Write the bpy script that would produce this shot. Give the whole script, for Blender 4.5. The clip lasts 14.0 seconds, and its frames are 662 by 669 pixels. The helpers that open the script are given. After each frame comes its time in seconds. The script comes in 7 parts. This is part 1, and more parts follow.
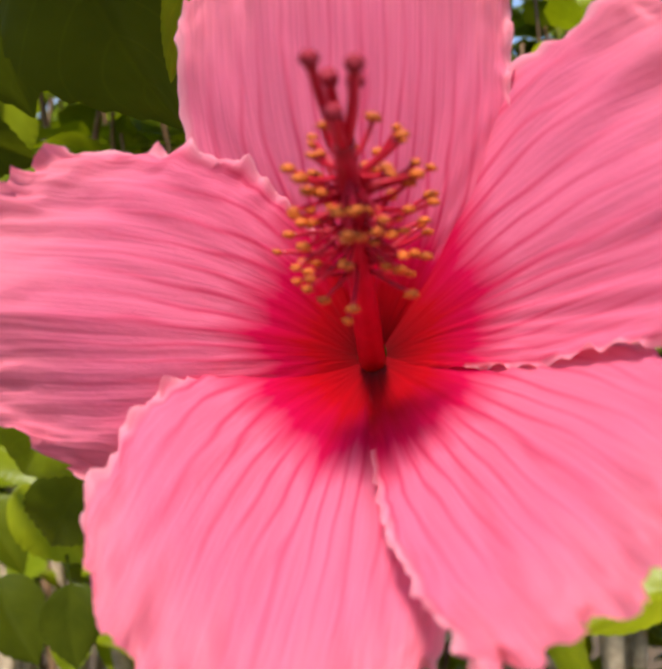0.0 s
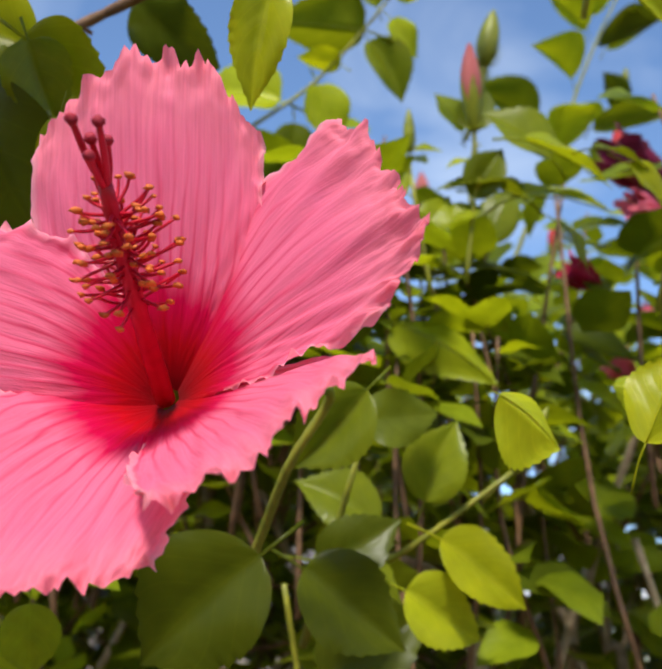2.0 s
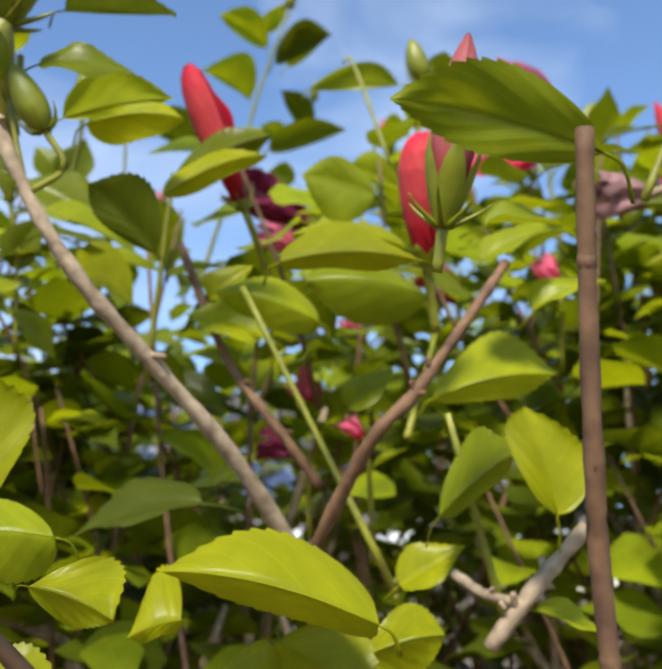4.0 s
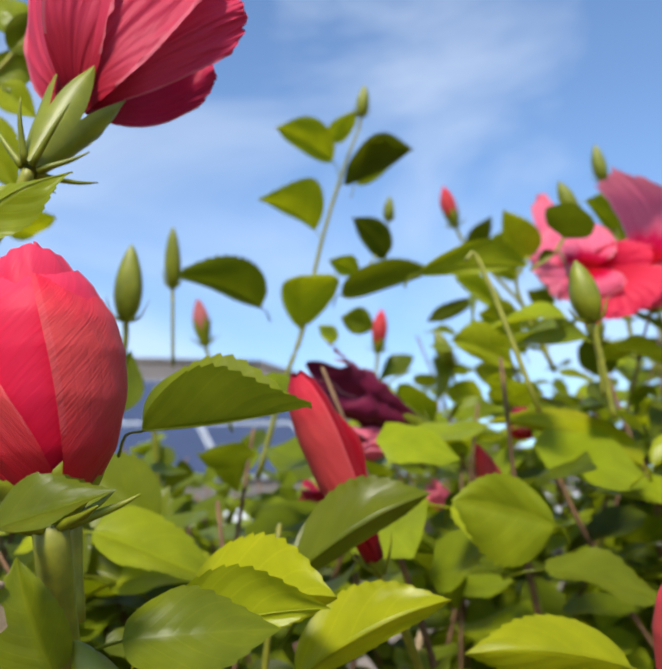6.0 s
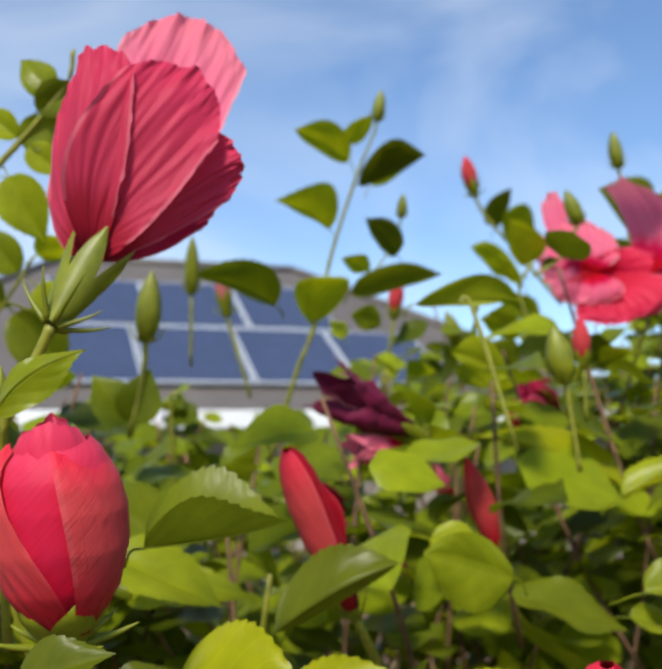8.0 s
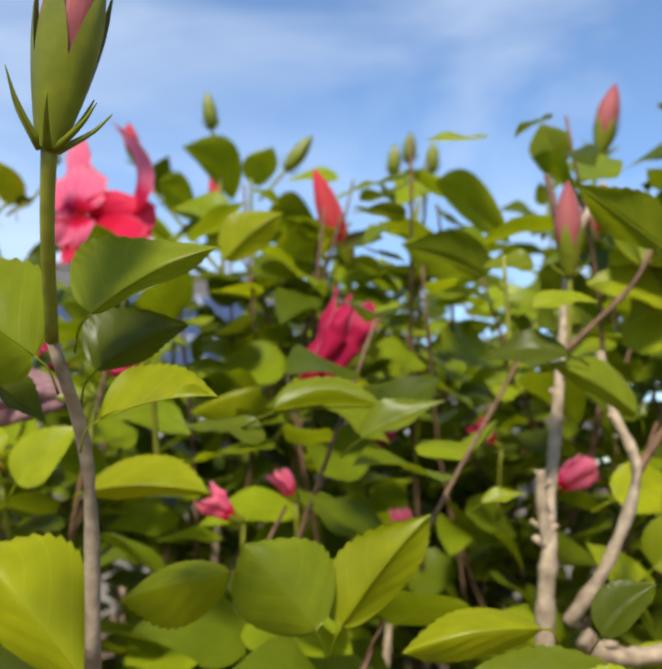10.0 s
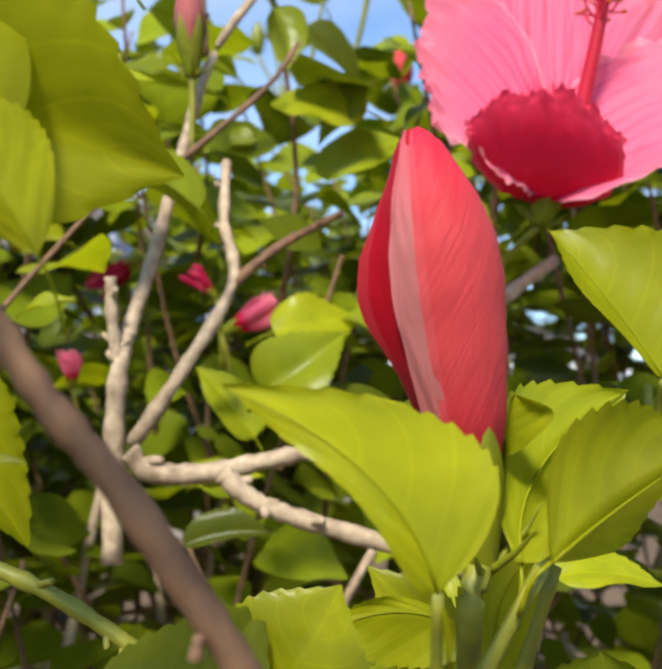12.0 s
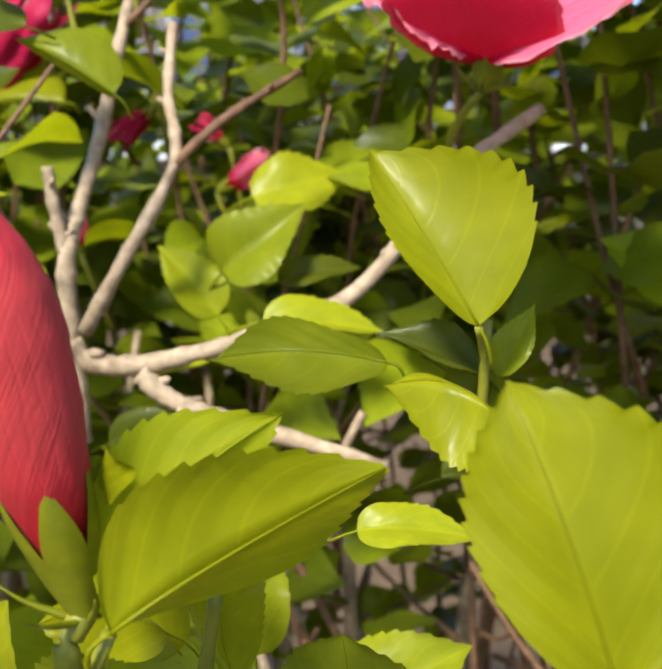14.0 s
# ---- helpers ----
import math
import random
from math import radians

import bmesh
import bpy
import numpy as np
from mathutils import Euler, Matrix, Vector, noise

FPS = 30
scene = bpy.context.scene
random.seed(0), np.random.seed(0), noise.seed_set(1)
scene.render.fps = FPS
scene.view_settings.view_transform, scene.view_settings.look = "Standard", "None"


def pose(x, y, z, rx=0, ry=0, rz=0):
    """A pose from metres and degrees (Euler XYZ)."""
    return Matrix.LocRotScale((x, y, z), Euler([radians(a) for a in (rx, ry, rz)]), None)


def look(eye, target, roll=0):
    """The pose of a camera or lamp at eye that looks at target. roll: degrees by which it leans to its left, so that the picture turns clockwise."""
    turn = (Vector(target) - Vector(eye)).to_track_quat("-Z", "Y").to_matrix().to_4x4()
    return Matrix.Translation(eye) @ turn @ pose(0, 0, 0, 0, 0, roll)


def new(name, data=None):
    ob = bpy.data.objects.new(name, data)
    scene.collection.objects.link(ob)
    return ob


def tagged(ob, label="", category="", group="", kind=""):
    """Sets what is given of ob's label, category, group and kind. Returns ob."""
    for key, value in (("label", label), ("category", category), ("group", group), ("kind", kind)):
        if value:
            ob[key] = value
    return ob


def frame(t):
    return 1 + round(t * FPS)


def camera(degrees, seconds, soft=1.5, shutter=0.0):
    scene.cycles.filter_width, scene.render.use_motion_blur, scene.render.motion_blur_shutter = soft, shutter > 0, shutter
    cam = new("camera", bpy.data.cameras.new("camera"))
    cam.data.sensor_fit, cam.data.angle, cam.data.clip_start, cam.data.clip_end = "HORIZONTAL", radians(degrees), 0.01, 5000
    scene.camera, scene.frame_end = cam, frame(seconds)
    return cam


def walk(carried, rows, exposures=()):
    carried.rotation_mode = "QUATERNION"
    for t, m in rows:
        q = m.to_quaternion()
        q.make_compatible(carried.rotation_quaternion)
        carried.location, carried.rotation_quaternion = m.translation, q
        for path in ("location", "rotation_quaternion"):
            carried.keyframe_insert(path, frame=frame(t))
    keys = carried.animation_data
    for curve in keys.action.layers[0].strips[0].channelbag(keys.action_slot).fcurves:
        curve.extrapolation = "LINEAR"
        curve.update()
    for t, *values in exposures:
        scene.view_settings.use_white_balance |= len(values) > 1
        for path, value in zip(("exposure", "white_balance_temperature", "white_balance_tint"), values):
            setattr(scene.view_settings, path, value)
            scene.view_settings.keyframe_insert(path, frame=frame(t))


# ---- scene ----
cam = camera(39.11, 14.0, soft=2.4)
cam.data.dof.use_dof = True
cam.data.dof.focus_distance, cam.data.dof.aperture_fstop = 0.23, 24.0
# seconds, eye, target, lean
PATH = [
    (0.0, (0.0027, -0.1897, 1.3487), (-0.0305, 0.8087, 1.3942), 2.22),
    (0.5, (0.0028, -0.1857, 1.3395), (-0.0144, 0.8073, 1.4564), 3.93),
    (1.0, (0.0141, -0.2095, 1.3286), (-0.0134, 0.7679, 1.5384), 3.84),
    (1.3, (0.0086, -0.2221, 1.3131), (-0.0123, 0.7394, 1.5872), 4.45),
    (1.5, (0.0128, -0.2300, 1.3117), (-0.0124, 0.7329, 1.5801), 3.96),
    (2.0, (0.0467, -0.2379, 1.2933), (0.0502, 0.7104, 1.6104), 3.25),
    (2.5, (0.1975, -0.2549, 1.3460), (0.2164, 0.7014, 1.6377), 4.92),
    (3.0, (0.3087, -0.2834, 1.3338), (0.3250, 0.6743, 1.6212), 2.38),
    (3.2, (0.3326, -0.2794, 1.3234), (0.3328, 0.6761, 1.6186), -0.01),
    (5.3, (0.3027, -0.2542, 1.4845), (0.3695, 0.7123, 1.7323), -2.78),
    (5.5, (0.2997, -0.2134, 1.5048), (0.3597, 0.7482, 1.7725), -2.16),
    (6.0, (0.2693, -0.1641, 1.5893), (0.2978, 0.8077, 1.8232), -3.31),
    (6.5, (0.2488, -0.0974, 1.6478), (0.2488, 0.8842, 1.8387), -2.85),
    (7.0, (0.2288, -0.1219, 1.6622), (0.2073, 0.8658, 1.8173), -2.44),
    (7.2, (0.2258, -0.1577, 1.6753), (0.2115, 0.8334, 1.8078), -1.90),
    (9.3, (0.5575, -0.2500, 1.6117), (0.5409, 0.7404, 1.7485), -0.39),
    (9.5, (0.6039, -0.2519, 1.6083), (0.5866, 0.7382, 1.7471), -0.41),
    (10.0, (0.7458, -0.2033, 1.5915), (0.7397, 0.7849, 1.7447), 0.73),
    (10.5, (0.8772, -0.2111, 1.5617), (0.8734, 0.7782, 1.7075), 0.10),
    (11.0, (0.9634, -0.2040, 1.5573), (0.9926, 0.7911, 1.6516), -0.01),
    (11.5, (0.9888, -0.1590, 1.5379), (1.0009, 0.8384, 1.6100), -0.73),
    (12.0, (0.9830, -0.1376, 1.5302), (0.9571, 0.8583, 1.6166), 0.59),
    (12.5, (0.9850, -0.1340, 1.5300), (0.9069, 0.8603, 1.6027), 1.51),
    (13.0, (1.0242, -0.1253, 1.5368), (0.8802, 0.8643, 1.5342), 0.92),
    (13.5, (1.0576, -0.1211, 1.5458), (0.8340, 0.8501, 1.4637), -2.30),
    (14.0, (1.0921, -0.1069, 1.5796), (0.8860, 0.8605, 1.4327), -1.64),
]
walk(cam, [(t, look(eye, target, lean)) for t, eye, target, lean in PATH],
     [(0.0, 0.55), (2.0, 0.56), (3.2, 0.62), (5.5, 0.58), (6.3, 0.36), (7.2, 0.22), (9.5, 0.36), (10.5, 0.44), (11.5, 0.66), (12.5, 0.70), (14.0, 0.84)])

# ---- world and sun ----
SUN_DIR = Vector((-0.14, -0.67, 0.73)).normalized()
world = bpy.data.worlds.new("sky")
scene.world = world
world.use_nodes = True
sky = world.node_tree.nodes.new("ShaderNodeTexSky")
sky.sky_type = "NISHITA"
sky.sun_disc = False
sky.sun_elevation = math.asin(SUN_DIR.z)
sky.sun_rotation = math.atan2(SUN_DIR.x, SUN_DIR.y)
sky.air_density, sky.dust_density, sky.ozone_density = 1.0, 0.05, 5.0
world.node_tree.nodes["Background"].inputs["Strength"].default_value = 0.15
world.node_tree.links.new(sky.outputs[0], world.node_tree.nodes["Background"].inputs[0])
sun = new("sun", bpy.data.lights.new("sun", "SUN"))
sun.data.energy, sun.data.angle, sun.data.color = 4.3, radians(10.0), (1.0, 0.95, 0.86)
sun.matrix_world = look((0, 0, 5), Vector((0, 0, 5)) - SUN_DIR)

# ---- materials ----
def material(name):
    m = bpy.data.materials.new(name)
    m.use_nodes = True
    t = m.node_tree
    return m, t, t.nodes["Principled BSDF"]


def node(t, kind, **values):
    n = t.nodes.new(kind)
    for key, value in values.items():
        n.inputs[key].default_value = value
    return n


def ramp(t, source, stops):
    r = t.nodes.new("ShaderNodeValToRGB")
    e = r.color_ramp.elements
    while len(e) < len(stops):
        e.new(0.5)
    for k, (p, c) in enumerate(stops):
        e[k].position, e[k].color = p, (*c, 1)
    t.links.new(source, r.inputs[0])
    return r.outputs[0]


def maths(t, op, a, b=None, c=None):
    n = t.nodes.new("ShaderNodeMath")
    n.operation = op
    for k, v in enumerate((a, b, c)):
        if v is None:
            continue
        if isinstance(v, (int, float)):
            n.inputs[k].default_value = v
        else:
            t.links.new(v, n.inputs[k])
    return n.outputs[0]


def mix(t, fac, a, b, blend="MIX"):
    n = t.nodes.new("ShaderNodeMix")
    n.data_type, n.blend_type = "RGBA", blend
    for k, v in ((0, fac), (6, a), (7, b)):
        if isinstance(v, (int, float)):
            n.inputs[k].default_value = v
        elif isinstance(v, tuple):
            n.inputs[k].default_value = (*v, 1)
        else:
            t.links.new(v, n.inputs[k])
    return n.outputs[2]


def noise_of(t, scale, detail=3.0, vector=None, rough=0.5):
    n = node(t, "ShaderNodeTexNoise", Scale=scale, Detail=detail, Roughness=rough)
    t.links.new(vector if vector else t.nodes.new("ShaderNodeTexCoord").outputs["Object"], n.inputs["Vector"])
    return n.outputs["Fac"]


def bump(t, bsdf, height, strength, distance):
    b = node(t, "ShaderNodeBump", Strength=strength, Distance=distance)
    t.links.new(height, b.inputs["Height"])
    t.links.new(b.outputs[0], bsdf.inputs["Normal"])
    return b.outputs[0]


def see_through(t, bsdf, color, share, normal=None):
    """Mixes in light that comes through a thin sheet."""
    tr = t.nodes.new("ShaderNodeBsdfTranslucent")
    t.links.new(color, tr.inputs["Color"])
    if normal:
        t.links.new(normal, tr.inputs["Normal"])
    mx = node(t, "ShaderNodeMixShader", Fac=share)
    t.links.new(bsdf.outputs[0], mx.inputs[1])
    t.links.new(tr.outputs[0], mx.inputs[2])
    t.links.new(mx.outputs[0], t.nodes["Material Output"].inputs["Surface"])


def leaf_material(name, islands, tone=((0.074, 0.090, 0.006), (0.147, 0.172, 0.008), (0.256, 0.292, 0.010), (0.360, 0.388, 0.012))):
    m, t, b = material(name)
    uv = t.nodes.new("ShaderNodeUVMap").outputs[0]
    sep = t.nodes.new("ShaderNodeSeparateXYZ")
    t.links.new(uv, sep.inputs[0])
    side = maths(t, "ABSOLUTE", maths(t, "SUBTRACT", sep.outputs[0], 0.5))
    lane = maths(t, "FRACT", maths(t, "MULTIPLY", maths(t, "SUBTRACT", sep.outputs[1], maths(t, "MULTIPLY", maths(t, "POWER", side, 1.25), 1.0)), 4.6))
    vein = maths(t, "SUBTRACT", 1.0, maths(t, "MULTIPLY", maths(t, "ABSOLUTE", maths(t, "SUBTRACT", lane, 0.5)), 16.0))
    rib = maths(t, "SUBTRACT", 1.0, maths(t, "MULTIPLY", side, 34.0))
    lines = maths(t, "MAXIMUM", maths(t, "MAXIMUM", vein, rib), 0.0)
    swell = maths(t, "SINE", maths(t, "MULTIPLY", lane, math.pi))
    if islands:
        rnd = t.nodes.new("ShaderNodeNewGeometry").outputs["Random Per Island"]
    else:
        rnd = t.nodes.new("ShaderNodeObjectInfo").outputs["Random"]
    base = ramp(t, rnd, list(zip((0.0, 0.3, 0.65, 1.0), tone)))
    # Mass leaves tinted darker, as leaves further inside the hedge look dimmer.
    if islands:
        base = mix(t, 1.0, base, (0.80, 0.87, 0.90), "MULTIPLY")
    patch = node(t, "ShaderNodeMapping")
    patch.inputs["Scale"].default_value = (2.6, 3.6, 1)
    t.links.new(uv, patch.inputs["Vector"])
    grain = noise_of(t, 1.0, 4.0, patch.outputs[0])
    base = mix(t, 0.5, base, ramp(t, grain, [(0.3, (0.62, 0.66, 0.6)), (0.7, (1.2, 1.15, 1.1))]), "MULTIPLY")
    base = mix(t, maths(t, "MULTIPLY", lines, 0.20), base, mix(t, 1.0, base, (1.7, 1.6, 1.6), "MULTIPLY"))
    t.links.new(base, b.inputs["Base Color"])
    b.inputs["Roughness"].default_value = 0.32
    b.inputs["Specular IOR Level"].default_value = 0.16
    rel = maths(t, "ADD", maths(t, "MULTIPLY", swell, 0.9), maths(t, "MULTIPLY", grain, 3.0))
    nrm = bump(t, b, maths(t, "SUBTRACT", rel, maths(t, "MULTIPLY", lines, 0.3)), 0.09, 0.0010)
    glow = mix(t, 1.0, base, (1.9, 1.75, 0.6), "MULTIPLY")
    see_through(t, b, glow, 0.38, nrm)
    return m


def petal_material(name, deep, heart, body, edge, vein_share=0.5, through_share=0.42, rim_share=0.4, slant=0.0):
    m, t, b = material(name)
    uv = t.nodes.new("ShaderNodeUVMap").outputs[0]
    sep = t.nodes.new("ShaderNodeSeparateXYZ")
    t.links.new(uv, sep.inputs[0])
    s = sep.outputs[1]
    lean = t.nodes.new("ShaderNodeCombineXYZ")
    t.links.new(maths(t, "ADD", sep.outputs[0], maths(t, "MULTIPLY", s, slant)), lean.inputs[0])
    t.links.new(s, lean.inputs[1])
    stretch = node(t, "ShaderNodeMapping")
    stretch.inputs["Scale"].default_value = (13, 0.7, 1)
    t.links.new(lean.outputs[0], stretch.inputs["Vector"])
    fine = node(t, "ShaderNodeMapping")
    fine.inputs["Scale"].default_value = (80, 4, 1)
    t.links.new(lean.outputs[0], fine.inputs["Vector"])
    streak = noise_of(t, 1.0, 2.0, stretch.outputs[0], 0.6)
    thin = noise_of(t, 1.0, 2.0, fine.outputs[0], 0.6)
    place = maths(t, "ADD", s, maths(t, "MULTIPLY", maths(t, "SUBTRACT", streak, 0.5), 0.20))
    col = ramp(t, place, [(0.0, tuple(0.5 * c for c in deep)), (0.17, deep), (0.31, heart), (0.44, body), (0.75, body), (1.0, edge)])
    warp = node(t, "ShaderNodeMapping")
    warp.inputs["Scale"].default_value = (5, 2.2, 1)
    t.links.new(uv, warp.inputs["Vector"])
    lane = maths(t, "ADD", maths(t, "MULTIPLY", sep.outputs[0], 15.0), maths(t, "MULTIPLY", noise_of(t, 1.0, 2.0, warp.outputs[0]), 1.8))
    line = maths(t, "SUBTRACT", 1.0, maths(t, "MULTIPLY", maths(t, "ABSOLUTE", maths(t, "SUBTRACT", maths(t, "FRACT", lane), 0.5)), 5.5))
    vein = maths(t, "MULTIPLY", maths(t, "MAXIMUM", line, 0.0), maths(t, "MINIMUM", maths(t, "MAXIMUM", maths(t, "MULTIPLY", maths(t, "SUBTRACT", 0.86, s), 1.7), 0.0), 0.85))
    vein = maths(t, "MULTIPLY", vein, maths(t, "MINIMUM", maths(t, "MAXIMUM", maths(t, "MULTIPLY", maths(t, "SUBTRACT", s, 0.26), 6.0), 0.0), 1.0))
    col = mix(t, maths(t, "MULTIPLY", vein, vein_share), col, heart)
    col = mix(t, 0.38, col, ramp(t, thin, [(0.3, (0.8, 0.66, 0.7)), (0.65, (1.1, 1.12, 1.12))]), "MULTIPLY")
    rim = maths(t, "MULTIPLY", maths(t, "SUBTRACT", maths(t, "ABSOLUTE", maths(t, "SUBTRACT", sep.outputs[0], 0.5)), 0.465), 16.0)
    rim = maths(t, "MULTIPLY", maths(t, "MINIMUM", maths(t, "MAXIMUM", rim, 0.0), rim_share), maths(t, "GREATER_THAN", s, 0.3))
    col = mix(t, rim, col, (0.90, 0.48, 0.50))
    t.links.new(col, b.inputs["Base Color"])
    b.inputs["Roughness"].default_value = 0.5
    b.inputs["Specular IOR Level"].default_value = 0.14
    b.inputs["Sheen Weight"].default_value = 0.04
    crepe = node(t, "ShaderNodeMapping")
    crepe.inputs["Scale"].default_value = (26, 13, 1)
    t.links.new(lean.outputs[0], crepe.inputs["Vector"])
    crinkle = noise_of(t, 1.0, 3.0, crepe.outputs[0], 0.6)
    relief = maths(t, "ADD", maths(t, "MULTIPLY", streak, 1.6), maths(t, "MULTIPLY", thin, 1.3))
    relief = maths(t, "ADD", relief, maths(t, "MULTIPLY", crinkle, 1.3))
    relief = maths(t, "SUBTRACT", relief, maths(t, "MULTIPLY", vein, 0.5))
    nrm = bump(t, b, relief, 0.12 + 0.12 * vein_share if slant == 0 else -0.24 * slant, 0.0010)
    see_through(t, b, col, through_share, nrm)
    return m


def plain(name, dark, light, scale, rough, relief=0.3, depth=0.001, share=0.0):
    m, t, b = material(name)
    n = noise_of(t, scale, 5.0)
    big = noise_of(t, scale * 0.13, 2.0)
    col = ramp(t, maths(t, "ADD", maths(t, "MULTIPLY", n, 0.6), maths(t, "MULTIPLY", big, 0.4)), [(0.32, dark), (0.68, light)])
    t.links.new(col, b.inputs["Base Color"])
    b.inputs["Roughness"].default_value = rough
    nrm = bump(t, b, n, relief, depth)
    if share:
        see_through(t, b, col, share, nrm)
    return m


LEAF = leaf_material("leaf_green", False)
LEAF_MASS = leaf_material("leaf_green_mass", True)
# Brighter, yellower copy of the leaf green, for leaves that stand lit.
LEAF_LIT = leaf_material("leaf_green_lit", False, ((0.235, 0.245, 0.005), (0.26, 0.272, 0.005), (0.30, 0.31, 0.006), (0.33, 0.34, 0.007)))
# Darkened copy of the leaf green: shade held in the colour.
LEAF_SHADED = leaf_material("leaf_green_shaded", False, ((0.058, 0.070, 0.003), (0.066, 0.080, 0.003), (0.076, 0.092, 0.004), (0.085, 0.102, 0.004)))
PINK = petal_material("petal_pink", (0.56, 0.0003, 0.008), (0.68, 0.001, 0.072), (0.90, 0.172, 0.290), (0.90, 0.22, 0.29), 1.0, 0.42, 0.85)
RED = petal_material("petal_red", (0.30, 0.001, 0.015), (0.34, 0.002, 0.022), (0.42, 0.008, 0.050), (0.50, 0.026, 0.085), 0.25, 0.3)
CRIMSON = petal_material("petal_crimson", (0.50, 0.004, 0.03), (0.58, 0.006, 0.035), (0.68, 0.016, 0.060), (0.74, 0.05, 0.11), 0.15, 0.3, 0.10, -0.5)
BUD_RED = petal_material("bud_red", (0.50, 0.012, 0.022), (0.54, 0.035, 0.045), (0.60, 0.060, 0.062), (0.74, 0.022, 0.055), 0.10, 0.25, 0.05, -1.1)
BUD_DUSK = petal_material("bud_dusky_pink", (0.44, 0.06, 0.06), (0.46, 0.12, 0.11), (0.52, 0.17, 0.16), (0.62, 0.11, 0.13), 0.10, 0.25, 0.05, -1.1)
ROSE = petal_material("petal_rose", (0.40, 0.012, 0.03), (0.40, 0.018, 0.04), (0.52, 0.036, 0.080), (0.60, 0.035, 0.095), 0.40, 0.30, 0.15)
# Deeper inner-petal red, darkened further for the shade on flap and groove.
DEEP_RED = petal_material("petal_deep_red", (0.22, 0.0005, 0.006), (0.28, 0.0008, 0.008), (0.34, 0.001, 0.010), (0.40, 0.002, 0.014), 0.2, 0.2, 0.03)
BUD_PINK = petal_material("bud_pink", (0.45, 0.05, 0.06), (0.45, 0.10, 0.10), (0.46, 0.13, 0.12), (0.36, 0.085, 0.085), 0.2, 0.22, 0.1)
PURPLE = petal_material("petal_wilted", (0.10, 0.004, 0.02), (0.13, 0.006, 0.03), (0.17, 0.012, 0.045), (0.12, 0.012, 0.035), 0.5, 0.25)
WITHERED = plain("petal_withered", (0.10, 0.03, 0.045), (0.42, 0.22, 0.20), 140, 0.8, 0.6, 0.002, 0.15)
CALYX = plain("calyx_green", (0.14, 0.155, 0.004), (0.26, 0.275, 0.008), 160, 0.45, 0.25, 0.0004, 0.2)
STALK = plain("stalk_green", (0.13, 0.14, 0.010), (0.30, 0.28, 0.02), 200, 0.5, 0.3, 0.0004)
BARK = plain("bark_tan", (0.18, 0.12, 0.065), (0.52, 0.39, 0.25), 170, 0.8, 0.6, 0.0012)
TWIG = plain("bark_brown", (0.07, 0.032, 0.014), (0.24, 0.125, 0.055), 150, 0.75, 0.5, 0.001)
STYLE = plain("style_red", (0.44, 0.001, 0.014), (0.60, 0.004, 0.030), 300, 0.4, 0.2, 0.0003, 0.15)
ANTHER = plain("anther_orange", (0.36, 0.060, 0.0005), (0.66, 0.135, 0.001), 900, 0.7, 0.6, 0.0004)
STIGMA = plain("stigma_crimson", (0.20, 0.0, 0.008), (0.32, 0.003, 0.02), 900, 0.75, 0.7, 0.0004)
SOIL = plain("soil", (0.06, 0.034, 0.014), (0.17, 0.105, 0.05), 6, 0.95, 0.8, 0.02)
ROOF = plain("roof_metal", (0.10, 0.085, 0.075), (0.14, 0.12, 0.105), 3, 0.6, 0.1, 0.002)
CELL = plain("solar_cell", (0.045, 0.058, 0.105), (0.055, 0.07, 0.125), 5, 0.25, 0.0, 0.001)
ALLOY = plain("aluminium_frame", (0.42, 0.44, 0.47), (0.5, 0.52, 0.55), 20, 0.45, 0.1, 0.001)
RENDER = plain("tan_render", (0.22, 0.18, 0.14), (0.30, 0.25, 0.20), 4, 0.85, 0.3, 0.003)
WHITE = plain("white_paint", (0.72, 0.72, 0.70), (0.82, 0.82, 0.80), 4, 0.6, 0.15, 0.002)


# ---- helpers for meshes ----
def part(name, bm, mat, parent=None, label=""):
    me = bpy.data.meshes.new(name)
    bm.to_mesh(me)
    bm.free()
    for p in me.polygons:
        p.use_smooth = True
    for one in (mat if isinstance(mat, (list, tuple)) else (mat,)):
        me.materials.append(one)
    ob = new(name, me)
    if parent:
        ob.parent = parent
        ob.matrix_parent_inverse = parent.matrix_basis.inverted()
    if label:
        ob["label"] = label
    return ob


def thing(name, place, label, category, group=""):
    ob = new(name)
    ob.empty_display_size = 0.02
    ob.matrix_basis = Matrix.Translation(place)
    return tagged(ob, label, category, group)


def side_of(d, hint=(0, 0, 1)):
    v = Vector(hint) - d * d.dot(Vector(hint))
    if v.length < 1e-4:
        v = Vector((1, 0, 0)) - d * d.x
    return v.normalized()


def smooth_line(points, steps=5):
    pts = [Vector(p) for p in points]
    if len(pts) < 3:
        return [pts[0].lerp(pts[-1], k / steps) for k in range(steps + 1)]
    out = []
    ext = [2 * pts[0] - pts[1]] + pts + [2 * pts[-1] - pts[-2]]
    for i in range(len(pts) - 1):
        p0, p1, p2, p3 = ext[i:i + 4]
        for k in range(steps):
            u = k / steps
            out.append(0.5 * (2 * p1 + (p2 - p0) * u + (2 * p0 - 5 * p1 + 4 * p2 - p3) * u * u + (3 * p1 - p0 - 3 * p2 + p3) * u ** 3))
    return out + [pts[-1]]


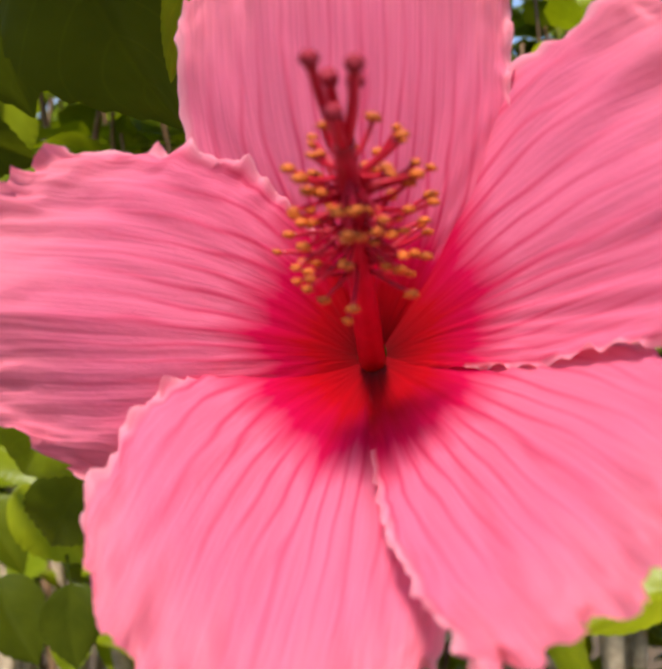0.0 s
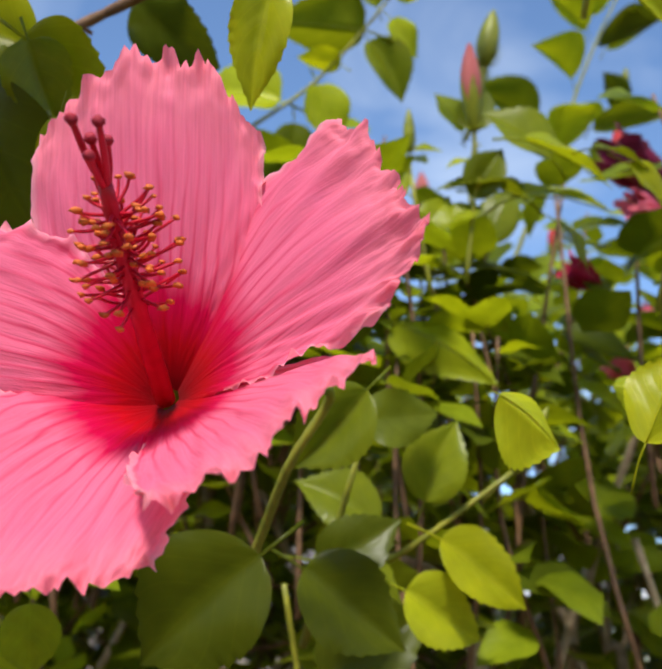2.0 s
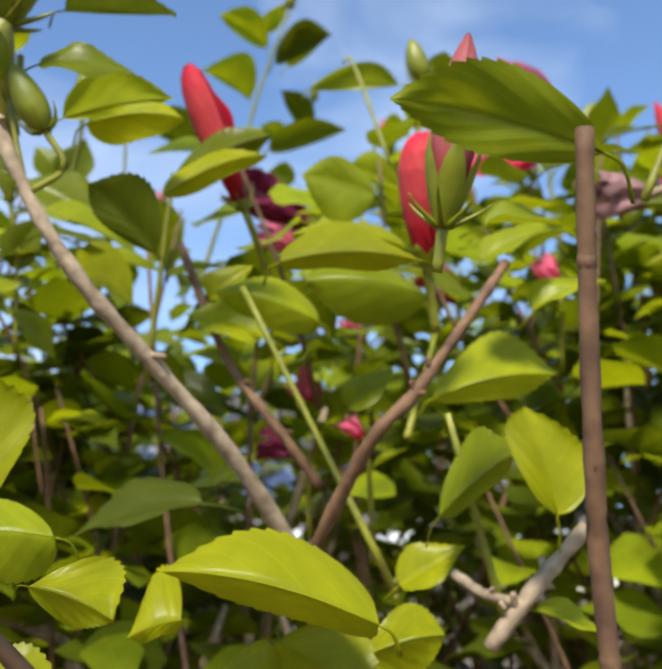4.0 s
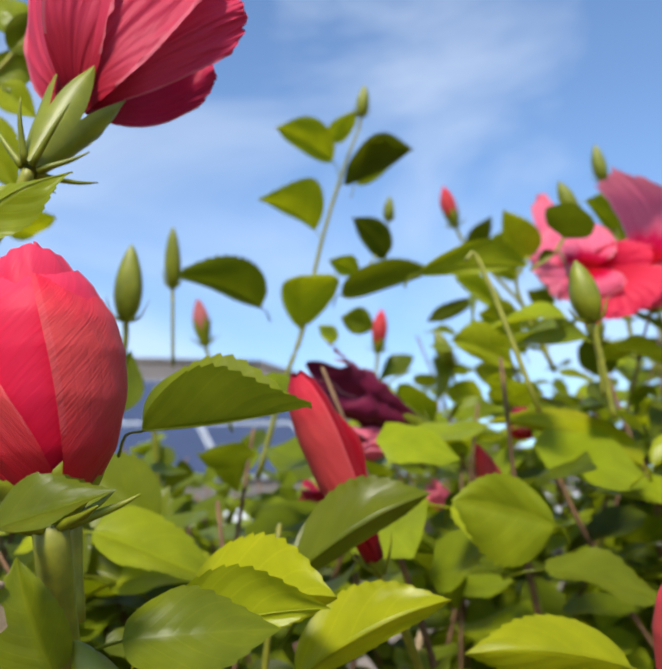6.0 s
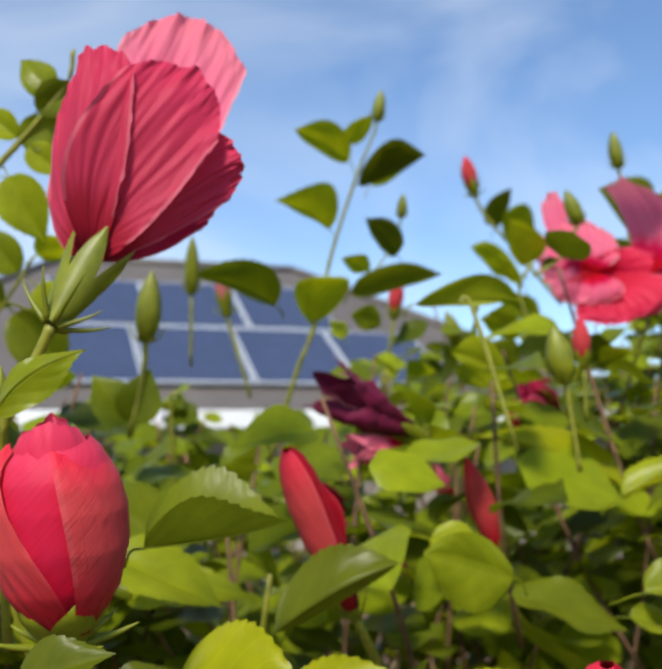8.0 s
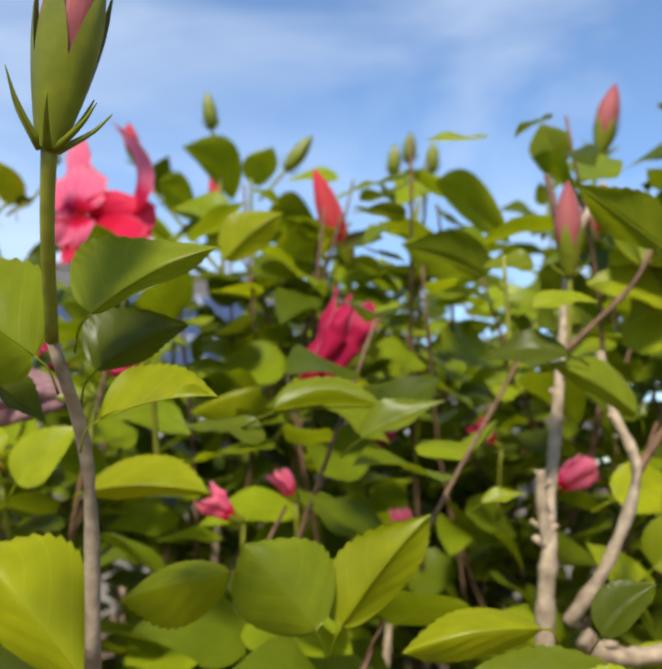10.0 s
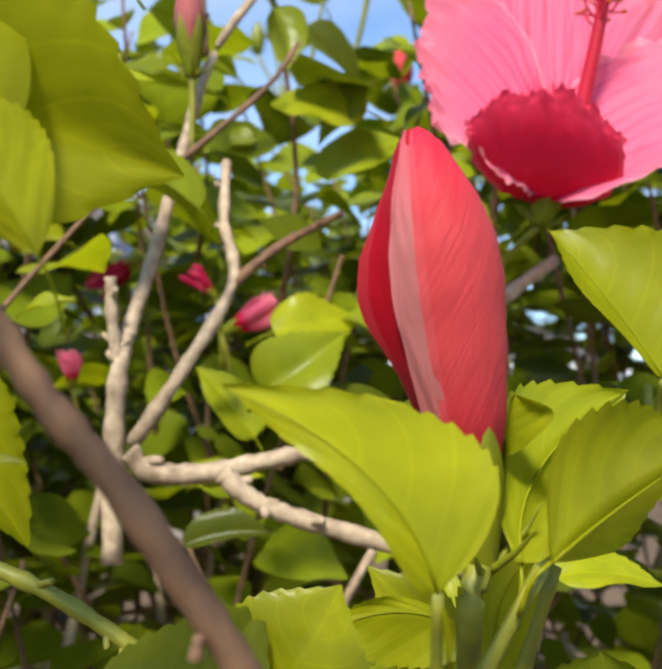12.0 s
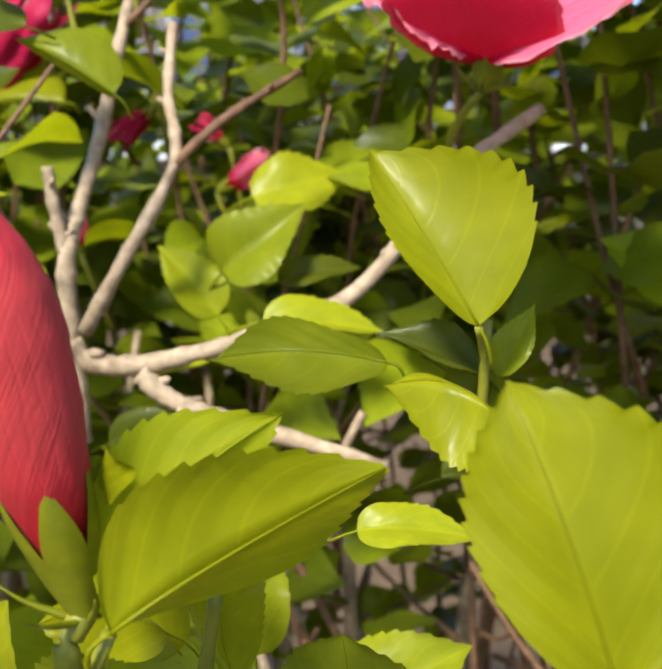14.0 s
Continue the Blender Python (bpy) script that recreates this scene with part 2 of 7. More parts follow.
def tube(bm, line, r0, r1, sides=7, knobs=0.0, seed=0, mat=0):
    rings, n = [], len(line)
    rnd = random.Random(seed)
    for k, p in enumerate(line):
        d = (line[min(k + 1, n - 1)] - line[max(k - 1, 0)]).normalized()
        a = side_of(d, (0.3, 0.2, 1) if abs(d.z) < 0.9 else (1, 0.2, 0))
        b = d.cross(a)
        r = (r0 + (r1 - r0) * k / max(n - 1, 1)) * (1 + knobs * rnd.uniform(-0.5, 1))
        rings.append([bm.verts.new(p + r * (math.cos(6.2832 * j / sides) * a + math.sin(6.2832 * j / sides) * b)) for j in range(sides)])
    for q, w in zip(rings, rings[1:]):
        for j in range(sides):
            f = bm.faces.new((q[j], q[(j + 1) % sides], w[(j + 1) % sides], w[j]))
            f.material_index = mat
    bm.faces.new(rings[0][::-1]).material_index = mat
    bm.faces.new(rings[-1]).material_index = mat


def blob(bm, centre, r, mat=0, sub=2, rough=0.15, seed=0, stretch=(1, 1, 1)):
    made = bmesh.ops.create_icosphere(bm, subdivisions=sub, radius=1.0)["verts"]
    for v in made:
        k = 1 + rough * noise.noise(v.co * 3 + Vector((seed, 0, 0)))
        v.co = Vector(centre) + Vector((v.co.x * stretch[0], v.co.y * stretch[1], v.co.z * stretch[2])) * r * k
        for f in v.link_faces:
            f.material_index = mat


def sheet(bm, rows, mat=0, uvs=None):
    """A grid of points as faces, with its own u and v."""
    layer = bm.loops.layers.uv.verify()
    vs = [[bm.verts.new(p) for p in row] for row in rows]
    ns, nw = len(vs) - 1, len(vs[0]) - 1
    for i in range(ns):
        for j in range(nw):
            f = bm.faces.new((vs[i][j], vs[i][j + 1], vs[i + 1][j + 1], vs[i + 1][j]))
            f.material_index = mat
            for loop, (a, b) in zip(f.loops, ((i, j), (i, j + 1), (i + 1, j + 1), (i + 1, j))):
                loop[layer].uv = (b / nw, a / ns)


# ---- leaves ----
def leaf_points(rows, cols, fold, curl, wave, teeth, seed):
    """An ovate leaf of length 1 along y, blade 0.72 wide, facing +z: rounded at the base, saw-toothed above, folded along the rib."""
    rnd = random.Random(seed)
    ph, skew, peak, out = rnd.uniform(0, 6), rnd.uniform(-0.05, 0.05), (0.70, 0.78, 0.66, 0.74, 0.82, 0.72)[seed % 6], []
    for i in range(rows + 1):
        s = i / rows
        w = 0.36 * math.sin(math.pi * s ** peak) ** (0.58 + (0.30 if seed % 3 == 2 else 0.52) * s) if 0 < s < 1 else 0.004
        bite = (i % 4) / 3 - 0.45 if teeth and 0.26 < s < 0.98 else 0.0
        line = []
        for j in range(cols + 1):
            q = 2 * j / cols - 1
            x = q * w
            if abs(q) == 1:
                x *= 1 + teeth * bite * min(1, (s - 0.2) * 3)
            z = fold * abs(x) * (1 - 0.45 * abs(q)) - curl * s * s
            z += wave * math.sin(s * 8 + ph + (2.2 if q > 0 else 0)) * abs(q) ** 3 * w
            z += 0.007 * math.sin((s - 0.35 * abs(q) ** 1.25) * 29) * abs(q) * (1 - 0.6 * abs(q)) * w * 4
            y = s + (teeth * 0.22 * bite if abs(q) == 1 else 0)
            line.append(Vector((x + skew * math.sin(s * 3), y, z)))
        out.append(line)
    return out


def leaf_mesh(name, fold, curl, wave, seed, mat=None):
    bm = bmesh.new()
    sheet(bm, leaf_points(44, 10, fold, curl, wave, 0.06, seed))
    tube(bm, [Vector((0, -0.30, -0.10)), Vector((0, -0.12, -0.03)), Vector((0, 0.01, -0.004)), Vector((0, 0.5, -0.012 - curl * 0.25)), Vector((0, 0.9, -0.006 - curl * 0.8))], 0.016, 0.006, 5)
    me = bpy.data.meshes.new(name)
    bm.to_mesh(me)
    bm.free()
    for p in me.polygons:
        p.use_smooth = True
    me.materials.append(mat or LEAF)
    return me


SHAPES = ((0.55, 0.20, 0.10, 1), (0.80, 0.32, 0.12, 2), (0.40, 0.40, 0.14, 3), (1.05, 0.14, 0.08, 4), (0.25, 0.28, 0.18, 5), (0.65, 0.08, 0.12, 6))
LEAVES = [leaf_mesh("leaf", *v) for v in SHAPES]
# The same shapes again in the lit and the shaded green.
LIT = [leaf_mesh("leaf", *v, LEAF_LIT) for v in SHAPES]
SHADED = [leaf_mesh("leaf", *v, LEAF_SHADED) for v in SHAPES]


def leaf_pose(base, tip, normal, wide=0.72):
    base, tip = Vector(base), Vector(tip)
    y = tip - base
    size = y.length
    y /= size
    z = side_of(y, normal)
    x = y.cross(z)
    m = Matrix((x, y, z)).transposed().to_4x4()
    return Matrix.Translation(base) @ m @ Matrix.Diagonal((size * wide / 0.72, size, size, 1))


def leaf(parent, base, tip, normal, wide=0.72, kind=0, kinds=None):
    ob = new("leaf", (kinds or LEAVES)[kind % len(LEAVES)])
    ob.parent = parent
    ob.matrix_parent_inverse = parent.matrix_basis.inverted()
    ob.matrix_basis = leaf_pose(base, tip, normal, wide)
    return ob


def blade(parent, base, knee, tip, left, right, mat, seed=0, broad=0.72, teeth=0.06, wave=0.0014, bulge=0.08):
    """A leaf shaped for itself: its rib bends over a knee, and each half reaches out to its own corner."""
    base, knee, tip, left, right = (Vector(v) for v in (base, knee, tip, left, right))
    rnd = random.Random(seed)
    ph = rnd.uniform(0, 6)

    def rib(s):
        return base * (1 - s) ** 2 + knee * 2 * s * (1 - s) + tip * s * s

    wide = 0.5 ** (1 / broad)
    heel, rows, n = rib(wide), 52, 14
    up = (left - right).cross(tip - base).normalized()
    grid = []
    for i in range(rows + 1):
        s = i / rows
        w = math.sin(math.pi * s ** broad) ** (0.58 + 0.42 * s) if 0 < s < 1 else 0.01
        bite = (i % 4) / 3 - 0.45 if 0.24 < s < 0.98 else 0.0
        line = []
        for j in range(n + 1):
            q = 2 * j / n - 1
            a = abs(q)
            side = (right if q > 0 else left) - heel
            x = a * w * (1 + (teeth * bite if a == 1 else 0))
            p = rib(min(max(s + (0.22 * teeth * bite if a == 1 else 0), 0), 1)) + side * x
            p += up * (side.length * bulge * 4 * a * (1 - a) * w + wave * a * a * math.sin(s * 9 + ph + (2 if q > 0 else 0)))
            p += up * (0.00012 * a * (1 - a) * 4 * math.sin((s - 0.35 * a ** 1.25) * 29) * w)
            line.append(p)
        grid.append(line)
    bm = bmesh.new()
    sheet(bm, grid)
    r = (tip - base).length * 0.007
    tube(bm, [rib(k / 9) - up * r * 0.5 for k in range(10)], r, r * 0.35, 6)
    back = (base - rib(0.2)).normalized() * min((base - rib(0.2)).length, 0.007)
    tube(bm, smooth_line([base, base + back * 0.7 + Vector((0, 0.15, -0.1)) * back.length, base + back * 1.1 + Vector((0, 0.7, -0.9)) * back.length], 3), r * 1.1, r * 1.5, 6)
    return part("leaf", bm, mat, parent)


def shoot(points, r0, r1, label="leafy green hibiscus shoot growing out of the hedge", mat=None, category="shoot"):
    ob = thing("hibiscus_shoot", points[0], label, category, "shoots of the hedge")
    bm = bmesh.new()
    tube(bm, smooth_line(points), r0, r1, 8, 0.12, len(points))
    stem = part("stem", bm, mat or STALK, ob)
    for k in range(1, len(points) - 1 if len(points) > 3 else 0):
        r = r0 + (r1 - r0) * k / (len(points) - 1)
        bm = bmesh.new()
        blob(bm, points[k], r * 1.05, 0, 2, 0.15, k, (1, 1, 1.4))
        part("node", bm, mat or STALK, stem)
    return ob


def branch(points, r0, r1, label="bare tan hibiscus branch inside the hedge", mat=None):
    ob = thing("hibiscus_branch", points[0], label, "branch", "branches of the hedge")
    bm = bmesh.new()
    tube(bm, smooth_line(points, 7), r0, r1, 9, 0.22, int(abs(points[0][0]) * 1000))
    bough = part("bough", bm, mat or BARK, ob)
    rnd, line = random.Random(int(abs(points[0][2]) * 7000)), smooth_line(points, 7)
    for k in range(2 + len(points) // 2):
        i = rnd.randint(2, len(line) - 3)
        d = (line[i + 1] - line[i - 1]).normalized()
        out = (side_of(d, (rnd.uniform(-1, 1), rnd.uniform(-1, 1), rnd.uniform(-1, 1))) + d * 0.5).normalized()
        r = r0 + (r1 - r0) * i / len(line)
        bm = bmesh.new()
        tube(bm, smooth_line([line[i], line[i] + out * r * 1.5, line[i] + out * r * rnd.uniform(1.7, 2.8) + d * r * 0.3], 3), r * 0.55, r * 0.38, 7, 0.2, k)
        part("stub", bm, mat or BARK, bough, "broken twig stub on the bark")
    return ob


# ---- flowers ----
def broad_petal(parent, base, knee, tip, left, right, axis, mat, seed=0, under=0.006, over=0.003, ruffle=0.05, teeth=0.05, crimp=0.05, flip=0.0, label=""):
    """A wide petal from the throat over a knee to its tip, between two outer corners; one margin tucked under, one crimped and lying over."""
    base, knee, tip, left, right, axis = (Vector(v) for v in (base, knee, tip, left, right, axis))
    axis.normalize()

    def mid(s):
        return base * (1 - s) ** 2 + knee * 2 * s * (1 - s) + tip * s * s

    size, heel = (tip - base).length, mid(0.89)
    ns, nw, rows = 76, 76, []
    for i in range(ns + 1):
        s = i / ns
        spread = 0.10 + 0.90 * math.sin(min(s / 0.80, 1.0) * math.pi / 2) ** 0.95
        row = []
        for j in range(nw + 1):
            q = 2 * j / nw - 1
            a = abs(q)
            nick = noise.noise(Vector((q * 3.4, seed * 3.1, 0.3))) * 1.0 + noise.noise(Vector((q * 11, seed * 3.1, 4.3))) * 0.55 - abs(noise.noise(Vector((q * 22, seed * 3.1, 8.3)))) * 0.5
            p = mid(s * (1 - 0.11 * a ** 2.6) * (1 + s ** 6 * teeth * nick))
            bite = a ** 8 * s * (0.55 * noise.noise(Vector((s * 8, seed + q, 2.0))) + 0.55 * noise.noise(Vector((s * 24, seed + q, 5.0))))
            side = (left if q > 0 else right) - heel
            p = p + side * spread * a * (1 + teeth * 2.0 * bite)
            lift = (-under * max(q, 0) ** 1.5 + over * max(-q, 0) ** 2) * math.sin(min(s * 1.5, 1.0) * math.pi / 2)
            rim = max(s ** 5, a ** 6 * s)
            lift += size * ruffle * rim * (1.1 * noise.noise(Vector((q * 3.2, s * 1.5, seed + 0.5))) + 0.8 * noise.noise(Vector((q * 8, s * 6, seed + 7.5))))
            fold = max(s ** 14, max(-q, 0) ** 14 * min(1, s * 2))
            lift += size * crimp * fold * noise.noise(Vector((q * 20, s * 20, seed + 3.5)))
            lift += size * (0.020 * s * noise.noise(Vector((q * 9 / (0.4 + s), s * 1.2, seed))) - flip * s ** 6 * (1 - a * 0.5))
            lift += size * 0.05 * spread * q * q * (1 - s)
            row.append(p + axis * lift)
        rows.append(row)
    bm = bmesh.new()
    sheet(bm, rows)
    return part("petal", bm, mat, parent, label)


def column(parent, base, end, hint, stamens=46, seed=3, low=0.25):
    """The staminal column with its stamens and five red style branches."""
    base, end = Vector(base), Vector(end)
    d = end - base
    size = d.length
    d /= size
    a = side_of(d, hint)
    b = d.cross(a)
    rnd = random.Random(seed)
    line = smooth_line([base, base + d * size * 0.45 - a * size * 0.012, base + d * size * 0.84], 8)
    bm = bmesh.new()
    tube(bm, line, size * 0.032, size * 0.019, 10, 0.05, seed)
    col = part("staminal_column", bm, STYLE, parent)
    for k in range(stamens):
        s = low + (0.76 - low) * ((k + rnd.random()) / stamens) ** 0.75
        g = k * 2.399 + rnd.uniform(-0.4, 0.4)
        out = a * math.cos(g) + b * math.sin(g)
        foot = base + d * size * s
        reach = size * rnd.uniform(0.06, 0.15) * (1.0 if s < 0.65 else 0.9)
        top = foot + out * reach + d * size * rnd.uniform(0.02, 0.08)
        bm = bmesh.new()
        tube(bm, smooth_line([foot, foot.lerp(top, 0.5) + out * size * 0.015, top], 3), size * 0.0055, size * 0.004, 5)
        blob(bm, top, size * rnd.uniform(0.0080, 0.0125), 1, 1, 0.8, k, (1.3, 1.0, 0.8))
        part("stamen", bm, (STYLE, ANTHER), col)
    for k in range(5):
        g = k * 1.2566 + 0.5
        out = a * math.cos(g) + b * math.sin(g)
        foot = base + d * size * 0.82
        top = base + d * size * (1.0 + (0.03 if k % 2 else -0.05)) + out * size * 0.034
        bm = bmesh.new()
        tube(bm, smooth_line([foot, foot.lerp(top, 0.5) + out * size * 0.006, top], 4), size * 0.011, size * 0.008, 7)
        blob(bm, top, size * 0.0155, 1, 2, 0.25, k, (1, 1, 0.9))
        part("style_branch", bm, (STYLE, STIGMA), col)
    return col


def calyx(parent, base, axis, height, radius, lobes=5, bracts=7, seed=0, spread=0.12):
    """Green cup with pointed lobes and a ring of narrow bracts under it."""
    base, axis = Vector(base), Vector(axis).normalized()
    a = side_of(axis, (0.2, 0.9, 0.1))
    b = axis.cross(a)
    rnd = random.Random(seed)
    cup = None
    for k in range(lobes):
        g0, rows = 6.2832 * k / lobes + seed, []
        for i in range(11):
            s = i / 10
            r = radius * (0.34 + 0.66 * math.sin(min(s * 1.15, 1) * 1.57)) * (1 + spread * max(s - 0.5, 0) * 2)
            half = 3.1416 / lobes * 1.08 if s < 0.45 else 3.1416 / lobes * 1.08 * max(1 - ((s - 0.45) / 0.55) ** 1.25, 0.02)
            rows.append([base + axis * height * s + (a * math.cos(g0 + half * q) + b * math.sin(g0 + half * q)) * r * (1 + 0.05 * (1 - abs(q))) for q in (-1, -0.6, -0.2, 0.2, 0.6, 1)])
        bm = bmesh.new()
        sheet(bm, rows)
        lobe = part("calyx" if cup is None else "sepal", bm, CALYX, cup or parent)
        cup = cup or lobe
    for k in range(bracts):
        g = 6.2832 * k / bracts + seed
        out = a * math.cos(g) + b * math.sin(g)
        lean = rnd.uniform(0.5, 0.9)
        end = base + axis * height * rnd.uniform(0.25, 0.42) + out * radius * (1.0 + lean)
        bm = bmesh.new()
        tube(bm, smooth_line([base + out * radius * 0.25, base.lerp(end, 0.55) + out * radius * 0.25, end], 4), radius * 0.13, radius * 0.02, 6)
        part("bract", bm, CALYX, cup)
    return cup


def pedicel(parent, line, r0=0.0016, r1=0.0022):
    bm = bmesh.new()
    tube(bm, smooth_line(line), r0, r1, 8, 0.06)
    return part("flower_stalk", bm, STALK, parent)


def bud(base, tip, radius, cover, stalk, label, mat=None, seed=0, loose=0.10, name="hibiscus_bud", spin=0.0):
    """A closed bud: rolled petals in a calyx that covers the lower share of it."""
    base, tip = Vector(base), Vector(tip)
    d = tip - base
    size = d.length
    d /= size
    ob = thing(name, base, label, "bud", "buds of the hedge")
    a = side_of(d, (0.1, -1, 0.1))
    b = d.cross(a)
    if cover < 0.97:
        for k, edge in enumerate((spin, spin + 2.094, spin + 4.188)):
            rows = []
            for i in range(33):
                s = 0.08 + 0.92 * i / 32
                r = radius * max(math.sin(math.pi * min(s, 0.995) ** 1.05) ** 0.74, 0.05)
                row = []
                for j in range(25):
                    q = j / 24
                    g = edge + 3.3 * (1 - q) + (s - 0.5) * 0.5
                    flare = loose * (4.5, 1.0, 0.9, 1.6)[3 - k] * math.exp(-((s - 0.58) / 0.20) ** 2) + 0.05 * noise.noise(Vector((s * 9, k, seed)))
                    rr = r * (0.78 + loose * 1.5 * q + q ** 9 * flare)
                    rr += radius * (0.05 * noise.noise(Vector((q * 5 + s * 2, s * 2.5, seed + k))) + 0.018 * noise.noise(Vector((q * 20 + s * 9, s * 3, seed + k))))
                    top = 1 - 0.015 * abs(math.sin(q * 5 + k * 2)) * s
                    row.append(base + d * size * s * top + (a * math.cos(g) + b * math.sin(g)) * rr)
                rows.append(row)
            bm = bmesh.new()
            sheet(bm, rows)
            part("petal", bm, BUD_RED if mat == CRIMSON and k == 2 else mat or BUD_RED, ob)
    height = size * cover if cover < 0.97 else size
    if cover < 0.97:
        calyx(ob, base, d, height, radius * min(0.98, 0.62 + 0.75 * cover), seed=seed + 0.4, spread=0.06)
    else:
        cup = None
        for k in range(5):
            g0, rows = 1.2566 * k + seed, []
            for i in range(13):
                s = i / 12
                r = radius * max(math.sin(math.pi * min(s * 0.95 + 0.05, 0.995) ** 0.8) ** 0.7, 0.04)
                rows.append([base + d * size * s + (a * math.cos(g0 + 0.66 * q) + b * math.sin(g0 + 0.66 * q)) * r * (1.06 - 0.10 * abs(q)) for q in (-1, -0.6, 0, 0.6, 1)])
            bm = bmesh.new()
            sheet(bm, rows)
            lobe = part("calyx" if cup is None else "sepal", bm, CALYX, cup or ob)
            cup = cup or lobe
        for k in range(6):
            g = 1.0472 * k + seed
            out = a * math.cos(g) + b * math.sin(g)
            bm = bmesh.new()
            tube(bm, smooth_line([base + out * radius * 0.3, base + out * radius * 1.0 + d * size * 0.08, base + out * radius * 1.5 + d * size * 0.30], 4), radius * 0.14, radius * 0.03, 5)
            part("bract", bm, CALYX, cup)
    if stalk:
        pedicel(ob, [base + d * size * 0.02] + list(stalk), radius * 0.22, radius * 0.20)
    return ob


TIGHT_STEPS, TIGHT_WIDE = (0.0, 0.12, 0.25, 0.35, 0.5, 0.65, 0.75, 0.85, 0.93, 0.98, 1.0), (0.2, 0.28, 0.52, 0.72, 0.90, 1.0, 0.97, 0.80, 0.56, 0.40, 0.26)
TIGHT_WRAPS = ((-1.45, 1.2, 0.84, DEEP_RED, 0.50, 0.0, 0.0, 1.0), (-0.86, -0.20, 0.97, BUD_DUSK, 0.04, 0.0, 0.0, 1.0), (-0.42, 3.9, 1.0, BUD_RED, -0.02, 0.0, 0.0, 1.0), (4.7, 2.2, 0.76, DEEP_RED, 0.0, 0.0, 0.0, 1.0))
FAT_STEPS, FAT_WIDE = (0.0, 0.12, 0.3, 0.5, 0.7, 0.85, 0.94, 1.0), (0.28, 0.5, 0.82, 0.98, 1.0, 0.92, 0.78, 0.60)
FAT_WRAPS = ((-3.3, 3.2, 0.90, CRIMSON, 0.0, 0.0, 0.0, 0.97), (-0.95, -1.25, 1.0, BUD_RED, 0.0, 1.75, 0.35, 0.97), (0.15, 2.9, 1.02, BUD_RED, 0.06, 0.55, 0.0, 0.93),
             (-2.9, 1.5, 0.66, CRIMSON, 0.12, 0.3, 0.0, 1.05), (0.4, 4.4, 0.40, CRIMSON, 0.10, 0.0, 0.0, 1.08))
OPEN_WIDE = (0.30, 0.46, 0.74, 0.94, 1.0, 0.86, 0.62, 0.22)
OPEN_WRAPS = ((-3.2, 3.2, 0.90, DEEP_RED, 0.0, 0.0, 0.0, 1.0), (1.35, -0.4, 0.94, DEEP_RED, 0.42, 0.0, 0.0, 0.94), (0.50, -3.6, 1.0, BUD_RED, 0.03, 0.15, 0.0, 1.0))


def rolled_bud(base, tip, radius, cover, stalk, label, steps=TIGHT_STEPS, wide=TIGHT_WIDE, wraps=TIGHT_WRAPS):
    """A bud whose three rolled petals show their free edges: one flap stands off, one lies under the outer wrap."""
    base, tip = Vector(base), Vector(tip)
    d = tip - base
    size = d.length
    d /= size
    ob = thing("hibiscus_bud", base, label, "bud", "buds of the hedge")
    a = side_of(d, (0.0, -1, 0.0))
    b = d.cross(a)
    for free, far, lift, mat, flap, lean, slope, crown in wraps:
        rows = []
        for i in range(41):
            s = 0.08 + 0.92 * i / 40
            row = []
            for j in range(41):
                q = j / 40
                g = free + lean * (1 - s) + (far + slope * (1 - s) - free - lean * (1 - s)) * q + 0.22 * (s - 0.5) * (1 - q)
                rim = (1 - q) ** 14
                r = float(np.interp(s, steps, wide)) * lift
                r *= 1 + flap * rim * math.exp(-((s - 0.66) / 0.17) ** 2) + 0.03 * rim * noise.noise(Vector((s * 14, free, 0)))
                r += 0.022 * noise.noise(Vector((g * 6 + s * 9, s * 2.5, free))) + (0.030 if mat == BUD_RED and wraps is TIGHT_WRAPS else 0.010) * noise.noise(Vector((g * 8 + s * 22, s * 3 - g, free))) * min(1, 3 * q)
                row.append(base + d * size * s * (crown - (0.02 if crown == 1.0 else 0.05) * abs(math.sin(q * 4 + free)) * s + (0.0 if crown == 1.0 else 0.02 * s ** 8 * noise.noise(Vector((g * 2.5, free, 2.0))))) + (a * math.cos(g) + b * math.sin(g)) * r * radius)
            rows.append(row)
        bm = bmesh.new()
        sheet(bm, rows)
        part("petal", bm, mat, ob)
    calyx(ob, base, d, size * cover, radius * 0.62, seed=1.4, spread=0.10)
    pedicel(ob, [base + d * size * 0.02] + list(stalk), radius * 0.22, radius * 0.20)
    return ob


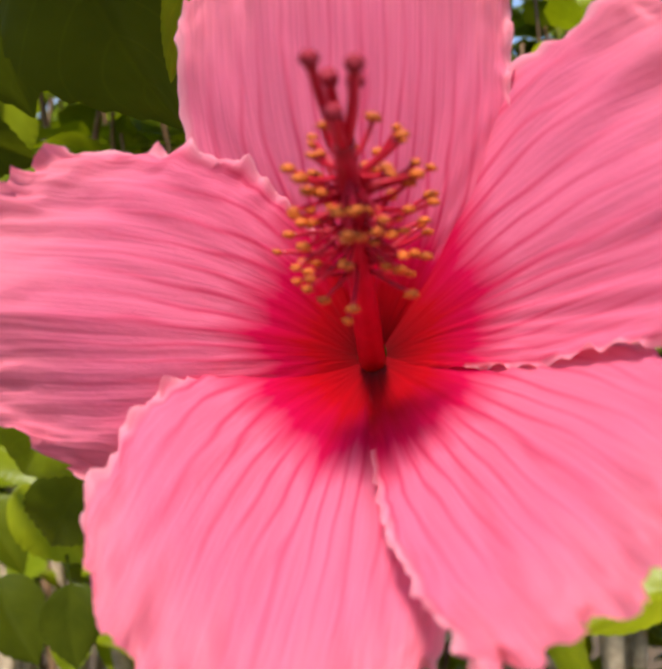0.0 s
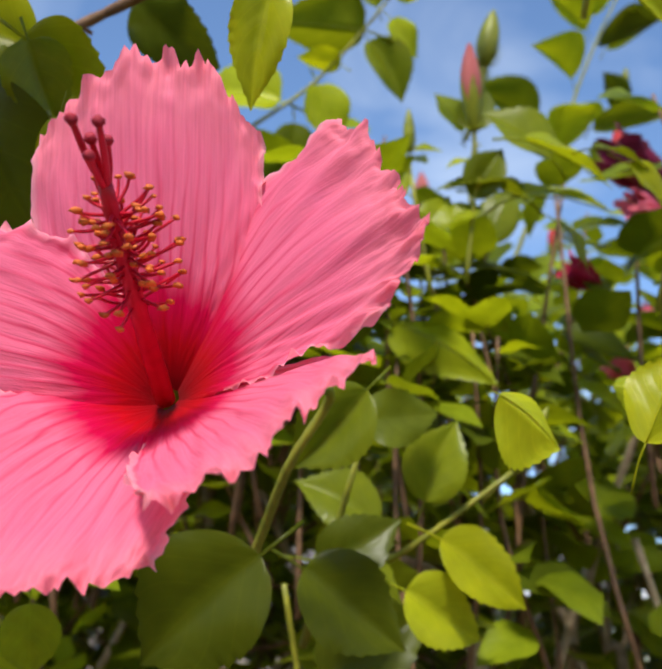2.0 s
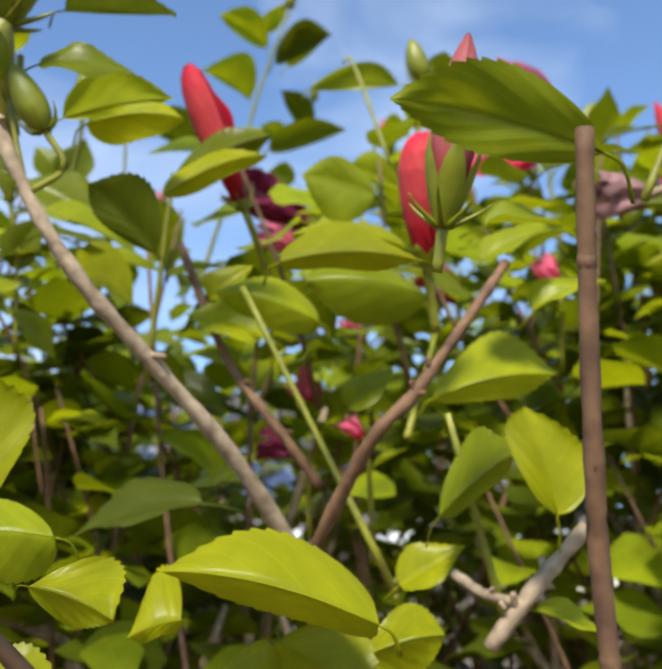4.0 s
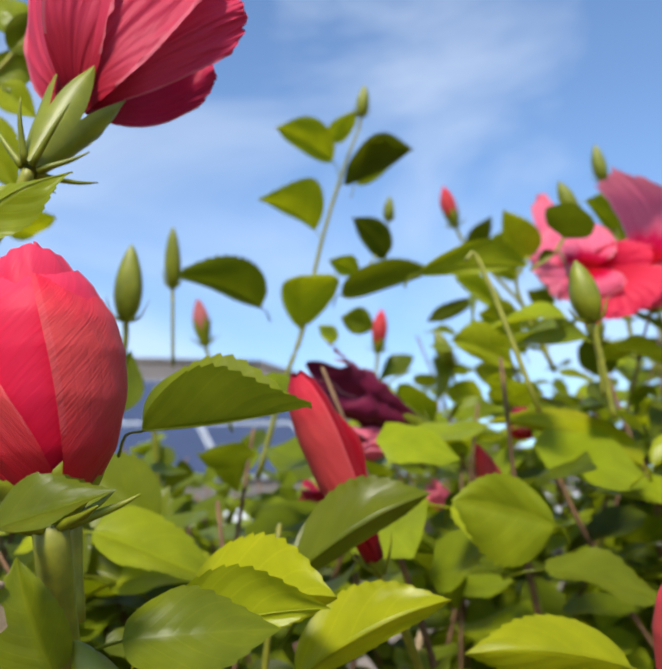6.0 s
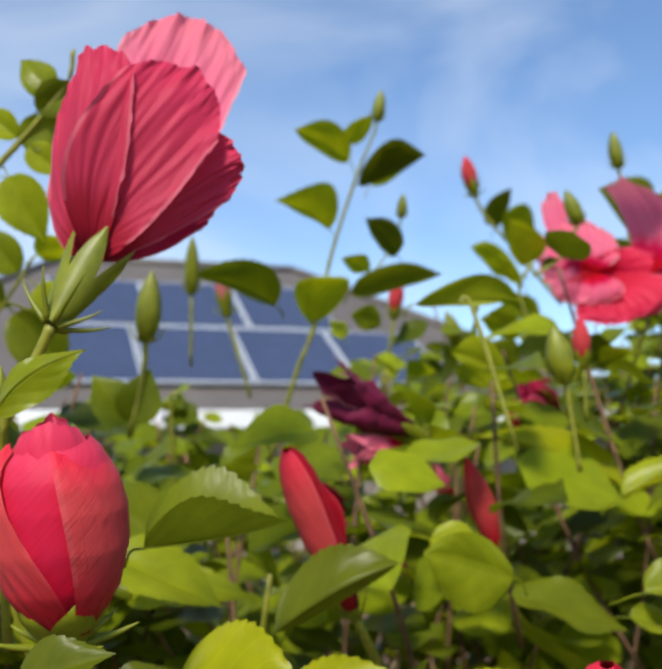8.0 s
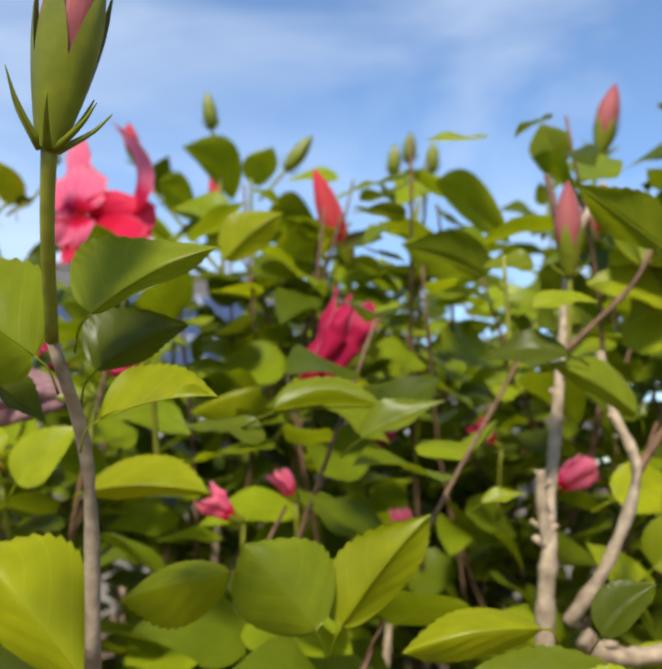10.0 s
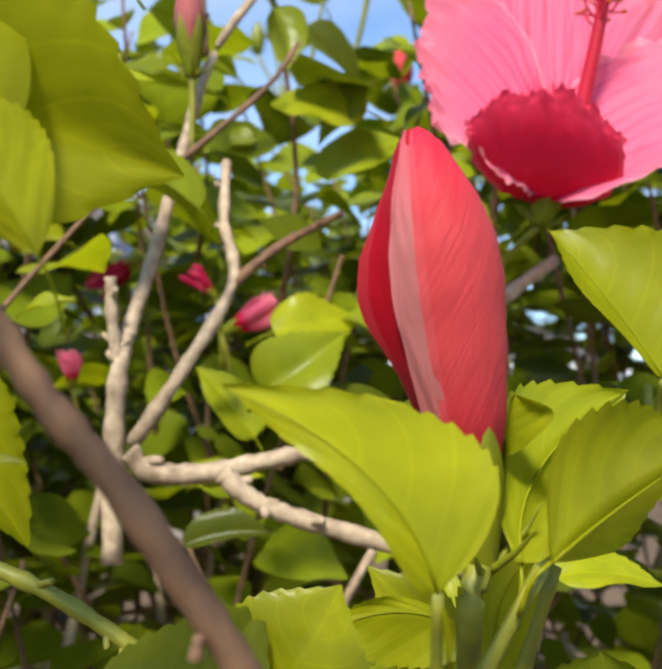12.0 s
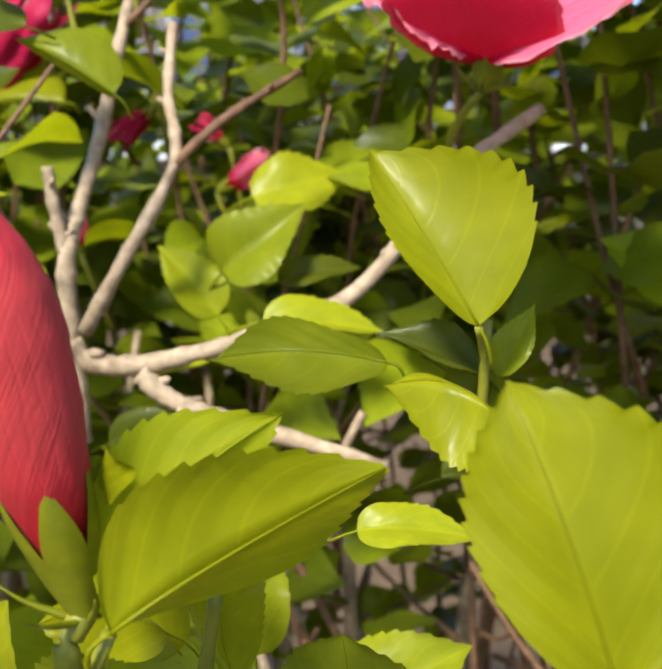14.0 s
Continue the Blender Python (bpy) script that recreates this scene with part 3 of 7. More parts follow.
def wilted(base, tip, radius, stalk, label, mat=None, seed=0):
    """A spent flower: collapsed, crumpled petals hanging together like a bell."""
    base, tip = Vector(base), Vector(tip)
    d = tip - base
    size = d.length
    d /= size
    ob = thing("wilted_flower", base, label, "flower", "spent flowers of the hedge")
    a = side_of(d, (0, 0, 1))
    b = d.cross(a)
    for k in range(4):
        g0, rows = 1.5708 * k + seed, []
        for i in range(25):
            s = i / 24
            row = []
            for j in range(19):
                q = j / 18
                g = g0 + 2.2 * q
                r = radius * (0.18 + 0.82 * s ** 0.8) * (0.82 + 0.16 * math.sin(q * 9 + k + s * 3)) * (1 - 0.35 * max(s - 0.75, 0) * 4 * abs(math.sin(k * 1.7)))
                p = base + d * size * s * (1 - 0.16 * math.sin(q * 7 + k * 2) * s) + (a * math.cos(g) + b * math.sin(g)) * r
                row.append(p + radius * 0.22 * s * Vector((noise.noise(p * 90), noise.noise(p * 90 + Vector((9, 0, 0))), noise.noise(p * 90 + Vector((0, 9, 0))))))
            rows.append(row)
        bm = bmesh.new()
        sheet(bm, rows)
        part("petal", bm, mat or PURPLE, ob)
    calyx(ob, base - d * size * 0.2, d, size * 0.45, radius * 0.36, seed=seed)
    if stalk:
        pedicel(ob, [base - d * size * 0.2] + list(stalk))
    return ob


# ---- ground, distance and the hedge's mass ----
def ground():
    bm = bmesh.new()
    rows = []
    for i in range(61):
        y = -60 + 460 * (i / 60) ** 2 if i > 20 else -60 + 460 * (i / 60) ** 2
        rows.append([Vector((x * 6.0, y, 0.02 * noise.noise(Vector((x * 2.0, y, 0))))) for x in range(-50, 51)])
    sheet(bm, rows)
    return tagged(part("ground", bm, SOIL), "dry brown soil under the hedge", "ground", kind="structure")


ground()


def box(bm, c, size, m=None, mat=0):
    made = bmesh.ops.create_cube(bm, size=1.0)["verts"]
    for v in made:
        v.co = Vector((v.co.x * size[0] + c[0], v.co.y * size[1] + c[1], v.co.z * size[2] + c[2]))
        if m:
            v.co = m @ v.co
        for f in v.link_faces:
            f.material_index = mat


def slab(bm, corners, thick, mat=0):
    """A flat plate with thickness under its corners."""
    c = [Vector(p) for p in corners]
    n = (c[1] - c[0]).cross(c[2] - c[0]).normalized()
    top = [bm.verts.new(p) for p in c]
    low = [bm.verts.new(p - n * thick) for p in c]
    faces = [bm.faces.new(top), bm.faces.new(low[::-1])]
    for k in range(len(c)):
        j = (k + 1) % len(c)
        faces.append(bm.faces.new((top[j], top[k], low[k], low[j])))
    for f in faces:
        f.material_index = mat


def flat(ob):
    for p in ob.data.polygons:
        p.use_smooth = False
    return ob


def house(place, turn, length, depth, eave, rise, label, panels):
    """A hip-roofed house; x along the eaves, y away from the hedge."""
    m = Matrix.Translation(place) @ Matrix.Rotation(radians(turn), 4, "Z")
    ob = thing("house", place, label, "house")
    bm = bmesh.new()
    box(bm, (length / 2, depth / 2, eave / 2), (length - 1.0, depth - 1.0, eave), m)
    flat(part("wall", bm, RENDER, ob, "tan rendered wall"))
    h = depth / 2
    e = [(0, 0, eave), (length, 0, eave), (length, depth, eave), (0, depth, eave)]
    r0, r1 = (h, h, eave + rise), (length - h, h, eave + rise)
    bm = bmesh.new()
    for face in ((e[0], e[1], r1, r0), (e[2], e[3], r0, r1), (e[1], e[2], r1), (e[3], e[0], r0)):
        slab(bm, [m @ Vector(p) for p in face], 0.05)
    roof = flat(part("roof", bm, ROOF, ob, "dark brown metal hip roof"))
    bm = bmesh.new()
    for p, q in ((r0, r1), (e[0], r0), (e[1], r1), (e[2], r1), (e[3], r0)):
        tube(bm, [m @ (Vector(p) + Vector((0, 0, 0.03))), m @ (Vector(q) + Vector((0, 0, 0.03)))], 0.07, 0.07, 8)
    part("ridge_cap", bm, ROOF, roof)
    for k in range(4):
        p, q = Vector(e[k]), Vector(e[(k + 1) % 4])
        c, d = (p + q) / 2, q - p
        bm = bmesh.new()
        box(bm, (c.x, c.y, eave - 0.10), (abs(d.x) + 0.08 if d.x else 0.09, abs(d.y) + 0.08 if d.y else 0.09, 0.21), m)
        flat(part("fascia", bm, WHITE, roof, "white fascia and gutter"))
    slope = math.atan2(rise, h)
    up = Vector((0, math.cos(slope), math.sin(slope)))
    out = Vector((0, -math.sin(slope), math.cos(slope)))
    for x0, s0, count in panels:
        for k in range(count):
            a = Vector((x0 + 1.38 * k, 0, eave)) + up * s0 + out * 0.10
            cs = [a, a + Vector((1.35, 0, 0)), a + Vector((1.35, 0, 0)) + up * 1.65, a + up * 1.65]
            bm = bmesh.new()
            slab(bm, [m @ p for p in cs], 0.04)
            panel = flat(part("solar_panel", bm, ALLOY, ob, "dark blue solar panel in a pale frame"))
            i = [p + (sum(cs, Vector()) / 4 - p).normalized() * 0.045 + out * 0.004 for p in cs]
            bm = bmesh.new()
            slab(bm, [m @ p for p in i], 0.003)
            flat(part("cell_glass", bm, CELL, panel))
    return ob


house((-6.60, 8.85, 0.0), 20, 12.2, 8.4, 2.26, 2.62, "low house with a dark hip roof carrying blue solar panels", ((3.6, 0.55, 4), (3.9, 2.25, 3)))
house((7.5, 17.0, 0.0), -14.0, 10.0, 7.0, 2.3, 1.6, "low house with a dark hip roof beyond the hedge", ())


def clouds():
    """Thin white cloud streaks far off on a curved sheet of sky."""
    m, t, b = material("thin_cloud")
    co = t.nodes.new("ShaderNodeTexCoord").outputs["Object"]
    mp = node(t, "ShaderNodeMapping")
    mp.inputs["Scale"].default_value = (0.0010, 0.0010, 0.0017)
    mp.inputs["Rotation"].default_value = (0.0, 0.22, 0.0)
    t.links.new(co, mp.inputs["Vector"])
    n = node(t, "ShaderNodeTexNoise", Scale=1.0, Detail=6.0, Roughness=0.5, Distortion=0.7)
    t.links.new(mp.outputs[0], n.inputs["Vector"])
    sep = t.nodes.new("ShaderNodeSeparateXYZ")
    t.links.new(co, sep.inputs[0])
    low = maths(t, "MULTIPLY", maths(t, "SUBTRACT", 700.0, sep.outputs[2]), 0.00004)
    share = ramp(t, maths(t, "ADD", n.outputs["Fac"], low), [(0.46, (0.0, 0.0, 0.0)), (0.66, (0.36, 0.36, 0.36)), (0.86, (0.75, 0.75, 0.75))])
    em = node(t, "ShaderNodeEmission", Color=(0.82, 0.90, 1.0, 1), Strength=0.95)
    tr = t.nodes.new("ShaderNodeBsdfTransparent")
    mx = t.nodes.new("ShaderNodeMixShader")
    t.links.new(share, mx.inputs[0])
    t.links.new(tr.outputs[0], mx.inputs[1])
    t.links.new(em.outputs[0], mx.inputs[2])
    t.links.new(mx.outputs[0], t.nodes["Material Output"].inputs["Surface"])
    bm = bmesh.new()
    sheet(bm, [[Vector((2000 * math.sin(radians(-60 + 6 * k)), 2000 * math.cos(radians(-60 + 6 * k)), z * 100.0)) for k in range(21)] for z in range(-1, 26)])
    return tagged(part("backdrop", bm, m), "thin white clouds streaking a blue sky", "sky", kind="structure")


clouds()


def joined_leaves(name, poses, label):
    """Many small leaves as one mesh."""
    kinds = [leaf_points(8, 4, f, c, w, 0.0, s) for f, c, w, s in ((0.3, 0.15, 0.1, 11), (0.5, 0.25, 0.1, 12), (0.15, 0.3, 0.2, 13), (0.4, -0.1, 0.15, 14))]
    verts, faces, uvs = [], [], []
    for k, m in enumerate(poses):
        grid, first = kinds[k % 4], len(verts)
        verts += [tuple(m @ p) for row in grid for p in row]
        for i in range(8):
            for j in range(4):
                a = first + i * 5 + j
                faces.append((a, a + 1, a + 6, a + 5))
                uvs += [j / 4, i / 8, (j + 1) / 4, i / 8, (j + 1) / 4, (i + 1) / 8, j / 4, (i + 1) / 8]
    me = bpy.data.meshes.new(name)
    me.from_pydata(verts, [], faces)
    me.uv_layers.new().data.foreach_set("uv", uvs)
    me.polygons.foreach_set("use_smooth", [True] * len(faces))
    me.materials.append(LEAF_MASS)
    return tagged(new(name, me), label, "foliage", kind="stuff")


def top_of(x, y):
    """The height of the hedge's closed mass."""
    z = float(np.interp(x, (-1.0, -0.1, 0.05, 0.20, 0.32, 0.5, 0.9, 1.3, 2.3), (1.72, 1.72, 1.71, 1.71, 1.77, 1.81, 1.88, 1.94, 1.92)))
    return z + 0.025 * math.sin(x * 17 + 1) + 0.03 * math.sin(x * 31 + y * 12) - 0.35 * max(0.5 - y, 0)


def hedge_mass():
    rnd = random.Random(7)
    pockets = [(Vector((x, y, z)), r) for x, y, z, r in ((0.765, 0.444, 1.671, 0.047), (0.817, 0.330, 1.644, 0.040), (0.869, 0.216, 1.617, 0.033), (1.100, 0.402, 1.713, 0.087), (1.076, 0.294, 1.677, 0.072), (1.053, 0.186, 1.640, 0.057), (0.716, 0.530, 1.693, 0.047), (0.722, 0.383, 1.672, 0.040), (0.728, 0.237, 1.652, 0.033), (0.325, 0.564, 1.703, 0.052), (0.310, 0.432, 1.692, 0.044), (0.295, 0.300, 1.681, 0.036), (0.530, 0.575, 1.821, 0.062), (0.544, 0.410, 1.778, 0.052), (0.559, 0.244, 1.736, 0.042), (0.521, 0.572, 1.810, 0.072), (0.477, 0.415, 1.749, 0.060), (0.433, 0.258, 1.688, 0.048), (0.568, 0.349, 1.637, 0.042), (0.575, 0.229, 1.631, 0.036), (0.582, 0.109, 1.626, 0.030), (0.884, 0.360, 1.555, 0.072), (0.904, 0.260, 1.550, 0.060), (0.924, 0.161, 1.545, 0.048), (0.878, 0.323, 1.511, 0.062), (0.899, 0.231, 1.515, 0.052), (0.920, 0.139, 1.519, 0.042), (0.408, 0.519, 1.621, 0.042), (0.376, 0.396, 1.626, 0.036), (0.344, 0.272, 1.631, 0.030), (0.091, 0.796, 1.768, 0.072), (0.131, 0.573, 1.738, 0.057), (0.390, 0.171, 1.556, 0.042), (0.373, 0.080, 1.511, 0.036), (0.357, -0.011, 1.467, 0.030), (0.914, 0.478, 1.594, 0.032), (0.925, 0.385, 1.585, 0.029), (0.935, 0.293, 1.575, 0.026), (0.795, 0.477, 1.559, 0.032), (0.823, 0.385, 1.555, 0.029), (0.851, 0.293, 1.550, 0.026), (0.868, 0.554, 1.628, 0.032), (0.885, 0.450, 1.613, 0.029), (0.903, 0.346, 1.598, 0.026), (0.514, 0.805, 1.721, 0.032), (0.474, 0.670, 1.710, 0.029), (0.434, 0.534, 1.699, 0.026), (0.385, 0.669, 1.634, 0.032), (0.365, 0.554, 1.636, 0.029), (0.344, 0.439, 1.638, 0.026), (0.480, 0.678, 1.700, 0.032), (0.448, 0.551, 1.683, 0.029), (0.417, 0.425, 1.667, 0.026), (0.795, 0.586, 1.640, 0.032), (0.808, 0.466, 1.628, 0.029), (0.820, 0.347, 1.616, 0.026), (0.674, 0.393, 1.572, 0.032), (0.705, 0.302, 1.571, 0.029), (0.735, 0.212, 1.569, 0.026), (0.715, 0.391, 1.587, 0.032), (0.740, 0.301, 1.583, 0.029), (0.764, 0.210, 1.579, 0.026), (0.279, 0.547, 1.625, 0.032), (0.267, 0.427, 1.583, 0.029), (0.254, 0.307, 1.541, 0.026), (0.009, 0.436, 1.493, 0.032), (0.038, 0.332, 1.471, 0.029), (0.066, 0.229, 1.449, 0.026), (0.336, 0.621, 1.560, 0.032), (0.293, 0.492, 1.520, 0.029), (0.250, 0.363, 1.480, 0.026), (0.522, 0.404, 1.598, 0.032), (0.534, 0.306, 1.600, 0.029), (0.546, 0.208, 1.601, 0.026), (0.618, 0.368, 1.657, 0.032), (0.616, 0.275, 1.649, 0.029), (0.614, 0.182, 1.642, 0.026), (0.360, 0.304, 1.463, 0.032), (0.352, 0.216, 1.443, 0.029), (0.344, 0.127, 1.424, 0.026), (0.312, 0.407, 1.470, 0.032), (0.311, 0.303, 1.449, 0.029), (0.311, 0.200, 1.429, 0.026))]

    def clear(p):
        return all((p - q).length > r for q, r in pockets)

    poses, twigs = [], bmesh.new()
    for k in range(720):
        x, y = rnd.uniform(-1.0, 2.3), 0.34 + 1.0 * rnd.random() ** 0.8
        if x < 0.2:
            y += 0.05
        top = top_of(x, y) - 0.40 * rnd.random() ** 2 + (rnd.uniform(0.03, 0.12) if rnd.random() < 0.10 and y > 0.7 and x > 0.4 else 0)
        head = Vector((x, y, top))
        foot = head + Vector((rnd.uniform(-0.16, 0.16), rnd.uniform(-0.08, 0.12), -rnd.uniform(0.24, 0.5)))
        mid = head.lerp(foot, 0.5) + Vector((rnd.uniform(-0.03, 0.03), rnd.uniform(-0.03, 0.03), 0))
        line = smooth_line([foot, mid, head], 4)
        tube(twigs, line[2:], 0.0024, 0.0012, 5, 0.15, k)
        g = rnd.uniform(0, 6.28)
        for j in range(rnd.randint(9, 14)):
            u = 1 - 0.075 * j * rnd.uniform(0.85, 1.1)
            p = foot.lerp(mid, u * 2) if u < 0.5 else mid.lerp(head, u * 2 - 1)
            g += 2.4 + rnd.uniform(-0.3, 0.3)
            out = Vector((math.cos(g), math.sin(g), rnd.uniform(-0.45, 0.55))).normalized()
            size = rnd.uniform(0.048, 0.080) * (0.75 if j < 2 else 1)
            base = p + out * 0.014
            normal = Vector((rnd.uniform(-0.5, 0.5), rnd.uniform(-1.0, 0.2), 0.75))
            if clear(base + out * size * 0.5):
                poses.append(leaf_pose(base, base + out * size, normal, rnd.uniform(0.58, 0.80)))
    for k in range(46):
        head = Vector((rnd.uniform(-0.22, 0.17), rnd.uniform(0.27, 0.48), 0))
        head.z = 1.575 + 0.10 * (head.y - 0.27) / 0.2 - 0.13 * rnd.random() ** 1.5
        foot = head + Vector((rnd.uniform(-0.06, 0.06), rnd.uniform(0.02, 0.10), -rnd.uniform(0.16, 0.26)))
        tube(twigs, smooth_line([foot, head.lerp(foot, 0.5) + Vector((rnd.uniform(-0.02, 0.02), 0, 0)), head], 4), 0.0022, 0.0011, 5, 0.15, k)
        g = rnd.uniform(0, 6.28)
        for j in range(rnd.randint(8, 11)):
            p = head.lerp(foot, 0.08 * j)
            g += 2.4 + rnd.uniform(-0.3, 0.3)
            out = Vector((math.cos(g), math.sin(g), rnd.uniform(-0.4, 0.5))).normalized()
            base = p + out * 0.012
            poses.append(leaf_pose(base, base + out * rnd.uniform(0.034, 0.056), (rnd.uniform(-0.5, 0.5), rnd.uniform(-0.5, 0.5), 0.8), rnd.uniform(0.6, 0.8)))
    for k in range(3400):
        p = Vector((rnd.uniform(-1.0, 2.3), rnd.uniform(0.5, 1.5), 0))
        p.z = top_of(p.x, p.y) - 0.03 - 0.6 * rnd.random() ** 1.3
        out = Vector((rnd.uniform(-1, 1), rnd.uniform(-1, 1), rnd.uniform(-0.7, 0.4))).normalized()
        poses.append(leaf_pose(p, p + out * rnd.uniform(0.035, 0.06), (rnd.uniform(-0.6, 0.6), rnd.uniform(-1, 0.4), 0.8), 0.7))
    for k in range(170):
        x, y = rnd.uniform(-1.0, 2.3), rnd.uniform(0.58, 1.3)
        foot = Vector((x, y, 0.0))
        head = Vector((x + rnd.uniform(-0.25, 0.25), y + rnd.uniform(-0.15, 0.1), rnd.uniform(1.25, 1.5)))
        mid = foot.lerp(head, 0.75) + Vector((rnd.uniform(-0.11, 0.11), rnd.uniform(-0.08, 0.08), 0))
        tube(twigs, smooth_line([foot, mid, head], 6), 0.0055, 0.0022, 6, 0.3, k)
        for j in range(3):
            p = mid.lerp(head, rnd.uniform(0.2, 0.9))
            q = p + Vector((rnd.uniform(-0.18, 0.18), rnd.uniform(-0.12, 0.1), rnd.uniform(-0.03, 0.14)))
            tube(twigs, smooth_line([p, p.lerp(q, 0.5) + Vector((0, 0, -0.012)), q], 3), 0.0030, 0.0016, 5, 0.2, k)
    for k in range(1500):
        p = Vector((rnd.uniform(-0.6, 2.0), rnd.uniform(0.45, 1.3), rnd.uniform(0.75, 1.35)))
        out = Vector((rnd.uniform(-1, 1), rnd.uniform(-1, 1), rnd.uniform(-0.7, 0.4))).normalized()
        poses.append(leaf_pose(p, p + out * rnd.uniform(0.04, 0.07), (rnd.uniform(-0.6, 0.6), rnd.uniform(-1, 0.4), 0.8), 0.7))
    boughs = bmesh.new()
    for k in range(110):
        p = Vector((rnd.uniform(-0.4, 1.9), rnd.uniform(0.45, 0.9), rnd.uniform(0.85, 1.2)))
        q = p + Vector((rnd.uniform(-0.22, 0.22), rnd.uniform(-0.1, 0.2), rnd.uniform(0.18, 0.42)))
        mid = p.lerp(q, 0.5) + Vector((rnd.uniform(-0.04, 0.04), rnd.uniform(-0.04, 0.04), 0))
        low = Vector((p.x + rnd.uniform(-0.1, 0.1), p.y + 0.1, 0.0))
        tube(boughs, smooth_line([low, p, mid, q], 5), 0.008, 0.0028, 6, 0.3, k)
    tagged(part("hedge_boughs", boughs, BARK), "tan woody boughs low inside the hedge", "branches", kind="stuff")
    joined_leaves("hedge_foliage", poses, "dense green hibiscus leaves of the hedge")
    tagged(part("hedge_twigs", twigs, TWIG), "thin brown twigs tangled inside the hedge", "twigs", kind="stuff")


hedge_mass()


# ---- flowers, buds and shoots ----

# the open pink flower
f = thing("hibiscus_flower", (0.0055, 0.0040, 1.3530), "large open pink hibiscus flower with a crimson heart", "flower", "flowers of the hedge")
broad_petal(f, (0.0052, 0.0040, 1.3567), (0.0016, -0.0240, 1.3880), (-0.0007, -0.0330, 1.4386), (-0.0361, -0.0200, 1.4212), (0.0278, -0.0220, 1.4160), (-0.05, -0.90, 0.42), PINK, 1, over=0.004, under=0.008, ruffle=0.04, teeth=0.035)
broad_petal(f, (0.0080, 0.0040, 1.3543), (0.0307, -0.0300, 1.3714), (0.0641, -0.0620, 1.3839), (0.0457, -0.0460, 1.4186), (0.0588, -0.0500, 1.3585), (-0.05, -0.90, 0.42), PINK, 2, over=0.004, under=0.008, ruffle=0.05, flip=0.02)
broad_petal(f, (0.0069, 0.0040, 1.3520), (0.0287, -0.0340, 1.3419), (0.0407, -0.0840, 1.3293), (0.0570, -0.0660, 1.3553), (0.0174, -0.0760, 1.3124), (-0.05, -0.90, 0.42), PINK, 3, over=0.004, under=0.008, ruffle=0.06, teeth=0.10, flip=0.03)
broad_petal(f, (0.0047, 0.0040, 1.3505), (-0.0092, -0.0300, 1.3273), (-0.0139, -0.0660, 1.2960), (0.0152, -0.0600, 1.3080), (-0.0405, -0.0440, 1.3249), (-0.05, -0.90, 0.42), PINK, 4, over=0.003, under=0.007, ruffle=0.045, teeth=0.06)
broad_petal(f, (0.0019, 0.0040, 1.3532), (-0.0242, -0.0260, 1.3590), (-0.0733, -0.0360, 1.3572), (-0.0522, -0.0260, 1.3322), (-0.0510, -0.0240, 1.3879), (-0.05, -0.90, 0.42), PINK, 5, over=0.004, under=0.010, ruffle=0.045, teeth=0.08)
column(f, (0.0050, 0.0010, 1.3525), (-0.0018, -0.0780, 1.3860), (0, 0, 1), 96, 5, 0.40)
calyx(f, (0.0065, 0.0240, 1.3440), (-0.02, -0.93, 0.36), 0.020, 0.0085, seed=2)
pedicel(f, [(0.0065, 0.0240, 1.3440), (0.0484, 0.0914, 1.3822), (0.0338, 0.1208, 1.3568), (0.0183, 0.1746, 1.3212)], 0.0017, 0.002)

# leaves round the open flower
branch([(-0.1652, 0.1454, 1.5053), (-0.1237, 0.1205, 1.5248), (-0.0951, 0.1179, 1.5374), (-0.0614, 0.1139, 1.5556), (-0.0092, 0.0742, 1.5549), (0.0295, 0.0204, 1.5285)], 0.0028, 0.002, label="thin brown hibiscus branch above the open flower", mat=TWIG)
s = shoot([(-0.0951, 0.1179, 1.5374), (-0.0685, 0.0573, 1.4968), (-0.0512, 0.0378, 1.4567)], 0.0018, 0.001)
# Darkened green on these three stands in for the shade they hang in.
leaf(s, (-0.0802, 0.0438, 1.4693), (-0.0545, 0.0604, 1.4121), (0.09, -0.30, -0.95), 0.95, 0, SHADED)
leaf(s, (-0.1235, 0.0904, 1.4834), (-0.1101, 0.1060, 1.4286), (0.16, -0.41, -0.90), 0.80, 0, SHADED)
leaf(s, (-0.1531, 0.1432, 1.4397), (-0.1206, 0.1494, 1.4207), (0.22, -0.56, -0.80), 0.80, 0, SHADED)
# Added leaf out of view, set to block sun from the dark leaf.
leaf(s, (-0.1188, -0.0094, 1.5484), (-0.0588, -0.0594, 1.4484), (-0.1, -0.7, 0.7), 0.95, 0)
leaf(s, (-0.0385, 0.0113, 1.4414), (-0.0429, 0.0187, 1.4142), (0.20, -0.92, -0.32), 0.30, 4)
leaf(s, (-0.0597, 0.0307, 1.4813), (-0.0469, 0.0389, 1.4530), (0.22, -0.89, -0.40), 0.75, 5)
leaf(s, (-0.0644, 0.0490, 1.4899), (-0.1036, 0.0434, 1.5056), (0.31, -0.89, -0.32), 0.75, 0, LIT)
leaf(s, (-0.0651, 0.0390, 1.4882), (-0.0306, 0.0474, 1.4617), (0.21, -0.94, -0.28), 0.75, 1, LIT)
leaf(s, (-0.1357, 0.1406, 1.5259), (-0.1570, 0.1480, 1.4966), (0.37, -0.86, -0.34), 0.72, 2)
leaf(s, (-0.1679, 0.2346, 1.4825), (-0.1811, 0.2467, 1.4374), (0.36, -0.91, -0.17), 0.72, 3)
leaf(s, (-0.0473, 0.1121, 1.5636), (-0.0124, 0.1209, 1.5359), (0.09, -0.71, -0.70), 0.70, 4)
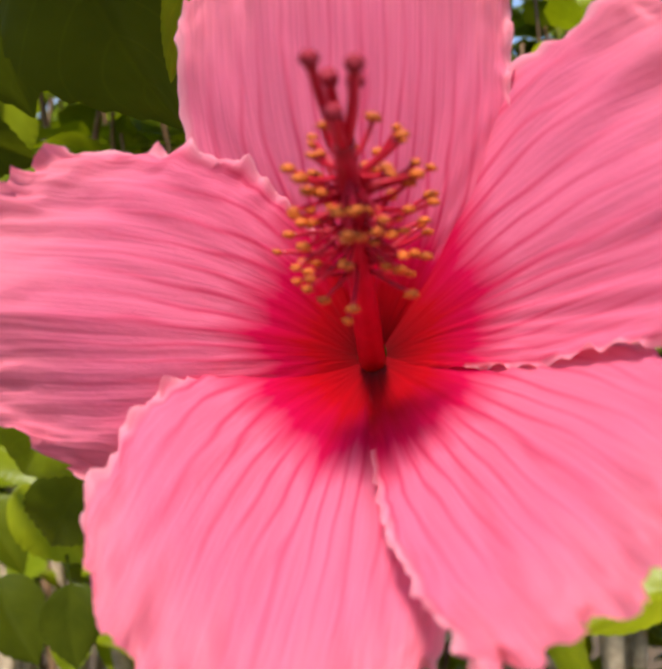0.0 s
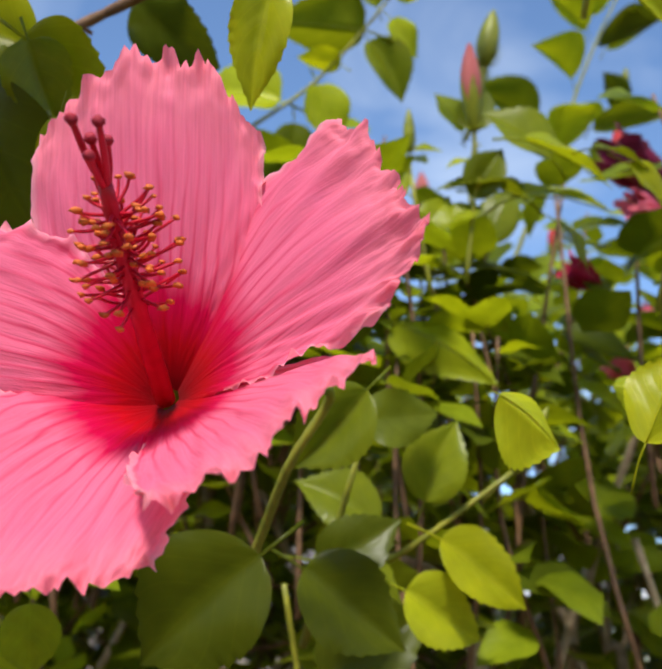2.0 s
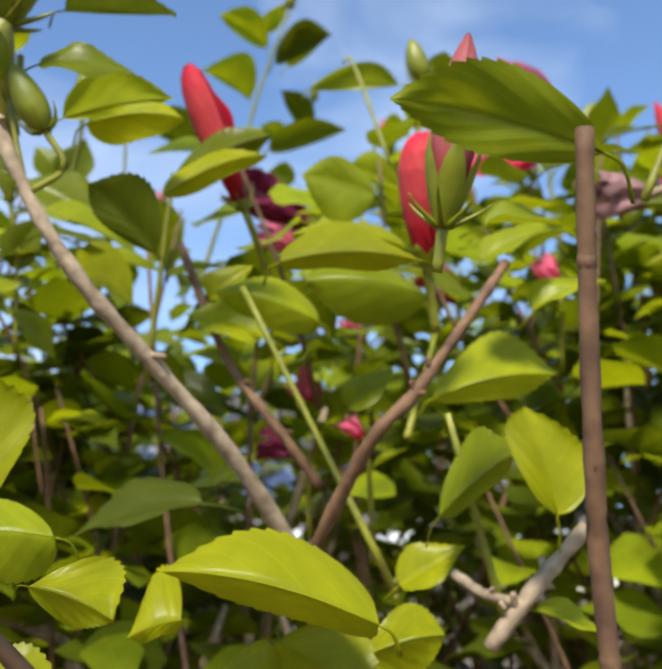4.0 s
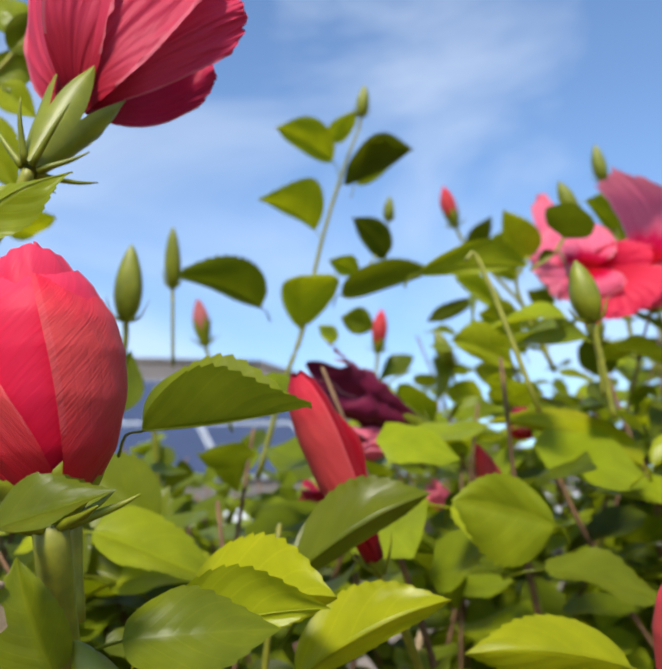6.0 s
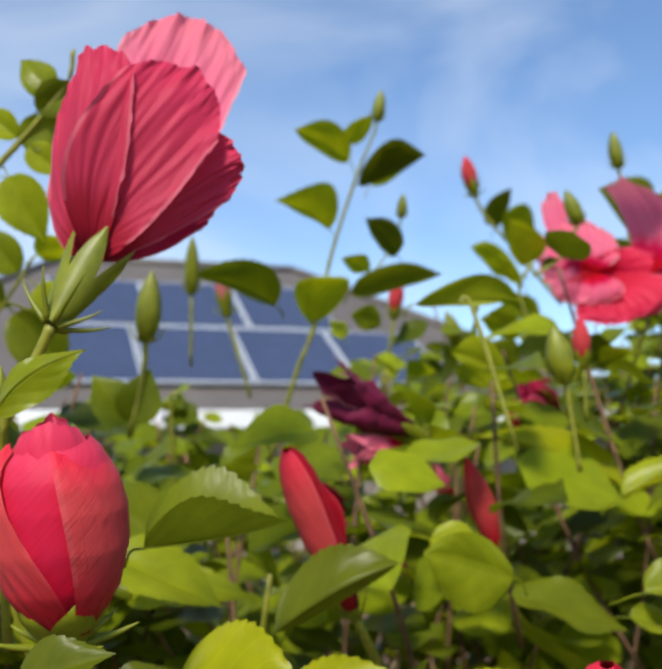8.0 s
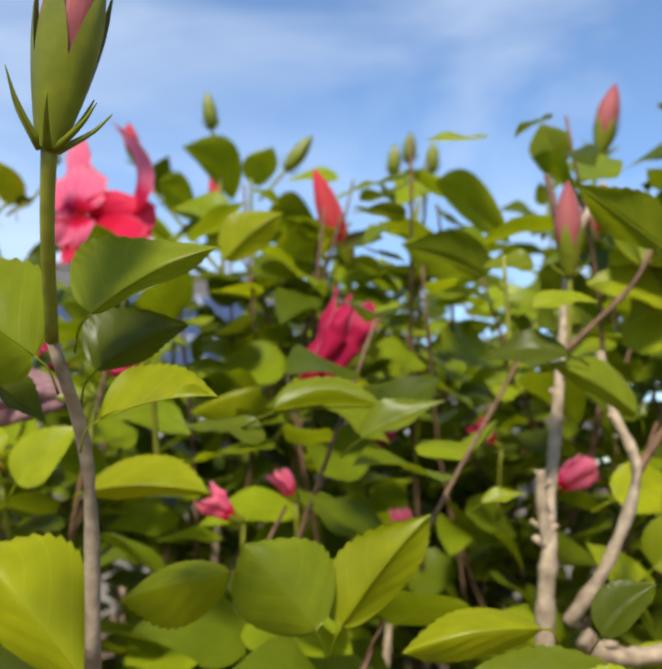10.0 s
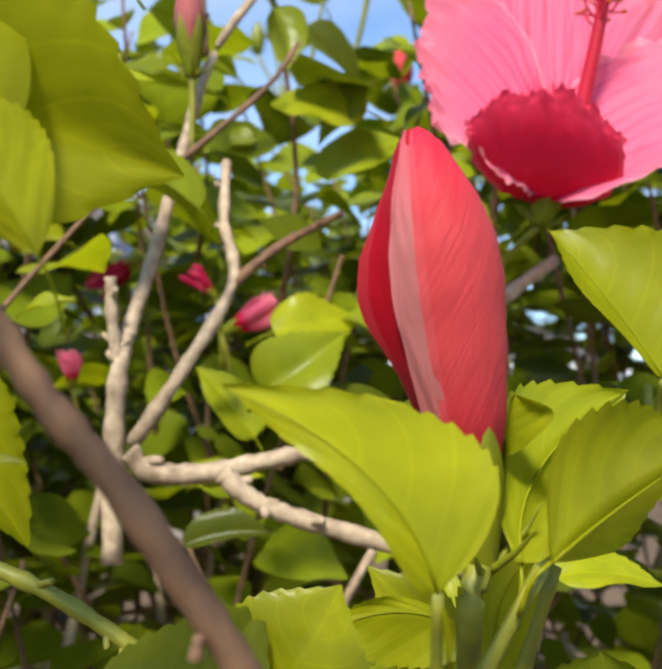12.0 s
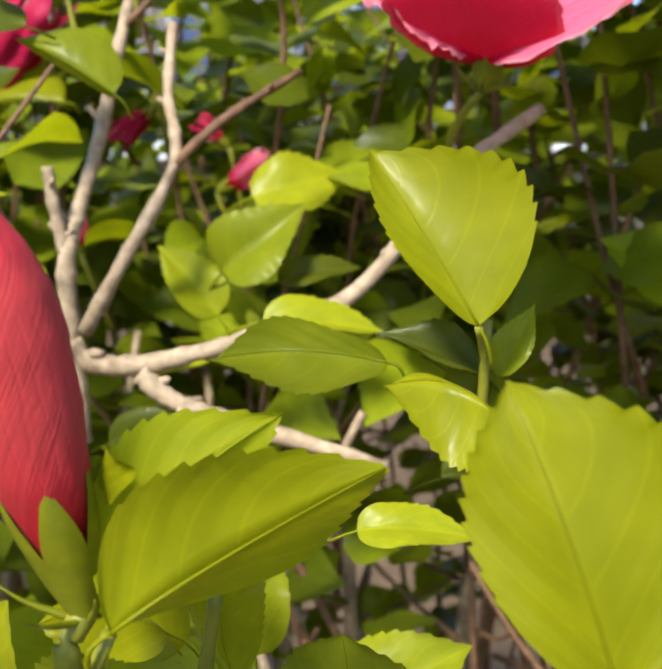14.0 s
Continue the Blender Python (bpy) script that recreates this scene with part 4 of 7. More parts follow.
s = shoot([(0.0295, 0.0204, 1.5285), (0.0233, 0.0091, 1.4939)], 0.0015, 0.001)
leaf(s, (0.0235, -0.0035, 1.4829), (0.0195, 0.0069, 1.4452), (-0.03, -0.84, -0.55), 0.48, 5, LIT)
leaf(s, (0.0027, 0.1152, 1.5582), (0.0110, 0.1214, 1.5366), (0.02, -0.88, -0.48), 0.60, 0)
s = shoot([(-0.0596, 0.3917, 0.0000), (-0.0676, 0.3017, 0.7933), (-0.0736, 0.2667, 1.0933), (-0.0796, 0.2517, 1.2433), (-0.1089, 0.1985, 1.3197)], 0.002, 0.001)
leaf(s, (-0.1061, 0.1726, 1.3385), (-0.1366, 0.1826, 1.2993), (0.31, -0.93, 0.23), 0.90, 1)
leaf(s, (-0.1118, 0.2026, 1.3046), (-0.1341, 0.2137, 1.2622), (0.28, -0.91, 0.30), 0.72, 2)
leaf(s, (-0.1290, 0.2296, 1.3050), (-0.1679, 0.2283, 1.3149), (0.33, -0.92, 0.20), 0.70, 3)
leaf(s, (-0.1565, 0.2595, 1.2949), (-0.1229, 0.2620, 1.2550), (0.27, -0.88, 0.38), 0.80, 4)
leaf(s, (-0.1338, 0.2623, 1.2443), (-0.1279, 0.2643, 1.2013), (0.23, -0.78, 0.58), 0.70, 5)
leaf(s, (-0.1900, 0.3116, 1.2331), (-0.1607, 0.3142, 1.1885), (0.23, -0.68, 0.70), 0.72, 0)
leaf(s, (-0.2184, 0.3595, 1.2663), (-0.1866, 0.3619, 1.2299), (0.23, -0.64, 0.73), 0.72, 1)
leaf(s, (-0.0992, 0.1869, 1.2877), (-0.0773, 0.1950, 1.2609), (0.23, -0.95, 0.19), 0.72, 2)
s = shoot([(0.0479, 0.2533, 1.2520), (0.0327, 0.2235, 1.3204)], 0.002, 0.0012)
leaf(s, (0.0453, 0.2409, 1.3338), (0.0949, 0.2466, 1.3189), (-0.08, -0.71, 0.70), 0.72, 3)
leaf(s, (0.0967, 0.3183, 1.2267), (0.1438, 0.3207, 1.1966), (-0.13, -0.54, 0.83), 0.72, 4)
leaf(s, (0.1904, 0.3398, 1.2398), (0.1271, 0.3396, 1.2133), (-0.16, -0.55, 0.82), 0.72, 5)
leaf(s, (0.0535, 0.2356, 1.2790), (0.1016, 0.2270, 1.3154), (-0.14, -0.98, 0.14), 0.72, 0)
leaf(s, (0.0270, 0.1108, 1.3233), (-0.0188, 0.1249, 1.2808), (0.12, -0.98, 0.15), 0.80, 0, SHADED)
leaf(s, (-0.0621, 0.1390, 1.3030), (-0.0601, 0.1492, 1.2717), (0.27, -0.95, 0.13), 0.72, 2)
s = shoot([(0.0433, 0.2469, 1.2927), (0.0636, 0.1774, 1.3763)], 0.002, 0.0012)
leaf(s, (0.0641, 0.1297, 1.3934), (0.0347, 0.1404, 1.3612), (-0.00, -0.99, -0.11), 0.72, 3)
leaf(s, (0.0656, 0.1726, 1.3911), (0.0990, 0.1706, 1.3965), (-0.08, -0.99, -0.13), 0.80, 4)
leaf(s, (0.0420, 0.1735, 1.3242), (0.0897, 0.1832, 1.2936), (-0.04, -0.96, 0.29), 0.72, 5, SHADED)
leaf(s, (0.0492, 0.1933, 1.3279), (0.0835, 0.1859, 1.3499), (-0.04, -1.00, 0.01), 0.72, 0)
leaf(s, (0.0883, 0.1959, 1.3190), (0.1279, 0.2016, 1.3009), (-0.13, -0.97, 0.21), 0.72, 1)
s = shoot([(0.0829, 0.2328, 1.3349), (0.0969, 0.2089, 1.3436), (0.1383, 0.1979, 1.3765)], 0.0018, 0.0012)
leaf(s, (0.1031, 0.1912, 1.3421), (0.1488, 0.1992, 1.3168), (-0.16, -0.89, 0.42), 0.62, 0, LIT)
leaf(s, (0.0969, 0.2032, 1.3604), (0.1101, 0.1910, 1.3976), (-0.13, -0.99, -0.08), 0.75, 3)
bud((0.1383, 0.1979, 1.3765), (0.1526, 0.1882, 1.4060), 0.0045, 1, [(0.1240, 0.2026, 1.3623)], "yellow-green hibiscus bud on a short stalk", seed=8, loose=0.1)
leaf(s, (0.0773, 0.2370, 1.3523), (0.0363, 0.2310, 1.3748), (0.27, -0.94, 0.21), 0.72, 0)
leaf(s, (0.0291, 0.3170, 1.5389), (0.1021, 0.3198, 1.5251), (0.14, -0.61, 0.78), 0.50, 0)

# shoots against the sky
s = shoot([(-0.1588, 0.4706, 1.5619), (-0.0905, 0.4453, 1.6401), (-0.0327, 0.4307, 1.6845), (0.0220, 0.4171, 1.7253), (0.0624, 0.4023, 1.7715), (0.0838, 0.3932, 1.7997)], 0.002, 0.001)
leaf(s, (0.0625, 0.4027, 1.7699), (-0.0152, 0.4005, 1.7823), (0.23, 0.46, 0.86), 0.72, 1)
leaf(s, (0.0445, 0.4116, 1.7420), (0.0118, 0.4091, 1.7525), (0.30, 0.45, 0.84), 0.72, 2)
leaf(s, (0.0667, 0.4051, 1.7620), (0.0986, 0.4179, 1.7177), (0.17, -0.98, 0.05), 0.72, 3)
leaf(s, (0.0840, 0.3993, 1.7799), (0.1088, 0.4064, 1.7549), (0.15, -0.99, 0.01), 0.72, 4)
leaf(s, (0.0271, 0.4169, 1.7257), (0.0474, 0.4316, 1.6762), (0.23, -0.97, 0.10), 0.72, 5)
leaf(s, (0.0094, 0.4268, 1.6946), (0.0109, 0.4423, 1.6435), (0.26, -0.95, 0.15), 0.72, 0)
leaf(s, (-0.0025, 0.4218, 1.7117), (-0.0778, 0.4196, 1.7237), (0.33, -0.94, 0.10), 0.72, 1)
leaf(s, (-0.0554, 0.4357, 1.6694), (-0.0366, 0.4510, 1.6182), (0.32, -0.93, 0.19), 0.72, 2)
leaf(s, (0.0711, 0.3968, 1.7887), (0.0508, 0.3877, 1.8200), (0.21, -0.98, -0.03), 0.72, 3)
leaf(s, (0.0855, 0.3932, 1.7998), (0.1171, 0.3887, 1.8123), (0.08, 0.47, 0.88), 0.72, 4)
bud((0.1363, 0.3073, 1.6245), (0.1297, 0.2900, 1.6816), 0.0075, 0.6, [(0.1379, 0.3114, 1.6110), (0.1427, 0.3203, 1.5815)], "slender hibiscus bud, green below and dull pink above", mat=BUD_PINK, seed=8, loose=0.1)
s = shoot([(0.1366, 0.3371, 1.5267), (0.1397, 0.3171, 1.5922)], 0.0016, 0.0012)
leaf(s, (0.1347, 0.3132, 1.6053), (0.1179, 0.3144, 1.6026), (0.08, -0.66, 0.75), 0.72, 0)
leaf(s, (0.1708, 0.3190, 1.5839), (0.1181, 0.3148, 1.6013), (0.06, -0.64, 0.77), 0.50, 1)
leaf(s, (0.1652, 0.3193, 1.5834), (0.2318, 0.3130, 1.5998), (-0.00, -0.64, 0.77), 0.50, 2)
leaf(s, (0.1384, 0.3205, 1.5812), (0.1565, 0.3097, 1.6153), (0.09, -0.97, 0.23), 0.72, 3)
bud((0.0941, 0.3130, 1.6088), (0.0919, 0.3043, 1.6371), 0.004, 1, [(0.0966, 0.3191, 1.5886)], "small green hibiscus bud", seed=4, loose=0.1)
s = shoot([(0.1151, 0.3414, 1.5140), (0.0960, 0.3174, 1.5940)], 0.0016, 0.0012)
leaf(s, (0.0973, 0.3124, 1.6104), (0.1170, 0.3115, 1.6120), (0.10, -0.66, 0.75), 0.72, 5)
leaf(s, (0.0705, 0.3269, 1.5647), (0.0132, 0.3220, 1.5845), (0.16, -0.61, 0.77), 0.50, 0)
leaf(s, (0.0943, 0.3208, 1.5830), (0.0556, 0.3159, 1.6015), (0.19, -0.89, 0.40), 0.80, 1)
leaf(s, (0.1053, 0.3286, 1.5567), (0.1224, 0.3195, 1.5853), (0.14, -0.95, 0.27), 0.72, 2)
leaf(s, (0.0520, 0.3227, 1.5795), (0.0462, 0.3313, 1.5518), (0.25, -0.96, -0.15), 0.72, 3)
leaf(s, (0.1214, 0.3254, 1.5662), (0.1427, 0.3203, 1.5815), (0.09, -0.80, 0.60), 0.72, 4)
bud((0.1738, 0.4989, 1.7903), (0.1767, 0.4856, 1.8335), 0.006, 1, [(0.1706, 0.5161, 1.7340)], "small green hibiscus bud", seed=2, loose=0.1)
s = shoot([(0.1640, 0.5033, 1.6049), (0.1623, 0.4744, 1.6998), (0.1686, 0.4709, 1.7108)], 0.0018, 0.0012)
leaf(s, (0.1896, 0.3128, 1.6108), (0.1450, 0.3032, 1.6453), (0.05, -0.93, 0.36), 0.72, 0)
leaf(s, (0.1635, 0.4041, 1.5875), (0.1751, 0.3895, 1.6347), (0.03, -0.65, 0.76), 0.72, 2)

# tan branch that slants across
branch([(0.1880, 0.0491, 1.5949), (0.1974, 0.0660, 1.5730), (0.2157, 0.0802, 1.5253), (0.2372, 0.0908, 1.4893), (0.2615, 0.1093, 1.4614), (0.2993, 0.1429, 1.4171), (0.3420, 0.1948, 1.3471)], 0.0026, 0.0036)
s = shoot([(0.2157, 0.0802, 1.5253), (0.2076, 0.0788, 1.5648)], 0.0016, 0.001)
leaf(s, (0.2065, 0.0676, 1.5672), (0.1989, 0.0599, 1.5929), (-0.01, -0.99, -0.13), 0.72, 3)
leaf(s, (0.2231, 0.0654, 1.5735), (0.2586, 0.0633, 1.5781), (-0.12, -0.89, 0.45), 0.60, 4)
leaf(s, (0.2137, 0.0793, 1.5284), (0.1939, 0.0767, 1.5383), (-0.02, -0.85, 0.52), 0.72, 1)
bud((0.2247, 0.0733, 1.5474), (0.2119, 0.0654, 1.5742), 0.0065, 1, [(0.2321, 0.0775, 1.5332), (0.2176, 0.0806, 1.5238)], "dark green hibiscus bud in shade", seed=2, loose=0.1)

# near bud on a leafy stem
bud((0.2363, -0.0935, 1.4039), (0.2371, -0.1060, 1.4448), 0.0078, 0.5, [(0.2339, -0.0897, 1.3916), (0.2345, -0.0878, 1.3856)], "tall hibiscus bud, pale pink petals in a green calyx", mat=BUD_PINK, seed=3, loose=0.06)
s = shoot([(0.2343, -0.0885, 1.3879), (0.2382, -0.0840, 1.3759), (0.2459, -0.0780, 1.3680), (0.2574, -0.0700, 1.3583), (0.2707, -0.0600, 1.3424), (0.2854, -0.0500, 1.3316), (0.3021, -0.0350, 1.3169), (0.3240, 0.0000, 1.2875), (0.3700, 0.1200, 1.0500), (0.3800, 0.2000, 0.0000)], 0.0016, 0.0026, mat=TWIG)
leaf(s, (0.2345, -0.0891, 1.3898), (0.2413, -0.0942, 1.4058), (-0.24, -0.95, 0.21), 0.50, 0)
leaf(s, (0.2318, -0.0914, 1.3975), (0.2248, -0.0946, 1.4083), (-0.18, -0.97, 0.18), 0.50, 1)

# leaves over the hedge face
s = shoot([(0.3672, 0.1767, 1.3632), (0.2976, 0.1839, 1.5171)], 0.002, 0.0014)
leaf(s, (0.2823, 0.1351, 1.4023), (0.2247, 0.1368, 1.4000), (0.08, -0.59, 0.81), 0.62, 0)
leaf(s, (0.3477, 0.1523, 1.4454), (0.3659, 0.1462, 1.4649), (-0.10, -0.93, 0.36), 0.62, 1)
s = shoot([(0.4122, 0.1501, 1.3447), (0.3885, 0.1231, 1.4360)], 0.002, 0.0014)
leaf(s, (0.3659, 0.1446, 1.3659), (0.3940, 0.1390, 1.3827), (-0.13, -0.78, 0.61), 0.70, 5, LIT)
leaf(s, (0.4196, 0.1265, 1.3535), (0.4503, 0.1288, 1.3442), (-0.16, -0.53, 0.83), 0.50, 5)
leaf(s, (0.4209, 0.1790, 1.5264), (0.4610, 0.1712, 1.5500), (-0.18, -0.63, 0.75), 0.60, 0)
leaf(s, (0.4473, 0.1861, 1.5011), (0.4806, 0.1786, 1.5244), (-0.20, -0.61, 0.76), 0.60, 1)
s = shoot([(0.4037, 0.0605, 0.0000), (0.3957, -0.0295, 0.8961), (0.3897, -0.0645, 1.1961), (0.3837, -0.0795, 1.3461), (0.3815, -0.0908, 1.3838), (0.3810, -0.1019, 1.4207), (0.3812, -0.1093, 1.4453)], 0.0024, 0.0018, mat=TWIG)
branch([(0.3253, 0.1738, 1.3753), (0.3544, 0.1272, 1.4245), (0.3746, 0.1208, 1.4447), (0.4022, 0.1200, 1.4804), (0.4220, 0.1324, 1.5076)], 0.0032, 0.0022, mat=TWIG)
branch([(0.4002, 0.1310, 1.3395), (0.4210, 0.1233, 1.3641), (0.4419, 0.1164, 1.3860)], 0.0035, 0.0028)
branch([(0.3878, 0.1326, 1.3697), (0.3973, 0.1245, 1.3614), (0.4094, 0.1255, 1.3575)], 0.0022, 0.002)
branch([(0.2601, 0.2244, 1.5582), (0.2870, 0.2138, 1.4875), (0.3148, 0.2051, 1.4453), (0.3345, 0.2131, 1.4176)], 0.0022, 0.0026, mat=TWIG)
rolled_bud((0.2961, 0.2360, 1.5821), (0.2650, 0.2082, 1.6642), 0.0104, 0.46, [(0.3011, 0.2420, 1.5701), (0.3161, 0.2860, 1.5321)], "slim red hibiscus bud with rolled petals in a long green calyx", FAT_STEPS, OPEN_WIDE, OPEN_WRAPS)

# the red bud pair
rolled_bud((0.3893, 0.1600, 1.5170), (0.3888, 0.1400, 1.5807), 0.0128, 0.16, [(0.3910, 0.1650, 1.5097), (0.3941, 0.1750, 1.4874)], "red hibiscus bud with one petal edge standing open", FAT_STEPS, OPEN_WIDE, OPEN_WRAPS)
bud((0.3755, 0.0251, 1.4815), (0.3863, 0.0066, 1.5454), 0.0095, 0.45, [(0.3731, 0.0294, 1.4665)], "tall hibiscus bud, pale pink petals in a green calyx", mat=BUD_PINK, seed=8, loose=0.06)
s = shoot([(0.3835, 0.2347, 1.4453), (0.4128, 0.2948, 1.5218)], 0.002, 0.0012)
leaf(s, (0.4706, 0.3854, 1.6314), (0.5235, 0.3762, 1.6528), (-0.13, -0.40, 0.91), 0.50, 3)
leaf(s, (0.3875, 0.3326, 1.5782), (0.4578, 0.3303, 1.5708), (-0.13, -0.57, 0.81), 0.50, 4)
leaf(s, (0.4391, 0.2786, 1.5738), (0.4732, 0.2781, 1.5681), (-0.18, -0.56, 0.81), 0.60, 0)
leaf(s, (0.4462, 0.2746, 1.5867), (0.5060, 0.2690, 1.5934), (-0.20, -0.56, 0.80), 0.50, 1)
s = shoot([(0.2360, 0.2636, 1.4864), (0.2551, 0.2295, 1.6048)], 0.002, 0.0012)
leaf(s, (0.3073, 0.2043, 1.4967), (0.2665, 0.2028, 1.5114), (0.03, -0.83, 0.55), 0.80, 5)
leaf(s, (0.2071, 0.2155, 1.5537), (0.2383, 0.2211, 1.5266), (0.14, -0.78, 0.61), 0.75, 0, LIT)
leaf(s, (0.2776, 0.2196, 1.5233), (0.2972, 0.2126, 1.5439), (0.03, -0.86, 0.51), 0.75, 1, LIT)
leaf(s, (0.1862, 0.2145, 1.5619), (0.2208, 0.2122, 1.5625), (0.13, -0.56, 0.82), 0.50, 2)
leaf(s, (0.1699, 0.2267, 1.5217), (0.1945, 0.2311, 1.5004), (0.17, -0.64, 0.75), 0.70, 4)
leaf(s, (0.3405, 0.3263, 1.6115), (0.3778, 0.3284, 1.5955), (-0.09, -0.82, 0.56), 0.80, 5)
leaf(s, (0.1653, 0.2862, 1.6080), (0.2267, 0.2873, 1.5903), (0.12, -0.58, 0.80), 0.70, 0)

# tall leafy shoot against the sky
s = shoot([(0.2246, 0.6161, 1.6578), (0.2511, 0.6010, 1.7356), (0.2688, 0.5926, 1.7790), (0.2854, 0.5804, 1.8414), (0.3062, 0.5690, 1.9005), (0.3244, 0.5608, 1.9423)], 0.0024, 0.0011)
leaf(s, (0.2945, 0.5953, 1.7651), (0.2824, 0.5921, 1.7815), (-0.05, -0.83, 0.56), 0.80, 0)
bud((0.3265, 0.5590, 1.9516), (0.3310, 0.5539, 1.9777), 0.0055, 1, [(0.3243, 0.5611, 1.9407)], "small green hibiscus bud", seed=4, loose=0.1)
bud((0.3497, 0.6237, 1.8810), (0.3519, 0.6194, 1.9029), 0.0048, 1, [(0.3435, 0.6279, 1.8593), (0.3232, 0.5839, 1.8238)], "small green hibiscus bud", seed=5, loose=0.1)
bud((0.1592, 0.3972, 1.7396), (0.1650, 0.3881, 1.7862), 0.0088, 1, [(0.1576, 0.4006, 1.7220), (0.1474, 0.4088, 1.6795)], "slender closed green hibiscus bud on a thin stalk", seed=7, loose=0.1)
s = shoot([(0.1473, 0.4093, 1.6772), (0.1507, 0.4049, 1.6997)], 0.0014, 0.0012)
leaf(s, (0.1477, 0.4075, 1.6863), (0.1610, 0.4006, 1.7218), (0.17, -0.91, 0.37), 0.80, 5)
leaf(s, (0.1430, 0.4079, 1.6842), (0.1240, 0.4011, 1.7191), (0.20, -0.85, 0.49), 0.80, 0)
bud((0.1599, 0.8360, 1.8245), (0.1542, 0.8260, 1.8761), 0.01, 0.6, [(0.1665, 0.8407, 1.8006), (0.1848, 0.8541, 1.7313)], "greenish hibiscus bud with a reddish tip", mat=BUD_PINK, seed=1, loose=0.1)

# wilted flowers
wilted((0.3455, 0.4956, 1.6770), (0.2842, 0.4640, 1.7090), 0.027, [(0.3575, 0.5014, 1.6473)], "dark maroon wilted hibiscus flower", seed=1)
wilted((0.3397, 0.4971, 1.6693), (0.2987, 0.4775, 1.6653), 0.016, [(0.3494, 0.5013, 1.6477)], "pale pink fading hibiscus flower", PINK, seed=4)
bud((0.4037, 0.4609, 1.5843), (0.3784, 0.4466, 1.6579), 0.0115, 0.22, [(0.4101, 0.4647, 1.5647), (0.4160, 0.4704, 1.5354)], "closed slim red hibiscus bud leaning in the hedge", seed=2, loose=0.06)

# far shoots with buds
s = shoot([(0.5914, 1.0246, 1.8614), (0.5370, 1.0121, 1.9258), (0.4925, 1.0022, 1.9768), (0.4756, 0.9965, 2.0059)], 0.003, 0.0016)
bud((0.4756, 0.9965, 2.0059), (0.4626, 0.9860, 2.0600), 0.011, 0.45, [(0.4850, 1.0006, 1.9849)], "small hibiscus bud with a coral tip", mat=BUD_RED, seed=3, loose=0.1)
bud((0.5968, 1.0137, 1.9177), (0.5733, 0.9997, 1.9898), 0.011, 0.5, [(0.6023, 1.0227, 1.8712)], "small hibiscus bud with a coral tip", mat=BUD_RED, seed=4, loose=0.1)
leaf(s, (0.5984, 1.0177, 1.8971), (0.5684, 1.0124, 1.9242), (-0.01, 0.47, 0.88), 0.72, 4)
bud((0.3611, 0.9859, 1.8394), (0.3689, 0.9754, 1.8935), 0.011, 0.35, [(0.3538, 0.9945, 1.7952)], "small hibiscus bud with a coral tip", mat=BUD_RED, seed=2, loose=0.1)
bud((0.4218, 0.7944, 1.7763), (0.4074, 0.7864, 1.8175), 0.009, 1, [(0.4282, 0.8016, 1.7395)], "closed green hibiscus bud", seed=3, loose=0.1)

# side-on pink flower
f = thing("hibiscus_flower", (0.5722, 0.6300, 1.7920), "open pink hibiscus flower with one petal curled upright above the hedge", "flower", "flowers of the hedge")
broad_petal(f, (0.5157, 0.6040, 1.8216), (0.5099, 0.5940, 1.8421), (0.5110, 0.6200, 1.8765), (0.4808, 0.6300, 1.8567), (0.5414, 0.6000, 1.8525), (-0.5, -0.75, 0.3), PINK, 31, under=0.0, over=0.002, ruffle=0.08, crimp=0.07)
broad_petal(f, (0.5157, 0.6040, 1.8216), (0.5018, 0.5960, 1.8243), (0.4766, 0.6350, 1.8345), (0.4920, 0.6120, 1.7953), (0.4781, 0.6400, 1.8604), (-0.6, -0.7, 0.1), PINK, 32, under=0.0, over=0.002, ruffle=0.08, crimp=0.07)
broad_petal(f, (0.5157, 0.6040, 1.8216), (0.5156, 0.5800, 1.7981), (0.5107, 0.6000, 1.7864), (0.5371, 0.5800, 1.7939), (0.4891, 0.6120, 1.8007), (-0.3, -0.8, -0.3), PINK, 33, under=0.0, over=0.0, ruffle=0.07, crimp=0.06)
broad_petal(f, (0.5184, 0.6100, 1.8214), (0.5533, 0.5700, 1.7875), (0.5410, 0.5800, 1.7693), (0.5810, 0.5700, 1.7951), (0.5004, 0.6000, 1.7784), (-0.1, -0.8, -0.5), CRIMSON, 34, under=0.0, over=0.0, ruffle=0.07, crimp=0.06)
broad_petal(f, (0.5206, 0.6080, 1.8242), (0.5566, 0.5800, 1.8136), (0.5870, 0.5860, 1.8268), (0.5756, 0.5900, 1.7816), (0.5481, 0.5900, 1.8422), (0.2, -0.9, 0.1), CRIMSON, 35, under=0.0, over=0.0, ruffle=0.03, crimp=0.03)
broad_petal(f, (0.5557, 0.5950, 1.8132), (0.5941, 0.5750, 1.8560), (0.5480, 0.5800, 1.8990), (0.5421, 0.6300, 1.9069), (0.5765, 0.5550, 1.8720), (-0.5, -0.8, 0.2), PINK, 36, under=0.0, over=0.0, ruffle=0.03, crimp=0.04)
broad_petal(f, (0.5122, 0.6300, 1.8349), (0.4983, 0.6400, 1.8767), (0.4978, 0.6500, 1.9124), (0.4863, 0.6500, 1.8931), (0.5099, 0.6500, 1.8963), (-0.3, -0.9, 0.2), PINK, 37, under=0.0, over=0.0, ruffle=0.04, crimp=0.04)
column(f, (0.5157, 0.6040, 1.8216), (0.4901, 0.5800, 1.8084), (0, 0, 1), stamens=30, seed=5)
